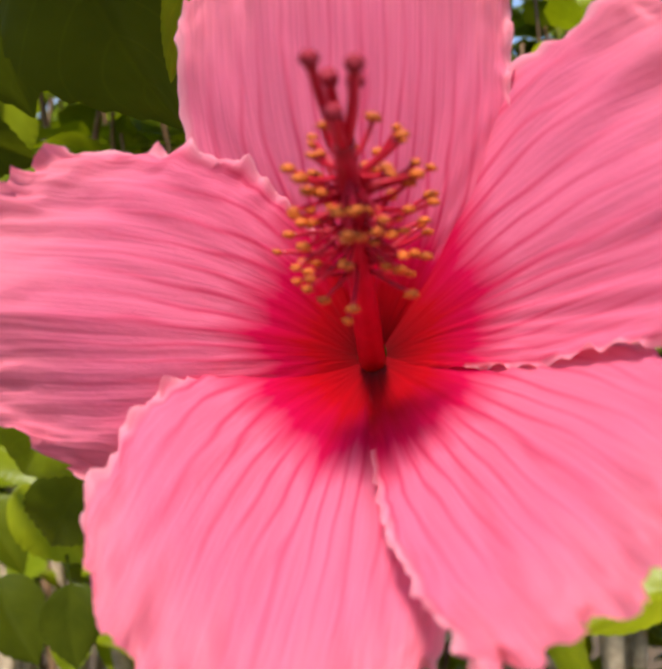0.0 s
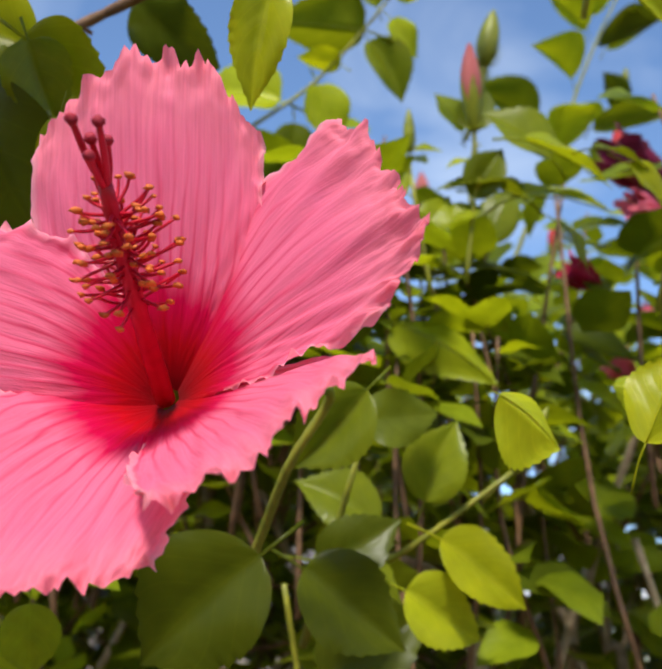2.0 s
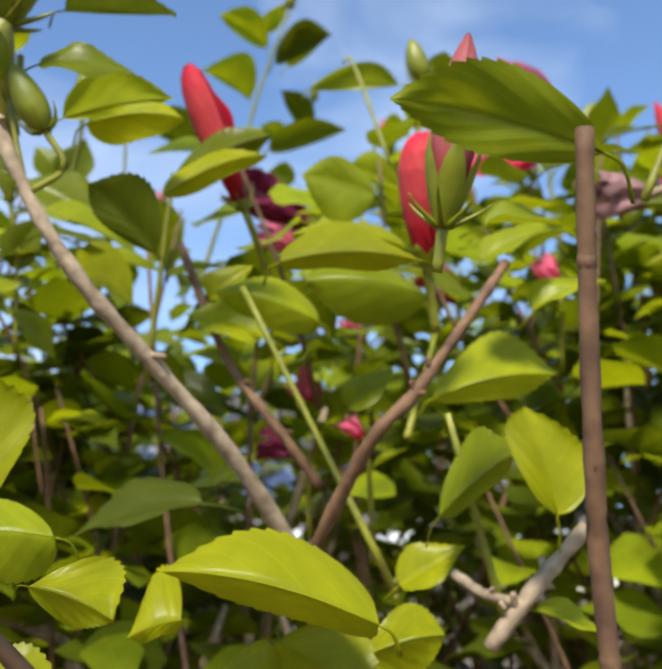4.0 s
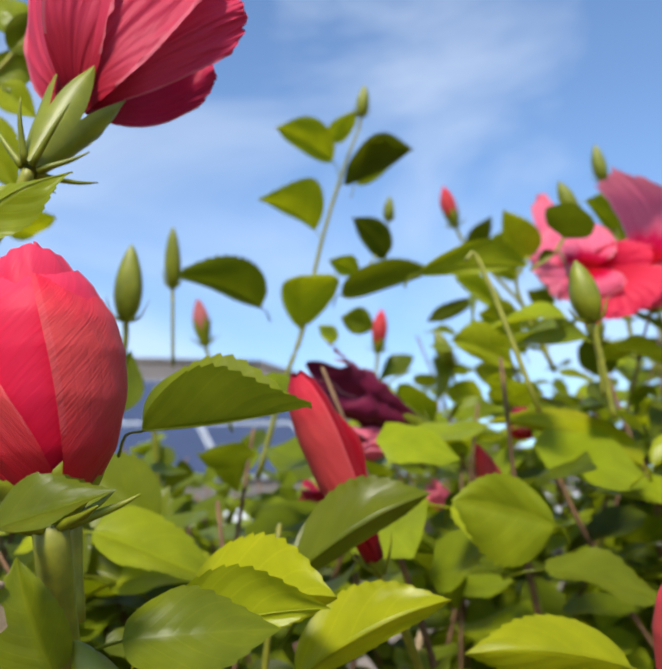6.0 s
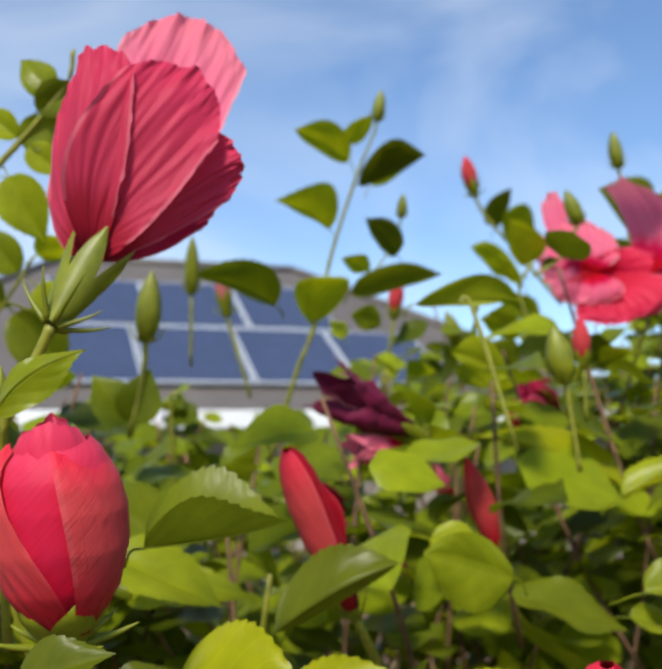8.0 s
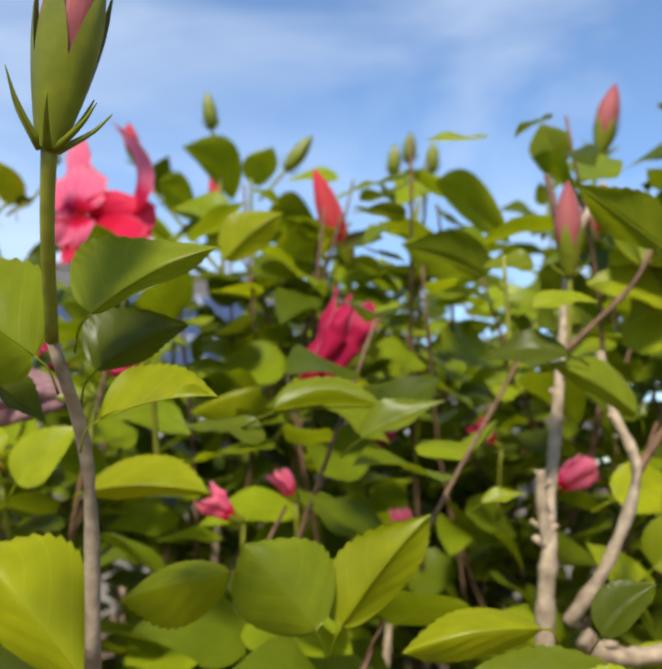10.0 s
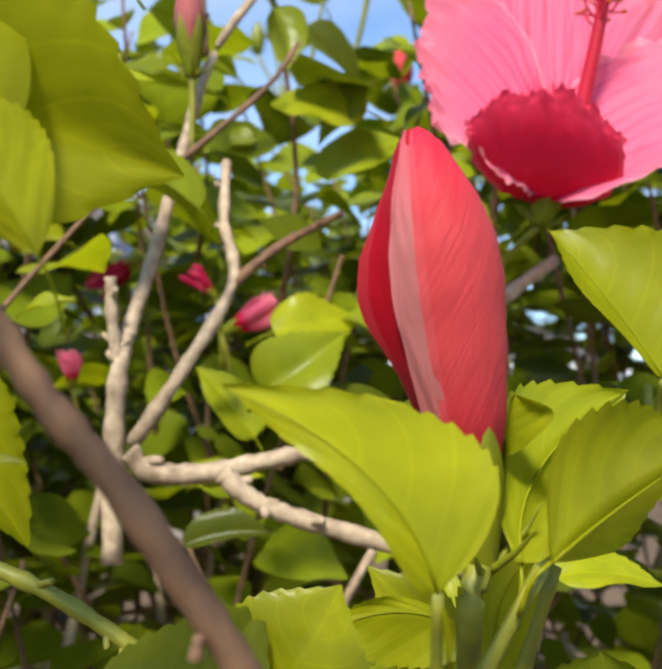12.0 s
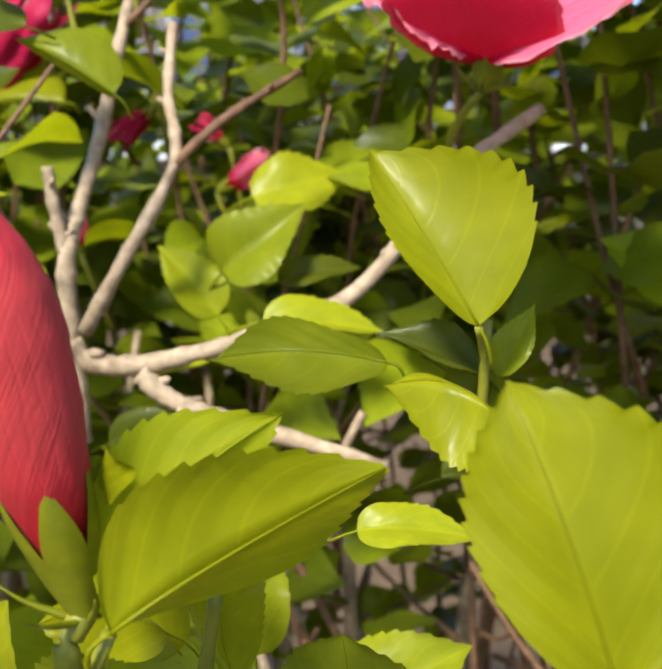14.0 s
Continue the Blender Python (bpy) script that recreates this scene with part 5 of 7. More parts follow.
calyx(f, (0.5826, 0.6288, 1.7879), (-0.8475, -0.3140, 0.4280), 0.030, 0.0090, seed=2)
pedicel(f, [(0.5826, 0.6288, 1.7879), (0.5945, 0.6500, 1.7745), (0.5941, 0.6600, 1.7335), (0.5892, 0.6800, 1.6888)])

# flower seen from below and behind
f = thing("hibiscus_flower", (0.2017, 0.1080, 1.7330), "half-open red hibiscus flower seen from below", "flower", "flowers of the hedge")
broad_petal(f, (0.2017, 0.1080, 1.7330), (0.2030, 0.1500, 1.7839), (0.2261, 0.1900, 1.8661), (0.1964, 0.1750, 1.8517), (0.2505, 0.1800, 1.8354), (0.0, -0.9, -0.3), PINK, 21, under=0.0, over=0.0, ruffle=0.04, teeth=0.02, crimp=0.015)
# Darker red puts this lower petal's shade into its colour.
broad_petal(f, (0.2017, 0.1080, 1.7330), (0.2176, 0.1500, 1.7502), (0.2417, 0.1500, 1.7659), (0.2295, 0.1500, 1.7852), (0.2346, 0.1520, 1.7541), (0.2, -0.8, -0.5), RED, 22, under=0.0, over=0.0, ruffle=0.04, teeth=0.02, crimp=0.015)
broad_petal(f, (0.2017, 0.1080, 1.7330), (0.1914, 0.1000, 1.7511), (0.1969, 0.1080, 1.8143), (0.1830, 0.1180, 1.7883), (0.2189, 0.1000, 1.8017), (-0.3, -0.9, -0.2), ROSE, 23, under=0.0, over=0.002, ruffle=0.03, teeth=0.02, crimp=0.015)
broad_petal(f, (0.2017, 0.1080, 1.7330), (0.2048, 0.0880, 1.7563), (0.2403, 0.1100, 1.8055), (0.2136, 0.0980, 1.8020), (0.2469, 0.1120, 1.7779), (0.1, -0.9, -0.3), ROSE, 24, under=0.0, over=0.003, ruffle=0.03, teeth=0.02, crimp=0.015)
broad_petal(f, (0.2017, 0.1080, 1.7330), (0.2244, 0.1040, 1.7509), (0.2544, 0.1220, 1.7749), (0.2417, 0.1160, 1.7839), (0.2479, 0.1260, 1.7601), (0.3, -0.8, -0.5), ROSE, 25, under=0.0, over=0.002, ruffle=0.05, teeth=0.02, crimp=0.015, flip=-0.05)
calyx(f, (0.1905, 0.0944, 1.7064), (0.349, 0.427, 0.834), 0.0400, 0.0098, seed=1, spread=0.20)
pedicel(f, [(0.1905, 0.0944, 1.7064), (0.1840, 0.0980, 1.6949), (0.1723, 0.1050, 1.6774), (0.1669, 0.1150, 1.6515), (0.1618, 0.1400, 1.5889)], 0.0020, 0.0017)
s = shoot([(0.1433, 0.1400, 1.6114), (0.1645, 0.1100, 1.6519), (0.1706, 0.1000, 1.6711)], 0.0016, 0.0012)
blade(s, (0.1806, 0.0700, 1.6751), (0.1892, 0.0660, 1.6893), (0.2089, 0.0725, 1.6949), (0.1866, 0.0740, 1.6905), (0.1953, 0.0700, 1.6784), LEAF, 21, 0.8, 0.05)
blade(s, (0.1658, 0.1000, 1.6678), (0.1499, 0.1000, 1.6822), (0.1292, 0.1000, 1.6790), (0.1518, 0.0950, 1.6669), (0.1481, 0.1050, 1.6848), LEAF_LIT, 22, 0.8, 0.05)
bud((0.1479, 0.1100, 1.6836), (0.1467, 0.1100, 1.6939), 0.0022, 1, [(0.1478, 0.1120, 1.6741)], "tiny green hibiscus buds in a cluster", seed=0, loose=0.1)
bud((0.1512, 0.1100, 1.6840), (0.1530, 0.1100, 1.6969), 0.0022, 1, [(0.1511, 0.1120, 1.6744)], "tiny green hibiscus buds in a cluster", seed=1, loose=0.1)
bud((0.1649, 0.1100, 1.6823), (0.1625, 0.1100, 1.6937), 0.0022, 1, [(0.1648, 0.1120, 1.6728)], "tiny green hibiscus buds in a cluster", seed=2, loose=0.1)
bud((0.1673, 0.1100, 1.6806), (0.1670, 0.1100, 1.6946), 0.0022, 1, [(0.1673, 0.1120, 1.6711)], "tiny green hibiscus buds in a cluster", seed=3, loose=0.1)
bud((0.1698, 0.1100, 1.6815), (0.1709, 0.1100, 1.6912), 0.0022, 1, [(0.1698, 0.1120, 1.6720)], "tiny green hibiscus buds in a cluster", seed=4, loose=0.1)

# fat red bud close by
rolled_bud((0.2023, 0.0790, 1.6010), (0.1984, 0.0700, 1.6690), 0.0218, 0.24, [(0.2034, 0.0784, 1.5931), (0.2006, 0.1035, 1.5622)], "fat red hibiscus bud about to open", FAT_STEPS, FAT_WIDE, FAT_WRAPS)
s = shoot([(0.2008, 0.1138, 1.5761), (0.2012, 0.1091, 1.6060)], 0.002, 0.0016)
blade(s, (0.2205, 0.1080, 1.6286), (0.2455, 0.1131, 1.6292), (0.2704, 0.1223, 1.6358), (0.2362, 0.1350, 1.6558), (0.2408, 0.1040, 1.6452), LEAF, 23, 0.8)
blade(s, (0.1745, 0.0950, 1.6343), (0.1522, 0.1000, 1.6451), (0.1282, 0.1000, 1.6373), (0.1546, 0.0880, 1.6288), (0.1491, 0.1150, 1.6528), LEAF_LIT, 24, 0.8)
leaf(s, (0.2002, 0.0412, 1.5996), (0.2267, 0.0384, 1.6079), (0.18, -0.66, 0.73), 0.60, 5)

# shoots and buds over the solar roof
s = shoot([(0.3966, 0.3430, 1.6614), (0.3735, 0.3503, 1.7505), (0.3650, 0.3497, 1.7533)], 0.0016, 0.0012)
bud((0.4143, 0.2876, 1.6981), (0.4078, 0.2832, 1.7289), 0.0075, 1, [(0.4178, 0.2910, 1.6744), (0.4214, 0.2946, 1.6494)], "closed green hibiscus bud", seed=8, loose=0.1)
s = shoot([(0.4819, 0.1106, 1.5281), (0.5048, 0.1044, 1.5756)], 0.002, 0.0014)
leaf(s, (0.5043, 0.2469, 1.6395), (0.4541, 0.2440, 1.6540), (0.10, -0.39, 0.91), 0.50, 3)
leaf(s, (0.5145, 0.2487, 1.6281), (0.5536, 0.2462, 1.6505), (0.06, -0.40, 0.92), 0.55, 4)
leaf(s, (0.4996, 0.2486, 1.6271), (0.4573, 0.2467, 1.6353), (0.14, -0.55, 0.82), 0.50, 5)
leaf(s, (0.5908, 0.2556, 1.5879), (0.6152, 0.2518, 1.6183), (0.00, -0.75, 0.66), 0.80, 0)
leaf(s, (0.5806, 0.2539, 1.5993), (0.5591, 0.2508, 1.6187), (0.05, -0.66, 0.75), 0.80, 1)
leaf(s, (0.4521, 0.1553, 1.5658), (0.4982, 0.1524, 1.5927), (0.16, -0.49, 0.86), 0.60, 2)
leaf(s, (0.4884, 0.0575, 1.5478), (0.5092, 0.0550, 1.5681), (0.19, -0.56, 0.80), 0.70, 3)
branch([(0.5014, 0.1583, 1.5509), (0.5364, 0.1570, 1.5643), (0.5640, 0.1559, 1.5759)], 0.0022, 0.0019)
bud((0.6686, 0.0336, 1.6771), (0.6787, 0.0250, 1.7395), 0.0098, 0.72, [(0.6656, 0.0462, 1.6583), (0.6613, 0.0702, 1.6311)], "tall hibiscus bud, green calyx with a brownish pink tip", mat=BUD_PINK, seed=4, loose=0.05)
s = shoot([(0.6613, 0.0702, 1.6311), (0.6646, 0.1058, 1.5935), (0.6623, 0.1360, 1.5220)], 0.0018, 0.0028, mat=BARK)
leaf(s, (0.6294, 0.1098, 1.6244), (0.6490, 0.1122, 1.6095), (-0.05, -0.54, 0.84), 0.60, 5)
wilted((0.5928, 0.3498, 1.6369), (0.5475, 0.3488, 1.6385), 0.022, [(0.5994, 0.3543, 1.6055)], "withered brown and pink hibiscus flower", WITHERED, seed=7)
s = shoot([(0.6223, 0.8103, 1.7887), (0.6157, 0.7993, 1.8669), (0.6139, 0.7903, 1.9304), (0.6054, 0.7844, 1.9719)], 0.0028, 0.0014)
bud((0.6044, 0.7840, 1.9744), (0.5984, 0.7781, 2.0154), 0.008, 1, [(0.6091, 0.7875, 1.9499)], "closed green hibiscus bud", seed=3, loose=0.1)
s = shoot([(0.6591, 0.8138, 1.7689), (0.6502, 0.7999, 1.8666), (0.6483, 0.7923, 1.9203)], 0.003, 0.0016)
leaf(s, (0.6376, 0.8038, 1.8374), (0.5933, 0.8016, 1.8475), (-0.25, 0.45, 0.86), 0.72, 3)
bud((0.6878, 0.7917, 1.9298), (0.7163, 0.7867, 1.9687), 0.009, 1, [(0.6579, 0.7959, 1.8959)], "closed green hibiscus bud", seed=4, loose=0.1)
bud((0.7586, 0.6411, 1.7837), (0.7230, 0.6275, 1.8761), 0.0125, 0.3, [(0.7561, 0.6468, 1.7427), (0.7495, 0.6525, 1.7016)], "closed slim red hibiscus bud leaning in the hedge", seed=5, loose=0.1)
s = shoot([(0.7494, 0.6548, 1.6852), (0.7441, 0.6403, 1.7880)], 0.002, 0.0014)
leaf(s, (0.6902, 0.6396, 1.7863), (0.7507, 0.6352, 1.8249), (0.08, 0.47, 0.88), 0.72, 0)
leaf(s, (0.7356, 0.6430, 1.7675), (0.6820, 0.6385, 1.7925), (-0.07, -0.59, 0.80), 0.72, 1)
leaf(s, (0.7478, 0.6467, 1.7427), (0.7065, 0.6436, 1.7595), (-0.10, -0.71, 0.70), 0.72, 2)
leaf(s, (0.7647, 0.6435, 1.7673), (0.8023, 0.6408, 1.7917), (-0.15, -0.72, 0.68), 0.72, 3)
s = shoot([(0.4742, 0.5874, 1.7286), (0.4476, 0.5772, 1.7982), (0.4596, 0.5736, 1.8251)], 0.0022, 0.0014)
leaf(s, (0.4673, 0.5743, 1.8212), (0.4830, 0.5735, 1.8288), (0.25, 0.45, 0.86), 0.72, 0)
bud((0.5008, 0.5698, 1.8576), (0.4894, 0.5654, 1.8874), 0.007, 1, [(0.4830, 0.5735, 1.8288), (0.4595, 0.5752, 1.8135)], "closed green hibiscus bud", seed=6, loose=0.1)
bud((0.4635, 0.4371, 1.7187), (0.4616, 0.4319, 1.7553), 0.007, 0.4, [(0.4648, 0.4422, 1.6822)], "closed slim red hibiscus bud", seed=7, loose=0.1)
bud((0.8323, 1.2121, 2.0686), (0.8341, 1.2054, 2.1166), 0.011, 1, [(0.8696, 1.2233, 1.9930), (0.8689, 1.2324, 1.9280)], "closed green hibiscus bud in a group", seed=8, loose=0.1)
bud((0.8566, 1.2100, 2.0870), (0.8585, 1.2033, 2.1349), 0.011, 1, [(0.8697, 1.2208, 2.0115), (0.8689, 1.2324, 1.9280)], "closed green hibiscus bud in a group", seed=0, loose=0.1)
bud((0.8931, 1.2127, 2.0716), (0.8950, 1.2061, 2.1195), 0.011, 1, [(0.8696, 1.2229, 1.9965), (0.8689, 1.2324, 1.9280)], "closed green hibiscus bud in a group", seed=1, loose=0.1)

# shoots on the far side of the gap
bud((0.9920, 0.6409, 1.8962), (1.0061, 0.6305, 1.9641), 0.0115, 0.5, [(0.9882, 0.6443, 1.8743), (0.9710, 0.6553, 1.8024)], "small hibiscus bud with a coral tip", mat=BUD_PINK, seed=2, loose=0.1)
s = shoot([(0.9386, 0.6527, 1.8179), (0.9576, 0.6386, 1.9097)], 0.002, 0.0012)
leaf(s, (0.9539, 0.6423, 1.8858), (0.9372, 0.6358, 1.9274), (-0.22, -0.96, 0.16), 0.90, 3)
leaf(s, (0.9422, 0.6478, 1.8498), (0.9339, 0.6447, 1.8696), (-0.34, 0.44, 0.83), 0.72, 4)
bud((0.8908, 0.3662, 1.7177), (0.8887, 0.3569, 1.7777), 0.0088, 0.55, [(0.8910, 0.3691, 1.6993), (0.8901, 0.3744, 1.6651)], "slender hibiscus bud, green below and dull pink above", mat=BUD_PINK, seed=5, loose=0.1)
bud((1.0250, 0.7800, 1.8470), (1.0254, 0.7750, 1.9027), 0.0155, 0.3, [(1.0250, 0.7840, 1.8270), (1.0050, 0.8000, 1.7570)], "red hibiscus bud just opening", seed=6, loose=0.14)
s = shoot([(0.8556, 0.3763, 1.6515), (0.8494, 0.3640, 1.7303)], 0.002, 0.0012)
leaf(s, (0.7928, 0.4267, 1.7724), (0.7659, 0.4248, 1.7838), (-0.11, 0.47, 0.88), 0.60, 2)
leaf(s, (0.8451, 0.4040, 1.7254), (0.7908, 0.3998, 1.7500), (0.11, 0.47, 0.88), 0.60, 3)
leaf(s, (0.8720, 0.3833, 1.7296), (0.8417, 0.3823, 1.7347), (-0.14, -0.74, 0.66), 0.70, 4)
leaf(s, (0.8920, 0.2064, 1.6965), (0.8530, 0.2015, 1.7265), (-0.00, 0.47, 0.88), 0.55, 5)
leaf(s, (0.8699, 0.2930, 1.6593), (0.8263, 0.2914, 1.6678), (-0.15, -0.70, 0.70), 0.60, 2)
leaf(s, (0.7156, 0.2470, 1.6233), (0.7701, 0.2458, 1.6331), (0.00, -0.40, 0.91), 0.50, 3)
leaf(s, (0.7116, 0.2490, 1.6100), (0.6764, 0.2467, 1.6238), (0.06, -0.56, 0.82), 0.50, 4)
leaf(s, (0.8496, 0.1707, 1.5330), (0.8692, 0.1675, 1.5544), (-0.21, -0.67, 0.71), 0.70, 3)
leaf(s, (0.7397, 0.2963, 1.6328), (0.7788, 0.2985, 1.6197), (-0.02, -0.56, 0.83), 0.70, 4)
leaf(s, (0.8250, 0.3050, 1.5796), (0.8479, 0.3041, 1.5866), (-0.10, -0.54, 0.83), 0.50, 5)
leaf(s, (0.8513, 0.2890, 1.6840), (0.8855, 0.2878, 1.6935), (-0.15, -0.58, 0.80), 0.60, 0)
wilted((0.7174, 0.5046, 1.6490), (0.7587, 0.5108, 1.7169), 0.026, [(0.6949, 0.5214, 1.6144)], "folded magenta fading hibiscus flower", RED, seed=11)

# forked trunk and branches
branch([(0.8621, 0.3345, 1.4553), (0.8628, 0.3286, 1.5234), (0.8651, 0.3261, 1.5533), (0.8668, 0.3346, 1.5712), (0.8753, 0.3512, 1.6139), (0.8847, 0.3668, 1.6693), (0.8985, 0.3911, 1.7400), (0.9262, 0.4074, 1.7919)], 0.0055, 0.0022)
branch([(0.8640, 0.3259, 1.5554), (0.8611, 0.3238, 1.5788), (0.8601, 0.3221, 1.5980)], 0.0034, 0.0028)
branch([(0.8734, 0.3231, 1.5152), (0.8963, 0.3207, 1.5491), (0.9194, 0.3394, 1.5976), (0.9119, 0.3561, 1.6336), (0.9100, 0.3729, 1.6711)], 0.004, 0.0024)
branch([(0.9194, 0.3394, 1.5976), (0.9407, 0.3581, 1.6201), (0.9746, 0.3869, 1.6453)], 0.0028, 0.002, mat=TWIG)
branch([(0.8764, 0.3026, 1.5119), (0.8865, 0.3036, 1.5029), (0.9107, 0.3043, 1.5022), (0.9368, 0.3045, 1.5075), (0.9645, 0.3147, 1.5144), (1.0108, 0.3343, 1.5335), (1.0579, 0.3609, 1.5889), (1.0983, 0.3993, 1.6210)], 0.0052, 0.0034)
branch([(0.9258, 0.2688, 1.5046), (0.9388, 0.2701, 1.4936), (0.9592, 0.2713, 1.4855), (1.0000, 0.2734, 1.4740), (1.0334, 0.2752, 1.4633)], 0.0042, 0.0034)
branch([(0.8847, 0.3668, 1.6693), (0.9307, 0.3742, 1.7134), (0.9492, 0.3820, 1.7440)], 0.0018, 0.0014, mat=TWIG)
branch([(0.8935, 0.3910, 1.7399), (0.8873, 0.4060, 1.7967)], 0.0026, 0.002, mat=TWIG)

# bud with petals rolled tight, close by
rolled_bud((1.0085, 0.0510, 1.5000), (0.9938, 0.0372, 1.5850), 0.0128, 0.36, [(1.0056, 0.0468, 1.4927), (1.0067, 0.0583, 1.4736)], "tightly rolled red hibiscus bud rising from a green calyx")
s = shoot([(1.0205, 0.0794, 1.4706), (1.0274, 0.0722, 1.4974)], 0.0018, 0.0014)
leaf(s, (0.9661, 0.0679, 1.4711), (0.9796, 0.0662, 1.4940), (0.04, -0.82, 0.58), 1.30, 5, LIT)
leaf(s, (1.0066, 0.0993, 1.4679), (0.9885, 0.0966, 1.4934), (-0.05, -0.80, 0.60), 0.60, 0, LIT)
leaf(s, (1.0208, 0.1100, 1.4653), (1.0229, 0.1081, 1.4873), (-0.13, -0.84, 0.53), 0.40, 1)
leaf(s, (1.0436, 0.1492, 1.4828), (1.0769, 0.1495, 1.4895), (-0.15, -0.58, 0.80), 0.50, 2)
leaf(s, (0.9994, 0.1359, 1.4563), (0.9598, 0.1276, 1.4653), (0.17, -0.55, 0.82), 0.55, 3)
leaf(s, (1.0143, 0.1386, 1.4470), (1.0115, 0.1413, 1.4872), (0.13, -0.78, 0.61), 0.55, 4)
leaf(s, (1.0145, 0.0987, 1.4619), (0.9701, 0.0876, 1.4512), (0.17, -0.56, 0.81), 0.60, 5)
leaf(s, (1.0304, 0.1702, 1.4119), (1.0724, 0.1820, 1.4362), (0.02, -0.65, 0.76), 0.70, 0)
leaf(s, (0.9386, 0.0503, 1.4616), (0.9634, 0.0586, 1.4921), (0.39, -0.64, 0.66), 0.80, 1)
s = shoot([(1.0779, 0.1712, 1.5042), (1.0797, 0.1738, 1.5300), (1.0806, 0.1750, 1.5415)], 0.0018, 0.0014)
leaf(s, (1.0784, 0.1730, 1.5248), (1.0497, 0.1678, 1.5415), (-0.02, -0.52, 0.85), 0.50, 3)
leaf(s, (1.0683, 0.1709, 1.5265), (1.0907, 0.1745, 1.5089), (-0.06, -0.79, 0.61), 0.60, 4)
leaf(s, (1.0834, 0.1742, 1.5246), (1.0940, 0.1784, 1.5461), (-0.09, -0.87, 0.48), 0.50, 5)
leaf(s, (0.9818, 0.2718, 1.5278), (1.0327, 0.2836, 1.5293), (0.07, -0.52, 0.85), 0.50, 0)
leaf(s, (1.0604, 0.2338, 1.4729), (1.1075, 0.2451, 1.4789), (-0.04, -0.50, 0.86), 0.40, 1)
leaf(s, (0.9328, 0.4278, 1.5808), (0.9857, 0.4421, 1.6005), (0.20, -0.82, 0.54), 0.72, 4)
leaf(s, (0.9295, 0.3659, 1.5178), (0.8981, 0.3652, 1.5572), (0.30, -0.80, 0.51), 0.60, 5)
leaf(s, (0.9609, 0.3752, 1.5350), (1.0034, 0.3861, 1.5474), (0.14, -0.61, 0.78), 0.50, 0)

# leaves close round the rolled bud
s = shoot([(0.9963, 0.0300, 1.4551), (0.9968, 0.0220, 1.4793), (0.9960, 0.0095, 1.5029)], 0.0016, 0.0009, mat=STALK)
blade(s, (0.9960, 0.0095, 1.5029), (0.9914, 0.0040, 1.5231), (0.9619, 0.0096, 1.5346), (0.9830, 0.0060, 1.5167), (1.0033, 0.0180, 1.5264), LEAF_LIT, 1, 0.80)
s = shoot([(0.9873, 0.0500, 1.4430), (1.0011, 0.0450, 1.4695), (1.0181, 0.0400, 1.5022)], 0.0020, 0.0014, mat=STALK)
blade(s, (1.0194, 0.0380, 1.5036), (1.0333, 0.0450, 1.5139), (1.0634, 0.0780, 1.5238), (1.0298, 0.0440, 1.5327), (1.0475, 0.0820, 1.5040), LEAF_LIT, 2, 0.95)
blade(s, (1.0154, 0.0460, 1.5022), (1.0141, 0.0600, 1.5205), (1.0435, 0.0720, 1.5362), (1.0134, 0.0560, 1.5329), (1.0321, 0.0660, 1.5142), LEAF, 3, 0.85)
blade(s, (1.0138, 0.0520, 1.5225), (1.0135, 0.0500, 1.5301), (1.0152, 0.0500, 1.5348), (1.0123, 0.0530, 1.5282), (1.0213, 0.0460, 1.5304), LEAF_LIT, 4, 0.95, 0.03)
blade(s, (1.0106, 0.0850, 1.4796), (0.9946, 0.0850, 1.4898), (0.9769, 0.0850, 1.4796), (0.9938, 0.0850, 1.4718), (0.9925, 0.0850, 1.4883), LEAF_LIT, 5, 0.85)
blade(s, (1.0207, 0.1000, 1.4617), (1.0129, 0.1000, 1.4808), (1.0276, 0.1000, 1.4965), (1.0087, 0.1000, 1.4851), (1.0297, 0.1000, 1.4791), LEAF_LIT, 6, 0.85)
blade(s, (0.9944, 0.1000, 1.4336), (0.9883, 0.1000, 1.4491), (0.9891, 0.1000, 1.4659), (0.9656, 0.1000, 1.4570), (1.0142, 0.1000, 1.4592), LEAF, 7, 0.95)
blade(s, (1.0498, 0.1100, 1.4326), (1.0492, 0.1100, 1.4526), (1.0464, 0.1100, 1.4706), (1.0300, 0.1100, 1.4561), (1.0678, 0.1100, 1.4546), LEAF, 8, 0.95)
s = shoot([(1.0779, 0.1712, 1.5042), (1.0797, 0.1640, 1.5300), (1.0788, 0.1539, 1.5424)], 0.0016, 0.0012, mat=STALK)
blade(s, (1.0788, 0.1539, 1.5424), (1.0654, 0.1580, 1.5668), (1.0464, 0.1695, 1.5926), (1.0550, 0.1500, 1.5674), (1.0919, 0.1580, 1.5827), LEAF_LIT, 9, 0.95)
blade(s, (1.0501, 0.1700, 1.5289), (1.0138, 0.2000, 1.5306), (0.9931, 0.1700, 1.5291), (1.0299, 0.1500, 1.5242), (1.0179, 0.1850, 1.5407), LEAF, 10, 0.9)
blade(s, (1.0826, 0.1400, 1.5219), (1.0717, 0.1500, 1.5315), (1.0539, 0.1400, 1.5279), (1.0749, 0.1350, 1.5066), (1.0693, 0.1500, 1.5285), LEAF_LIT, 11, 0.8)
s = shoot([(1.1164, 0.0500, 1.4553), (1.1106, 0.0420, 1.4845), (1.1069, 0.0380, 1.4986)], 0.0018, 0.0012, mat=STALK)
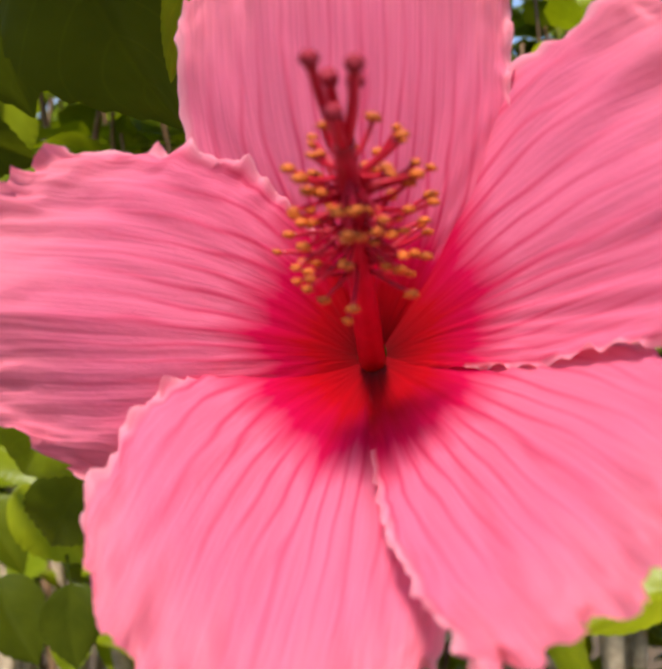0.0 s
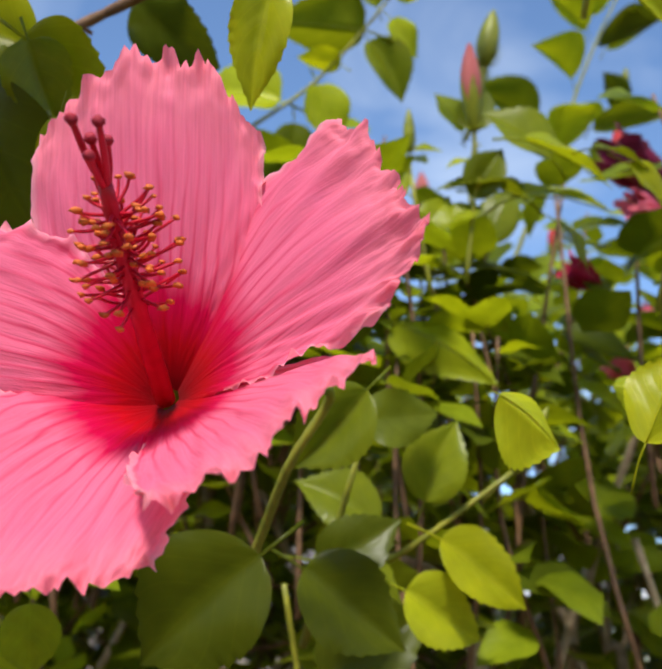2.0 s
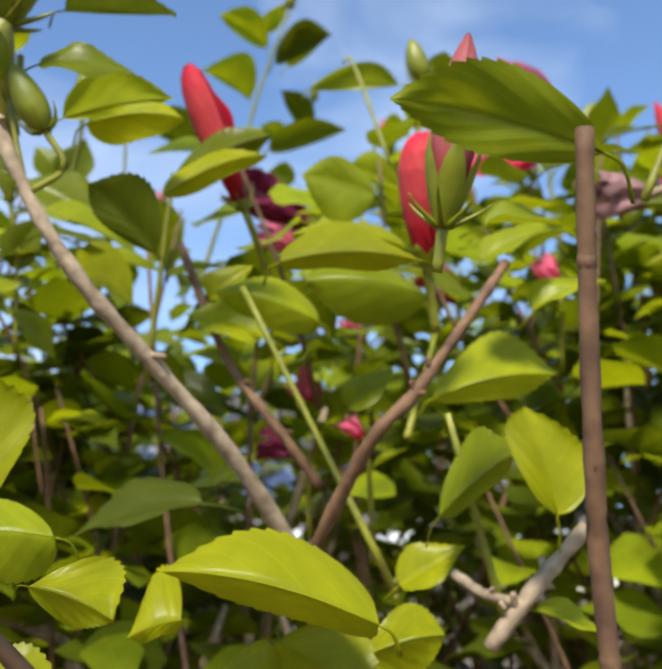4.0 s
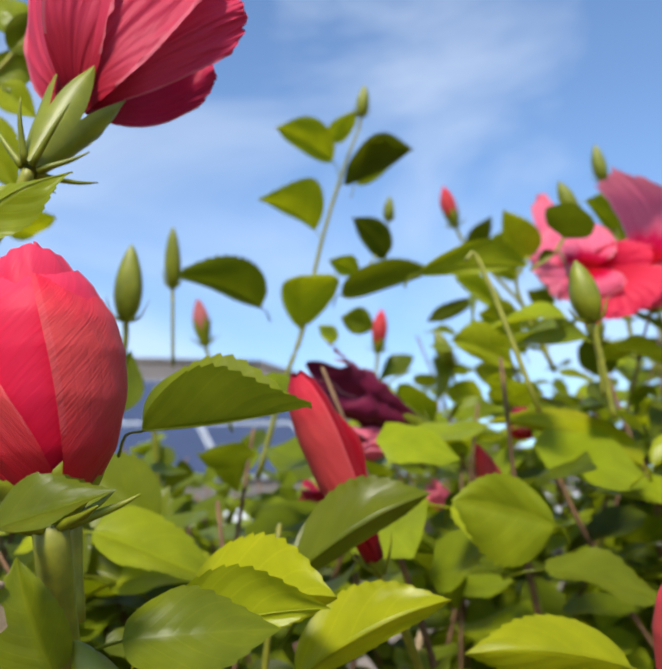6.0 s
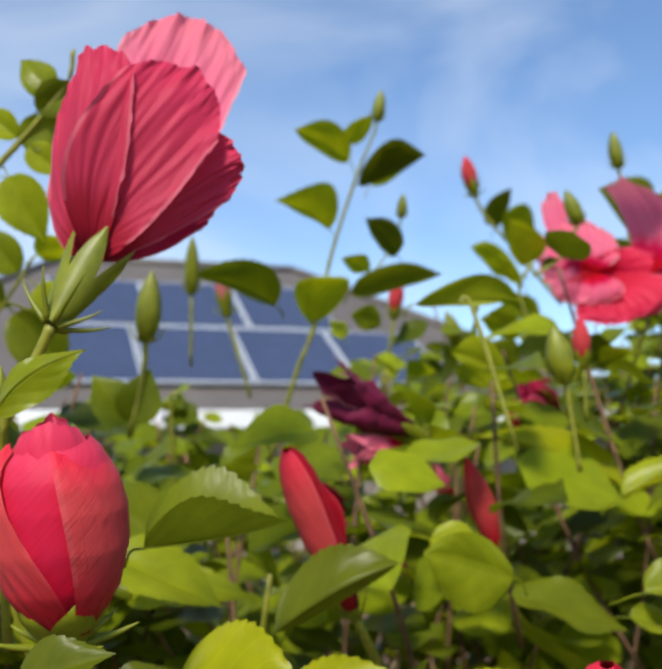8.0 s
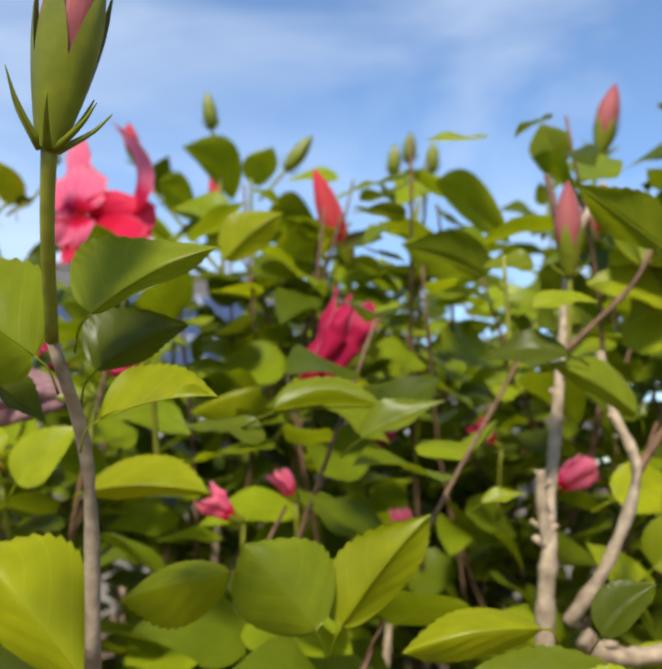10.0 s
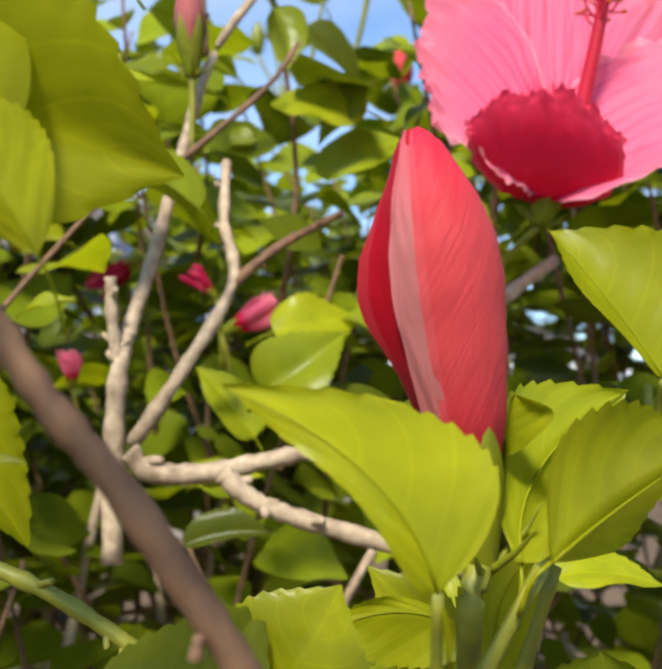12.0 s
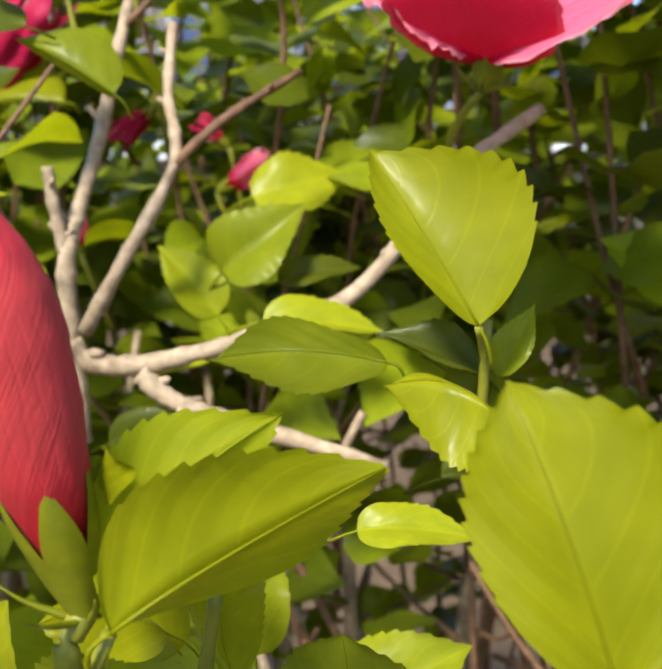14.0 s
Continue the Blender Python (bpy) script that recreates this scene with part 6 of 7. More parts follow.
blade(s, (1.1069, 0.0380, 1.4986), (1.0992, 0.0340, 1.5275), (1.0887, 0.0460, 1.5487), (1.0833, 0.0400, 1.5216), (1.1224, 0.0460, 1.5327), LEAF_LIT, 12, 0.85, 0.07)

# open flower above the rolled bud
f = thing("hibiscus_flower", (1.0753, 0.3140, 1.6293), "wide open pink hibiscus flower with a crimson lower petal", "flower", "flowers of the hedge")
broad_petal(f, (1.0770, 0.3100, 1.6395), (1.0723, 0.3400, 1.6982), (1.0747, 0.3550, 1.8052), (1.1097, 0.3600, 1.7897), (1.0343, 0.3450, 1.7756), (0, -0.8, 0.6), PINK, 41, under=0.0, over=0.002, ruffle=0.06, crimp=0.05)
broad_petal(f, (1.0770, 0.3100, 1.6395), (1.0625, 0.3100, 1.6707), (1.0122, 0.3000, 1.7122), (1.0409, 0.3300, 1.7589), (1.0222, 0.2850, 1.6640), (0.2, -0.8, 0.6), PINK, 42, under=0.0, over=0.002, ruffle=0.06, crimp=0.05)
broad_petal(f, (1.0770, 0.3100, 1.6395), (1.1071, 0.3500, 1.6914), (1.1589, 0.3700, 1.7658), (1.1827, 0.3700, 1.7323), (1.1267, 0.3700, 1.7815), (-0.2, -0.8, 0.6), PINK, 43, under=0.0, over=0.002, ruffle=0.06, crimp=0.05)
broad_petal(f, (1.0770, 0.3100, 1.6395), (1.0969, 0.3000, 1.6479), (1.1630, 0.2900, 1.6769), (1.1292, 0.2800, 1.6469), (1.1344, 0.3250, 1.7230), (-0.3, -0.8, 0.6), PINK, 44, under=0.0, over=0.002, ruffle=0.06, crimp=0.05)
broad_petal(f, (1.0758, 0.3100, 1.6329), (1.0707, 0.2750, 1.6421), (1.0658, 0.2600, 1.6744), (1.1036, 0.2750, 1.6573), (1.0317, 0.2750, 1.6672), (0, 0.8, -0.5), CRIMSON, 45, under=0.0, over=0.0, ruffle=0.06, crimp=0.05)
column(f, (1.0862, 0.3100, 1.6549), (1.1090, 0.2900, 1.7777), (0, 0, 1), stamens=40, seed=41, low=0.5)
calyx(f, (1.0725, 0.3140, 1.6231), (0.2583, -0.2287, 0.9386), 0.024, 0.0085, seed=41)
pedicel(f, [(1.0725, 0.3140, 1.6231), (1.0630, 0.3300, 1.6142), (1.0540, 0.3600, 1.5997), (1.0481, 0.4000, 1.5736)])

# near stem and leaves that brush past
branch([(0.9285, -0.0249, 1.5546), (0.9340, -0.0197, 1.5453), (0.9425, -0.0174, 1.5322), (0.9512, -0.0152, 1.5218), (0.9601, -0.0129, 1.5089), (0.9701, -0.0092, 1.4932), (0.9848, 0.0090, 1.4615), (1.0090, 0.0775, 1.3730)], 0.0019, 0.0025, label="brown hibiscus stem close by", mat=TWIG)
branch([(0.8977, 0.0739, 1.4971), (0.9179, 0.0752, 1.4878), (0.9421, 0.0772, 1.4717)], 0.0019, 0.0019, label="yellow-green hibiscus stem close by", mat=STALK)
s = shoot([(0.9285, -0.0249, 1.5546), (0.9238, -0.0377, 1.5661), (0.9154, -0.0624, 1.5825), (0.9073, -0.0903, 1.6006)], 0.002, 0.0012, mat=TWIG)
bud((0.9055, -0.0953, 1.6001), (0.9022, -0.1002, 1.6327), 0.007, 1, [(0.9064, -0.0949, 1.5969)], "large closed green hibiscus bud close by", seed=4, loose=0.1)
leaf(s, (0.9225, -0.0420, 1.5815), (0.9438, -0.0449, 1.6015), (-0.29, -0.85, 0.43), 0.70, 4, LIT)
leaf(s, (0.8568, -0.0029, 1.5205), (0.9337, -0.0037, 1.5279), (-0.05, -0.57, 0.82), 0.45, 5, LIT)
s = shoot([(0.9292, -0.0250, 1.5558), (0.9332, -0.0427, 1.5618)], 0.0018, 0.0014)
leaf(s, (0.8975, 0.0151, 1.5961), (0.9511, 0.0186, 1.5718), (0.34, -0.88, -0.34), 0.85, 0, LIT)
leaf(s, (0.9027, 0.0303, 1.5382), (0.9271, 0.0334, 1.5090), (0.31, -0.76, 0.58), 0.50, 1, LIT)
leaf(s, (0.7975, 0.1608, 1.5054), (0.8486, 0.1565, 1.5357), (0.09, -0.60, 0.79), 0.55, 2)
leaf(s, (0.8660, 0.1613, 1.5039), (0.8272, 0.1593, 1.5161), (0.06, -0.73, 0.68), 0.70, 3)
leaf(s, (0.7579, 0.2361, 1.6106), (0.7960, 0.2333, 1.6310), (0.12, -0.56, 0.82), 0.50, 5)
leaf(s, (0.9347, 0.3621, 1.5420), (0.9733, 0.3599, 1.5789), (0.05, -0.91, 0.41), 0.80, 1)
leaf(s, (0.9090, 0.3151, 1.4974), (0.9357, 0.3149, 1.5080), (0.09, -0.63, 0.77), 0.60, 2)
leaf(s, (0.9101, 0.2670, 1.4736), (0.9485, 0.2672, 1.4831), (0.09, -0.66, 0.75), 0.50, 3)
leaf(s, (0.9895, 0.4480, 1.7258), (0.9289, 0.4451, 1.7416), (0.04, -0.89, 0.46), 0.70, 4)
leaf(s, (0.9182, 0.4479, 1.7059), (0.8826, 0.4475, 1.7000), (0.11, -0.76, 0.64), 0.60, 5)
leaf(s, (0.9506, 0.4423, 1.7801), (0.9893, 0.4459, 1.7504), (0.02, -0.81, 0.59), 0.60, 0)
leaf(s, (0.9331, 0.3926, 1.7691), (0.9485, 0.3962, 1.7316), (-0.03, 0.47, 0.88), 0.70, 1)
leaf(s, (0.9894, 0.4466, 1.7422), (0.9511, 0.4480, 1.7144), (0.02, -0.79, 0.62), 0.70, 2)

# young shoot beside the half-open flower
s = shoot([(0.0616, 0.2806, 1.7842), (0.0859, 0.2771, 1.8098), (0.1121, 0.2737, 1.8353), (0.1406, 0.2691, 1.8684), (0.1453, 0.2662, 1.8872)], 0.0022, 0.0012)
leaf(s, (0.1123, 0.2731, 1.8391), (0.0948, 0.2699, 1.8570), (0.30, -0.94, -0.17), 0.70, 3)
leaf(s, (0.1141, 0.2734, 1.8372), (0.1388, 0.2717, 1.8513), (0.25, -0.95, -0.17), 0.70, 4)
leaf(s, (0.1198, 0.2739, 1.8350), (0.1379, 0.2769, 1.8181), (0.24, -0.96, -0.13), 0.70, 5)
leaf(s, (0.1075, 0.2762, 1.8184), (0.1270, 0.2821, 1.7833), (0.27, -0.96, -0.07), 0.70, 0)
leaf(s, (0.0909, 0.2799, 1.7925), (0.0875, 0.2849, 1.7603), (0.33, -0.95, -0.01), 0.70, 1)
leaf(s, (0.0998, 0.2760, 1.8187), (0.0710, 0.2752, 1.8199), (0.34, -0.94, -0.10), 0.70, 2)
leaf(s, (0.1245, 0.2710, 1.8538), (0.1502, 0.2694, 1.8680), (0.22, -0.95, -0.21), 0.70, 3)
leaf(s, (0.1327, 0.2698, 1.8630), (0.1144, 0.2660, 1.8847), (0.25, -0.94, -0.24), 0.70, 4)
leaf(s, (0.0798, 0.2781, 1.8025), (0.0620, 0.2794, 1.7918), (0.37, -0.93, -0.05), 0.70, 5)

# leaf close to the path, in the lit green
s = shoot([(0.9298, -0.0300, 1.5566), (0.9392, -0.0750, 1.5673), (0.9507, -0.1449, 1.5738)], 0.0009, 0.0004)
blade(s, (0.9341, -0.0500, 1.5601), (0.9499, -0.0850, 1.5939), (1.0007, -0.1050, 1.5833), (0.9508, -0.0950, 1.6062), (0.9649, -0.0850, 1.5754), LEAF_LIT, 95, 0.62)

# leaves of the tall shoot and its neighbours
s = shoot([(0.2246, 0.6161, 1.6578), (0.2300, 0.6150, 1.6700)], 0.0014, 0.0012)
blade(s, (0.3010, 0.5886, 1.9253), (0.2773, 0.5750, 1.9418), (0.2536, 0.5614, 1.9466), (0.2924, 0.5581, 1.9490), (0.2736, 0.5800, 1.9323), LEAF, 0, 0.78)
blade(s, (0.2825, 0.5869, 1.8619), (0.2592, 0.5750, 1.8779), (0.2360, 0.5631, 1.8826), (0.2845, 0.5508, 1.8925), (0.2611, 0.5754, 1.8722), LEAF, 1, 0.9)
blade(s, (0.3218, 0.5863, 1.9026), (0.3440, 0.5750, 1.9172), (0.3661, 0.5637, 1.9211), (0.3306, 0.5566, 1.9265), (0.3388, 0.5833, 1.9052), LEAF, 2, 0.9)
blade(s, (0.2655, 0.5935, 1.7774), (0.2664, 0.5750, 1.8005), (0.2672, 0.5565, 1.8133), (0.2518, 0.5685, 1.8022), (0.2998, 0.5629, 1.8074), LEAF, 3, 0.9)
blade(s, (0.3018, 0.5819, 1.8027), (0.3411, 0.5750, 1.8174), (0.3804, 0.5681, 1.8159), (0.3303, 0.5601, 1.8232), (0.3339, 0.5815, 1.8031), LEAF, 4, 0.78)
blade(s, (0.2354, 0.5675, 1.7904), (0.2005, 0.5550, 1.8101), (0.1656, 0.5425, 1.8142), (0.2262, 0.5332, 1.8225), (0.2048, 0.5571, 1.8006), LEAF, 5, 0.78)
blade(s, (0.3446, 0.6152, 1.8445), (0.3298, 0.6000, 1.8632), (0.3151, 0.5848, 1.8718), (0.3455, 0.5929, 1.8648), (0.3270, 0.6084, 1.8509), LEAF, 6, 0.78)
blade(s, (0.3179, 0.6051, 1.8270), (0.3055, 0.6000, 1.8346), (0.2932, 0.5949, 1.8365), (0.3133, 0.5914, 1.8397), (0.3031, 0.6051, 1.8270), LEAF, 7, 0.9)
blade(s, (0.5041, 1.0231, 1.9701), (0.5125, 1.0000, 1.9974), (0.5209, 0.9769, 2.0119), (0.4881, 1.0013, 1.9904), (0.5198, 1.0063, 1.9858), LEAF, 8, 0.78)
blade(s, (0.5533, 1.0224, 1.9345), (0.5316, 1.0000, 1.9629), (0.5098, 0.9776, 1.9763), (0.5435, 0.9705, 1.9825), (0.5168, 1.0051, 1.9511), LEAF, 9, 0.9)
blade(s, (0.5404, 1.0179, 1.8839), (0.5027, 1.0000, 1.9185), (0.4651, 0.9821, 1.9337), (0.5050, 0.9834, 1.9320), (0.4889, 0.9981, 1.9119), LEAF, 10, 0.78)
blade(s, (0.5532, 1.0112, 1.8318), (0.5272, 1.0000, 1.8546), (0.5011, 0.9888, 1.8643), (0.5450, 0.9881, 1.8652), (0.5154, 1.0000, 1.8482), LEAF, 11, 0.78)
blade(s, (0.4832, 0.8071, 1.7445), (0.4649, 0.8000, 1.7662), (0.4466, 0.7929, 1.7776), (0.4824, 0.7899, 1.7843), (0.4531, 0.7992, 1.7630), LEAF, 12, 0.9)
blade(s, (0.4531, 0.8055, 1.7321), (0.4349, 0.8000, 1.7497), (0.4168, 0.7945, 1.7581), (0.4447, 0.7929, 1.7617), (0.4217, 0.8018, 1.7409), LEAF, 13, 0.9)
blade(s, (0.4873, 0.4500, 1.6374), (0.4373, 0.4373, 1.6680), (0.3874, 0.4500, 1.6731), (0.4629, 0.4625, 1.6747), (0.4405, 0.4524, 1.6565), LEAF_LIT, 14, 0.78)
blade(s, (0.4526, 0.7951, 1.8526), (0.4265, 0.8000, 1.8474), (0.4005, 0.8049, 1.8308), (0.4203, 0.7971, 1.8482), (0.4310, 0.8034, 1.8341), LEAF, 15, 0.78)
blade(s, (0.3269, 0.6021, 1.7771), (0.3138, 0.6000, 1.7847), (0.3006, 0.5979, 1.7867), (0.3197, 0.5945, 1.7942), (0.3108, 0.6036, 1.7738), LEAF, 16, 0.9)

# leaves along the skyline and on the near stem
s = shoot([(0.6223, 0.8103, 1.7800), (0.6220, 0.8100, 1.7900)], 0.0014, 0.0012)
blade(s, (0.3095, 0.5802, 1.9014), (0.3393, 0.5700, 1.9170), (0.3691, 0.5598, 1.9194), (0.3339, 0.5488, 1.9286), (0.3356, 0.5759, 1.9053), LEAF, 17, 0.78)
blade(s, (0.3056, 0.5816, 1.9386), (0.3142, 0.5700, 1.9518), (0.3227, 0.5584, 1.9580), (0.2974, 0.5708, 1.9478), (0.3201, 0.5724, 1.9465), LEAF, 18, 0.9)
blade(s, (0.3420, 0.4003, 1.7618), (0.3780, 0.4000, 1.7694), (0.4139, 0.3997, 1.7627), (0.3850, 0.3901, 1.7794), (0.3789, 0.4011, 1.7603), LEAF, 19, 0.78)
blade(s, (0.4571, 0.5925, 1.8276), (0.4479, 0.5750, 1.8497), (0.4387, 0.5575, 1.8614), (0.4414, 0.5815, 1.8387), (0.4723, 0.5753, 1.8447), LEAF, 20, 0.9)
blade(s, (0.4448, 0.5803, 1.8142), (0.4311, 0.5750, 1.8225), (0.4174, 0.5697, 1.8246), (0.4309, 0.5644, 1.8298), (0.4298, 0.5788, 1.8156), LEAF, 21, 0.9)
blade(s, (0.4458, 0.5818, 1.7627), (0.4284, 0.5750, 1.7738), (0.4111, 0.5682, 1.7770), (0.4362, 0.5615, 1.7839), (0.4277, 0.5822, 1.7622), LEAF, 22, 0.9)
blade(s, (0.4208, 0.5041, 1.7202), (0.3980, 0.5000, 1.7349), (0.3753, 0.4959, 1.7395), (0.4022, 0.4913, 1.7501), (0.3958, 0.5021, 1.7251), LEAF, 23, 0.78)
blade(s, (0.6267, 0.8143, 1.9003), (0.6009, 0.7900, 1.9317), (0.5752, 0.7657, 1.9462), (0.6321, 0.7614, 1.9500), (0.5922, 0.7823, 1.9312), LEAF, 24, 0.78)
blade(s, (0.6538, 0.8078, 1.9167), (0.6635, 0.7900, 1.9387), (0.6731, 0.7722, 1.9501), (0.6394, 0.7874, 1.9363), (0.6770, 0.7926, 1.9313), LEAF, 25, 0.9)
blade(s, (0.6630, 0.7915, 1.8634), (0.6931, 0.7900, 1.8710), (0.7232, 0.7885, 1.8665), (0.6941, 0.7589, 1.8950), (0.6822, 0.8053, 1.8494), LEAF, 26, 0.9)
blade(s, (0.6161, 0.8016, 1.8614), (0.5967, 0.7900, 1.8781), (0.5774, 0.7784, 1.8846), (0.6075, 0.7738, 1.8889), (0.5984, 0.7975, 1.8656), LEAF, 27, 0.9)
blade(s, (0.6714, 0.4000, 1.7344), (0.6904, 0.3940, 1.7568), (0.7093, 0.4000, 1.7672), (0.6710, 0.4101, 1.7663), (0.6957, 0.4052, 1.7433), LEAF_LIT, 28, 0.9)
blade(s, (0.8911, 0.5627, 1.7899), (0.8582, 0.5500, 1.8204), (0.8253, 0.5373, 1.8341), (0.8593, 0.5343, 1.8393), (0.8505, 0.5519, 1.8090), LEAF, 29, 0.78)
blade(s, (0.8776, 0.5534, 1.7720), (0.8380, 0.5500, 1.7862), (0.7984, 0.5466, 1.7843), (0.8366, 0.5430, 1.7906), (0.8367, 0.5630, 1.7544), LEAF, 30, 0.78)
blade(s, (0.6556, 0.0720, 1.6266), (0.6358, 0.0666, 1.6423), (0.6160, 0.0720, 1.6474), (0.6493, 0.0852, 1.6580), (0.6364, 0.0803, 1.6215), LEAF, 31, 0.9)
blade(s, (0.6740, 0.0650, 1.6385), (0.6928, 0.0599, 1.6537), (0.7116, 0.0650, 1.6588), (0.6699, 0.0715, 1.6610), (0.6966, 0.0660, 1.6491), LEAF, 32, 0.9)
blade(s, (0.6781, 0.0650, 1.6073), (0.6949, 0.0609, 1.6150), (0.7117, 0.0650, 1.6145), (0.6883, 0.0776, 1.6260), (0.6981, 0.0650, 1.6162), LEAF_LIT, 33, 0.78)
blade(s, (0.6521, 0.1650, 1.5138), (0.6292, 0.1570, 1.5462), (0.6064, 0.1650, 1.5625), (0.6396, 0.1888, 1.5613), (0.6095, 0.1682, 1.5346), LEAF_LIT, 34, 0.9)
blade(s, (0.5049, 0.0800, 1.5533), (0.5260, 0.0730, 1.5807), (0.5470, 0.0800, 1.5941), (0.5084, 0.0879, 1.5839), (0.5310, 0.0850, 1.5655), LEAF_LIT, 35, 0.78)
blade(s, (0.5244, 0.0900, 1.5391), (0.5457, 0.0845, 1.5530), (0.5670, 0.0900, 1.5558), (0.5418, 0.1050, 1.5651), (0.5426, 0.0944, 1.5397), LEAF, 36, 0.9)
blade(s, (0.5871, 0.2400, 1.5686), (0.5601, 0.2333, 1.5828), (0.5330, 0.2400, 1.5834), (0.5630, 0.2601, 1.5943), (0.5643, 0.2440, 1.5701), LEAF, 37, 0.78)
blade(s, (0.6092, 0.3100, 1.5826), (0.6438, 0.3017, 1.5910), (0.6784, 0.3100, 1.5827), (0.6420, 0.3336, 1.6048), (0.6402, 0.3129, 1.5803), LEAF_LIT, 38, 0.78)

# broad leaves over the hedge face
s = shoot([(0.3672, 0.1767, 1.3600), (0.3670, 0.1767, 1.3700)], 0.0014, 0.0012)
blade(s, (0.2603, -0.0900, 1.3738), (0.2607, -0.0937, 1.3928), (0.2612, -0.0900, 1.4045), (0.2474, -0.0852, 1.3985), (0.2726, -0.0900, 1.3947), LEAF_LIT, 39, 0.9)
blade(s, (0.2602, -0.0900, 1.3670), (0.2509, -0.0934, 1.3810), (0.2415, -0.0900, 1.3883), (0.2473, -0.0802, 1.3946), (0.2509, -0.0879, 1.3752), LEAF_LIT, 40, 0.9)
blade(s, (0.3474, 0.0300, 1.3521), (0.3132, 0.0215, 1.3699), (0.2790, 0.0300, 1.3706), (0.3208, 0.0463, 1.3816), (0.3228, 0.0355, 1.3538), LEAF_LIT, 41, 0.78)
blade(s, (0.3150, 0.0600, 1.3475), (0.3310, 0.0552, 1.3406), (0.3470, 0.0600, 1.3241), (0.3438, 0.0692, 1.3501), (0.3198, 0.0629, 1.3316), LEAF_LIT, 42, 0.9)
blade(s, (0.3120, 0.0600, 1.3484), (0.3028, 0.0559, 1.3381), (0.2935, 0.0600, 1.3195), (0.2967, 0.0620, 1.3387), (0.3151, 0.0633, 1.3285), LEAF_LIT, 43, 0.9)
blade(s, (0.3457, 0.0750, 1.3409), (0.3600, 0.0715, 1.3474), (0.3743, 0.0750, 1.3470), (0.3624, 0.0869, 1.3584), (0.3632, 0.0803, 1.3340), LEAF_LIT, 44, 0.9)
blade(s, (0.4210, 0.0850, 1.3882), (0.4167, 0.0798, 1.4145), (0.4124, 0.0850, 1.4304), (0.4053, 0.0882, 1.4167), (0.4364, 0.0862, 1.4094), LEAF_LIT, 45, 0.9)
blade(s, (0.3801, 0.1100, 1.3912), (0.3966, 0.1050, 1.4086), (0.4132, 0.1100, 1.4160), (0.3984, 0.1293, 1.4280), (0.4018, 0.1124, 1.4011), LEAF, 46, 0.9)
blade(s, (0.3890, -0.0966, 1.4464), (0.3668, -0.1000, 1.4556), (0.3446, -0.1034, 1.4557), (0.3677, -0.1077, 1.4610), (0.3636, -0.0967, 1.4466), LEAF, 47, 0.78)
blade(s, (0.3363, 0.2000, 1.5023), (0.3083, 0.1929, 1.5185), (0.2804, 0.2000, 1.5206), (0.3168, 0.2105, 1.5296), (0.3102, 0.2072, 1.5015), LEAF, 48, 0.78)
blade(s, (0.3952, 0.2000, 1.5145), (0.3626, 0.1921, 1.5278), (0.3299, 0.2000, 1.5251), (0.3601, 0.2131, 1.5424), (0.3581, 0.2106, 1.5038), LEAF, 49, 0.78)
blade(s, (0.3749, 0.2515, 1.5983), (0.3524, 0.2500, 1.6096), (0.3300, 0.2485, 1.6114), (0.3550, 0.2463, 1.6212), (0.3501, 0.2549, 1.5824), LEAF, 50, 0.9)
blade(s, (0.2606, 0.1371, 1.5187), (0.2459, 0.1300, 1.5375), (0.2311, 0.1229, 1.5475), (0.2582, 0.1226, 1.5480), (0.2359, 0.1307, 1.5319), LEAF, 51, 0.9)
blade(s, (0.2595, 0.2000, 1.5831), (0.2876, 0.1924, 1.6051), (0.3157, 0.2000, 1.6119), (0.2787, 0.2081, 1.6167), (0.2923, 0.2024, 1.5972), LEAF, 52, 0.78)
blade(s, (0.2243, 0.1013, 1.5691), (0.2485, 0.1000, 1.5776), (0.2727, 0.0987, 1.5763), (0.2428, 0.0941, 1.5884), (0.2494, 0.1007, 1.5708), LEAF, 53, 0.78)
blade(s, (0.1979, 0.1056, 1.5483), (0.1782, 0.1000, 1.5688), (0.1586, 0.0944, 1.5791), (0.1808, 0.0923, 1.5844), (0.1746, 0.0988, 1.5673), LEAF, 54, 0.78)
blade(s, (0.3940, 0.2000, 1.4591), (0.4271, 0.1920, 1.4726), (0.4602, 0.2000, 1.4699), (0.4338, 0.2259, 1.5005), (0.4325, 0.2048, 1.4591), LEAF, 55, 0.9)

# leaves of the stem close by
s = shoot([(0.9285, -0.0249, 1.5500), (0.9285, -0.0255, 1.5560)], 0.0014, 0.0012)
blade(s, (0.9233, 0.0000, 1.5656), (0.8884, -0.0091, 1.5892), (0.8535, 0.0000, 1.5947), (0.9135, 0.0174, 1.6075), (0.8912, 0.0058, 1.5721), LEAF_LIT, 56, 0.78)
blade(s, (0.9350, 0.0000, 1.5537), (0.9276, -0.0032, 1.5682), (0.9201, 0.0000, 1.5762), (0.9326, 0.0069, 1.5762), (0.9233, 0.0013, 1.5638), LEAF_LIT, 57, 0.9)

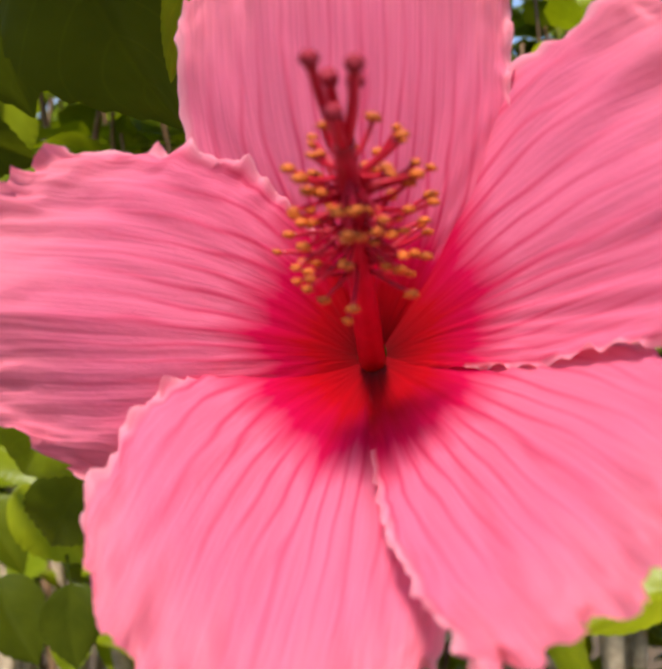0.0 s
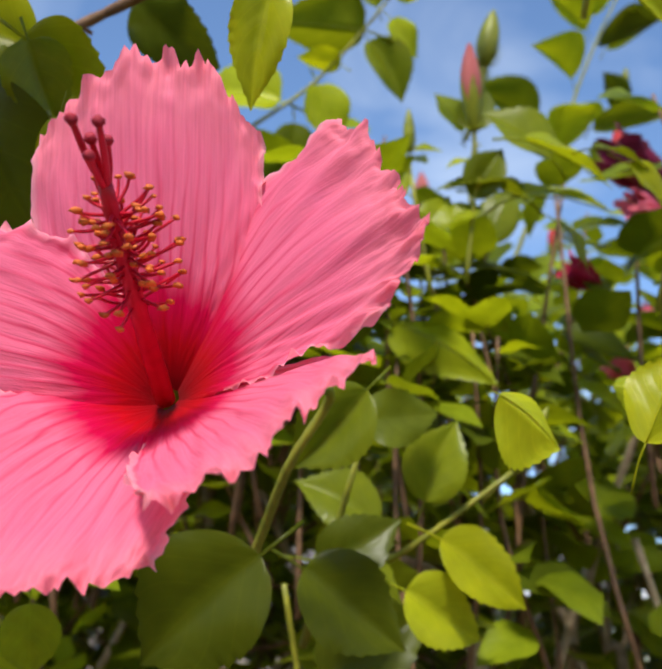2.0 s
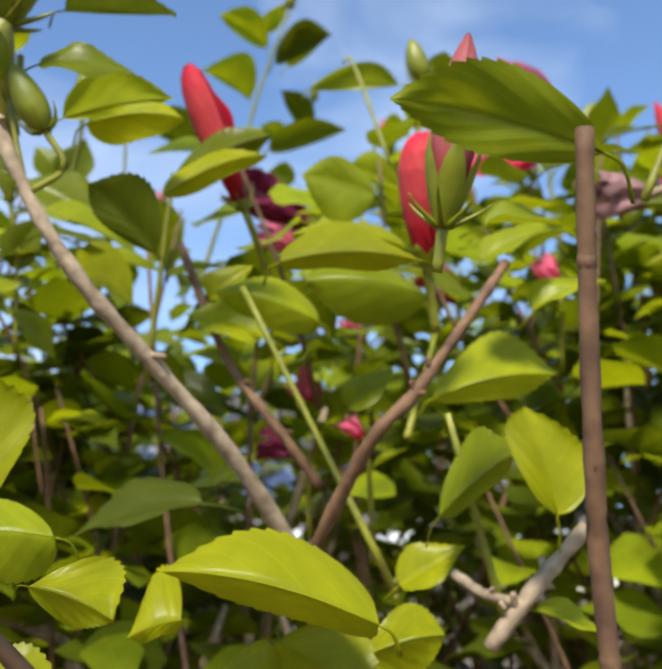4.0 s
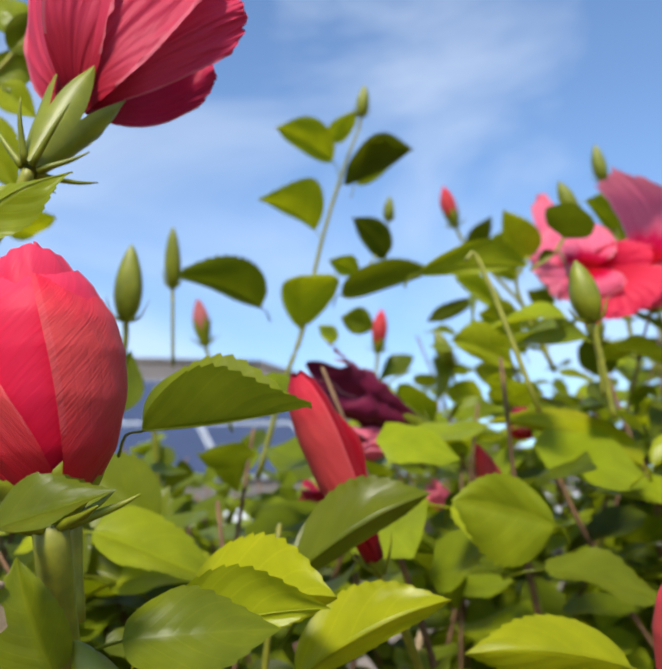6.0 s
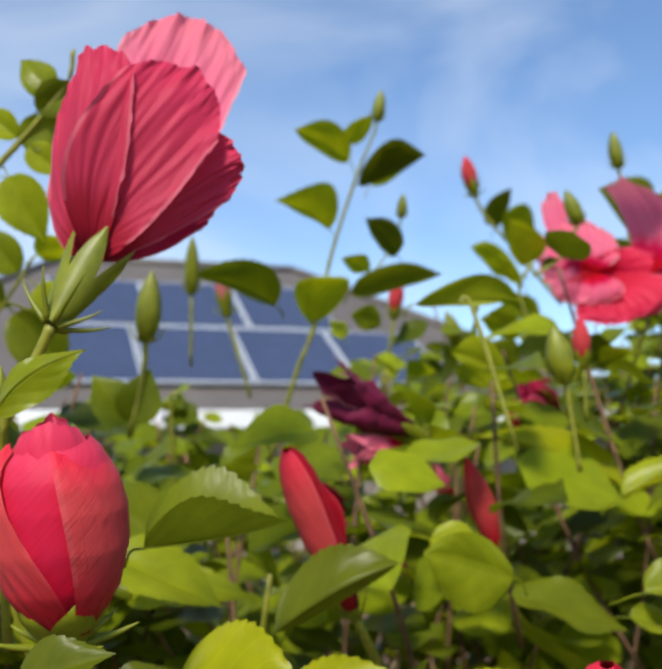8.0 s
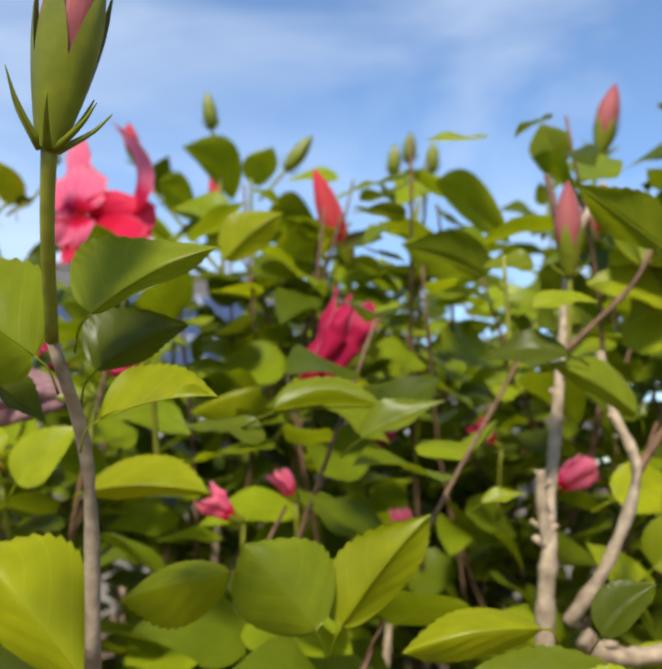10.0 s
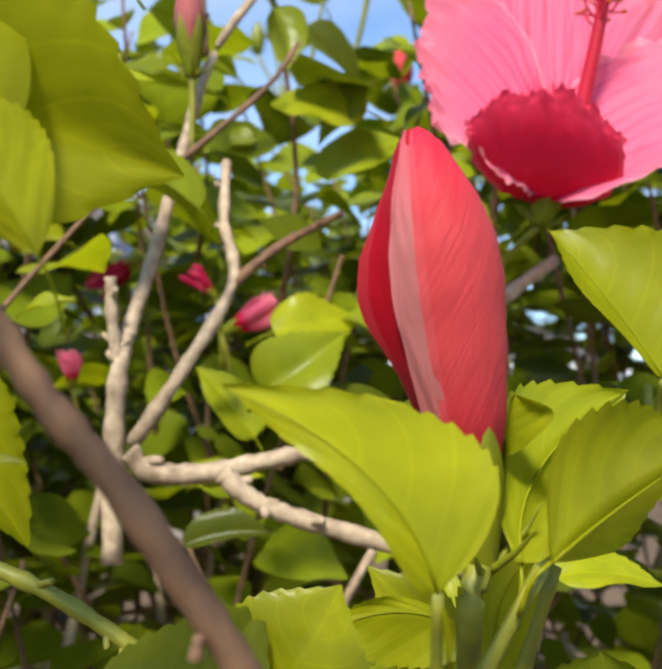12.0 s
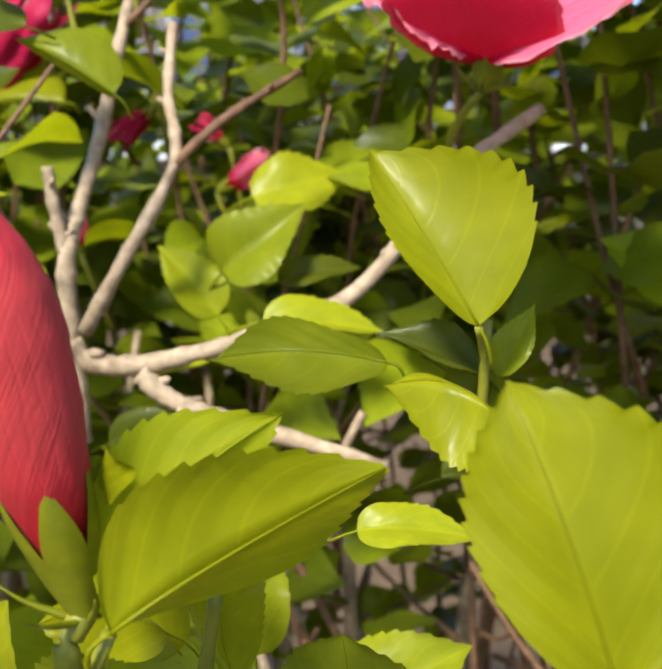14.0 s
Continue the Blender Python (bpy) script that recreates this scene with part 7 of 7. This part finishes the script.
# leaves beside the tan branch
s = shoot([(0.2000, 0.0300, 1.2900), (0.2010, 0.0290, 1.3050)], 0.0014, 0.0012)
blade(s, (0.2310, -0.0850, 1.3905), (0.2151, -0.0889, 1.3977), (0.1992, -0.0850, 1.3972), (0.2163, -0.0788, 1.4047), (0.2118, -0.0824, 1.3906), LEAF_LIT, 80, 0.78)
blade(s, (0.2339, -0.0900, 1.3851), (0.2202, -0.0935, 1.3836), (0.2065, -0.0900, 1.3752), (0.2198, -0.0824, 1.3934), (0.2249, -0.0867, 1.3751), LEAF_LIT, 81, 0.9)
blade(s, (0.2422, 0.0500, 1.3835), (0.2216, 0.0451, 1.3887), (0.2010, 0.0500, 1.3840), (0.2181, 0.0597, 1.3986), (0.2272, 0.0578, 1.3694), LEAF, 82, 0.9)
blade(s, (0.1383, 0.0200, 1.3525), (0.1448, 0.0163, 1.3701), (0.1513, 0.0200, 1.3803), (0.1343, 0.0220, 1.3710), (0.1551, 0.0221, 1.3637), LEAF_LIT, 83, 0.9)
blade(s, (0.1426, 0.0000, 1.3418), (0.1570, -0.0035, 1.3439), (0.1714, 0.0000, 1.3389), (0.1577, 0.0088, 1.3511), (0.1574, 0.0059, 1.3286), LEAF_LIT, 84, 0.9)
blade(s, (0.2261, 0.0200, 1.3283), (0.2402, 0.0164, 1.3364), (0.2544, 0.0200, 1.3373), (0.2369, 0.0340, 1.3503), (0.2386, 0.0234, 1.3268), LEAF_LIT, 85, 0.9)
blade(s, (0.1882, 0.1000, 1.3788), (0.1715, 0.0957, 1.3900), (0.1549, 0.1000, 1.3926), (0.1702, 0.1085, 1.3985), (0.1698, 0.1062, 1.3746), LEAF, 86, 0.9)
blade(s, (0.1860, 0.1000, 1.3849), (0.1896, 0.0959, 1.4057), (0.1933, 0.1000, 1.4184), (0.1753, 0.1005, 1.4043), (0.2002, 0.1000, 1.4065), LEAF_LIT, 87, 0.9)
blade(s, (0.2845, 0.0500, 1.3556), (0.2757, 0.0478, 1.3554), (0.2669, 0.0500, 1.3509), (0.2769, 0.0646, 1.3738), (0.2756, 0.0521, 1.3496), LEAF_LIT, 88, 0.9)
blade(s, (0.1028, 0.0500, 1.3727), (0.1124, 0.0469, 1.3673), (0.1220, 0.0500, 1.3557), (0.1147, 0.0568, 1.3731), (0.1062, 0.0565, 1.3514), LEAF, 89, 0.9)
blade(s, (0.0881, 0.3000, 1.4829), (0.1195, 0.2913, 1.4734), (0.1510, 0.3000, 1.4463), (0.1247, 0.3109, 1.4838), (0.0973, 0.3053, 1.4583), LEAF, 90, 0.78)
blade(s, (0.0505, 0.3000, 1.4740), (0.0692, 0.2949, 1.4890), (0.0878, 0.3000, 1.4938), (0.0602, 0.3157, 1.5083), (0.0624, 0.3080, 1.4704), LEAF, 91, 0.9)
blade(s, (0.2624, -0.0500, 1.3650), (0.2722, -0.0525, 1.3635), (0.2819, -0.0500, 1.3568), (0.2804, -0.0430, 1.3708), (0.2718, -0.0472, 1.3560), LEAF_LIT, 92, 0.9)

# low leaves along the walk
s = shoot([(0.8300, 0.2400, 1.4500), (0.8320, 0.2380, 1.4620)], 0.0014, 0.0012)
blade(s, (0.7491, 0.1800, 1.5334), (0.7669, 0.1731, 1.5625), (0.7848, 0.1800, 1.5780), (0.7471, 0.1821, 1.5613), (0.7764, 0.1833, 1.5515), LEAF_LIT, 58, 0.78)
blade(s, (0.7391, 0.1700, 1.5332), (0.7246, 0.1648, 1.5548), (0.7102, 0.1700, 1.5659), (0.7427, 0.1805, 1.5631), (0.7087, 0.1758, 1.5383), LEAF, 59, 0.9)
blade(s, (0.7055, 0.1700, 1.5552), (0.6841, 0.1647, 1.5546), (0.6627, 0.1700, 1.5434), (0.6843, 0.1766, 1.5579), (0.6850, 0.1780, 1.5328), LEAF_LIT, 60, 0.78)
blade(s, (0.8286, 0.1800, 1.5336), (0.8007, 0.1732, 1.5356), (0.7728, 0.1800, 1.5239), (0.8014, 0.1902, 1.5401), (0.7970, 0.1850, 1.5201), LEAF_LIT, 61, 0.78)
blade(s, (0.7806, 0.5000, 1.6485), (0.7396, 0.4901, 1.6555), (0.6985, 0.5000, 1.6427), (0.7363, 0.5311, 1.6827), (0.7305, 0.5000, 1.6608), LEAF_LIT, 62, 0.78)
blade(s, (0.6901, 0.5000, 1.6603), (0.6637, 0.4932, 1.6571), (0.6374, 0.5000, 1.6403), (0.6658, 0.5016, 1.6553), (0.6719, 0.5123, 1.6269), LEAF_LIT, 63, 0.78)
blade(s, (0.6697, 0.0900, 1.6243), (0.6840, 0.0861, 1.6359), (0.6982, 0.0900, 1.6397), (0.6672, 0.0982, 1.6457), (0.6874, 0.0918, 1.6302), LEAF, 64, 0.9)
blade(s, (0.9075, 0.3000, 1.6282), (0.8837, 0.2934, 1.6484), (0.8599, 0.3000, 1.6554), (0.8977, 0.3105, 1.6560), (0.8882, 0.3041, 1.6364), LEAF, 65, 0.78)
blade(s, (0.3185, 0.1000, 1.4982), (0.3499, 0.0925, 1.5047), (0.3813, 0.1000, 1.4961), (0.3413, 0.1216, 1.5237), (0.3486, 0.1026, 1.4950), LEAF_LIT, 66, 0.78)
blade(s, (0.3842, 0.2000, 1.5437), (0.3536, 0.1926, 1.5554), (0.3229, 0.2000, 1.5522), (0.3601, 0.2104, 1.5636), (0.3542, 0.2057, 1.5396), LEAF_LIT, 67, 0.78)
blade(s, (0.2617, 0.1500, 1.5531), (0.2872, 0.1434, 1.5704), (0.3127, 0.1500, 1.5744), (0.2776, 0.1599, 1.5790), (0.2914, 0.1522, 1.5626), LEAF_LIT, 68, 0.85)
blade(s, (0.2299, 0.1200, 1.5760), (0.2525, 0.1146, 1.5825), (0.2750, 0.1200, 1.5783), (0.2495, 0.1384, 1.5989), (0.2505, 0.1249, 1.5685), LEAF_LIT, 69, 0.85)

# more spent blooms deep in the hedge
wilted((0.9001, 0.4778, 1.5871), (0.9283, 0.4773, 1.6015), 0.014, [(0.9051, 0.5078, 1.5271)], "magenta spent hibiscus flower", PINK, seed=0)
wilted((0.7953, 0.4784, 1.5492), (0.7937, 0.4766, 1.5690), 0.01, [(0.8003, 0.5084, 1.4892)], "small pink spent hibiscus flower", PINK, seed=1)
wilted((0.8763, 0.5547, 1.6198), (0.8602, 0.5529, 1.6356), 0.01, [(0.8813, 0.5847, 1.5598)], "small red spent hibiscus flower", RED, seed=2)
wilted((0.5297, 0.8081, 1.7062), (0.4982, 0.8023, 1.7361), 0.024, [(0.5347, 0.8381, 1.6462)], "bright red spent hibiscus flower", RED, seed=3)
wilted((0.3966, 0.6714, 1.6230), (0.3736, 0.6673, 1.6444), 0.014, [(0.4016, 0.7014, 1.5630)], "pink spent hibiscus flower", PINK, seed=4)
wilted((0.4970, 0.6784, 1.6948), (0.4624, 0.6771, 1.7044), 0.022, [(0.5020, 0.7084, 1.6348)], "bright red spent hibiscus flower", RED, seed=5)
wilted((0.8099, 0.5842, 1.6506), (0.7806, 0.5873, 1.6289), 0.014, [(0.8149, 0.6142, 1.5906)], "magenta spent hibiscus flower", RED, seed=6)
wilted((0.6839, 0.3941, 1.5656), (0.6646, 0.3920, 1.5792), 0.012, [(0.6889, 0.4241, 1.5056)], "pink spent hibiscus flower", PINK, seed=7)
wilted((0.7196, 0.3922, 1.5793), (0.7113, 0.3900, 1.5942), 0.009, [(0.7246, 0.4222, 1.5193)], "coral spent hibiscus flower", PINK, seed=8)
wilted((0.2951, 0.5493, 1.6171), (0.2624, 0.5451, 1.6331), 0.018, [(0.3001, 0.5793, 1.5571)], "bright red spent hibiscus flower", RED, seed=9)
wilted((0.0154, 0.4370, 1.4891), (0.0033, 0.4348, 1.4973), 0.007, [(0.0204, 0.4670, 1.4291)], "small red spent hibiscus flower", RED, seed=10)
wilted((0.3493, 0.6235, 1.5512), (0.3235, 0.6177, 1.5695), 0.018, [(0.3543, 0.6535, 1.4912)], "pink spent hibiscus flower", PINK, seed=11)
wilted((0.5274, 0.4060, 1.5881), (0.5157, 0.4029, 1.6088), 0.012, [(0.5324, 0.4360, 1.5281)], "pink spent hibiscus flower", PINK, seed=12)
wilted((0.6281, 0.3684, 1.6530), (0.6083, 0.3670, 1.6602), 0.01, [(0.6331, 0.3984, 1.5930)], "bright red spent hibiscus flower", RED, seed=0)
wilted((0.3647, 0.3054, 1.4564), (0.3545, 0.3017, 1.4692), 0.008, [(0.3697, 0.3354, 1.3964)], "coral spent hibiscus flower", PINK, seed=1)
wilted((0.3249, 0.4077, 1.4657), (0.2988, 0.4057, 1.4739), 0.014, [(0.3299, 0.4377, 1.4057)], "dark maroon wilted hibiscus flower", PURPLE, seed=2)
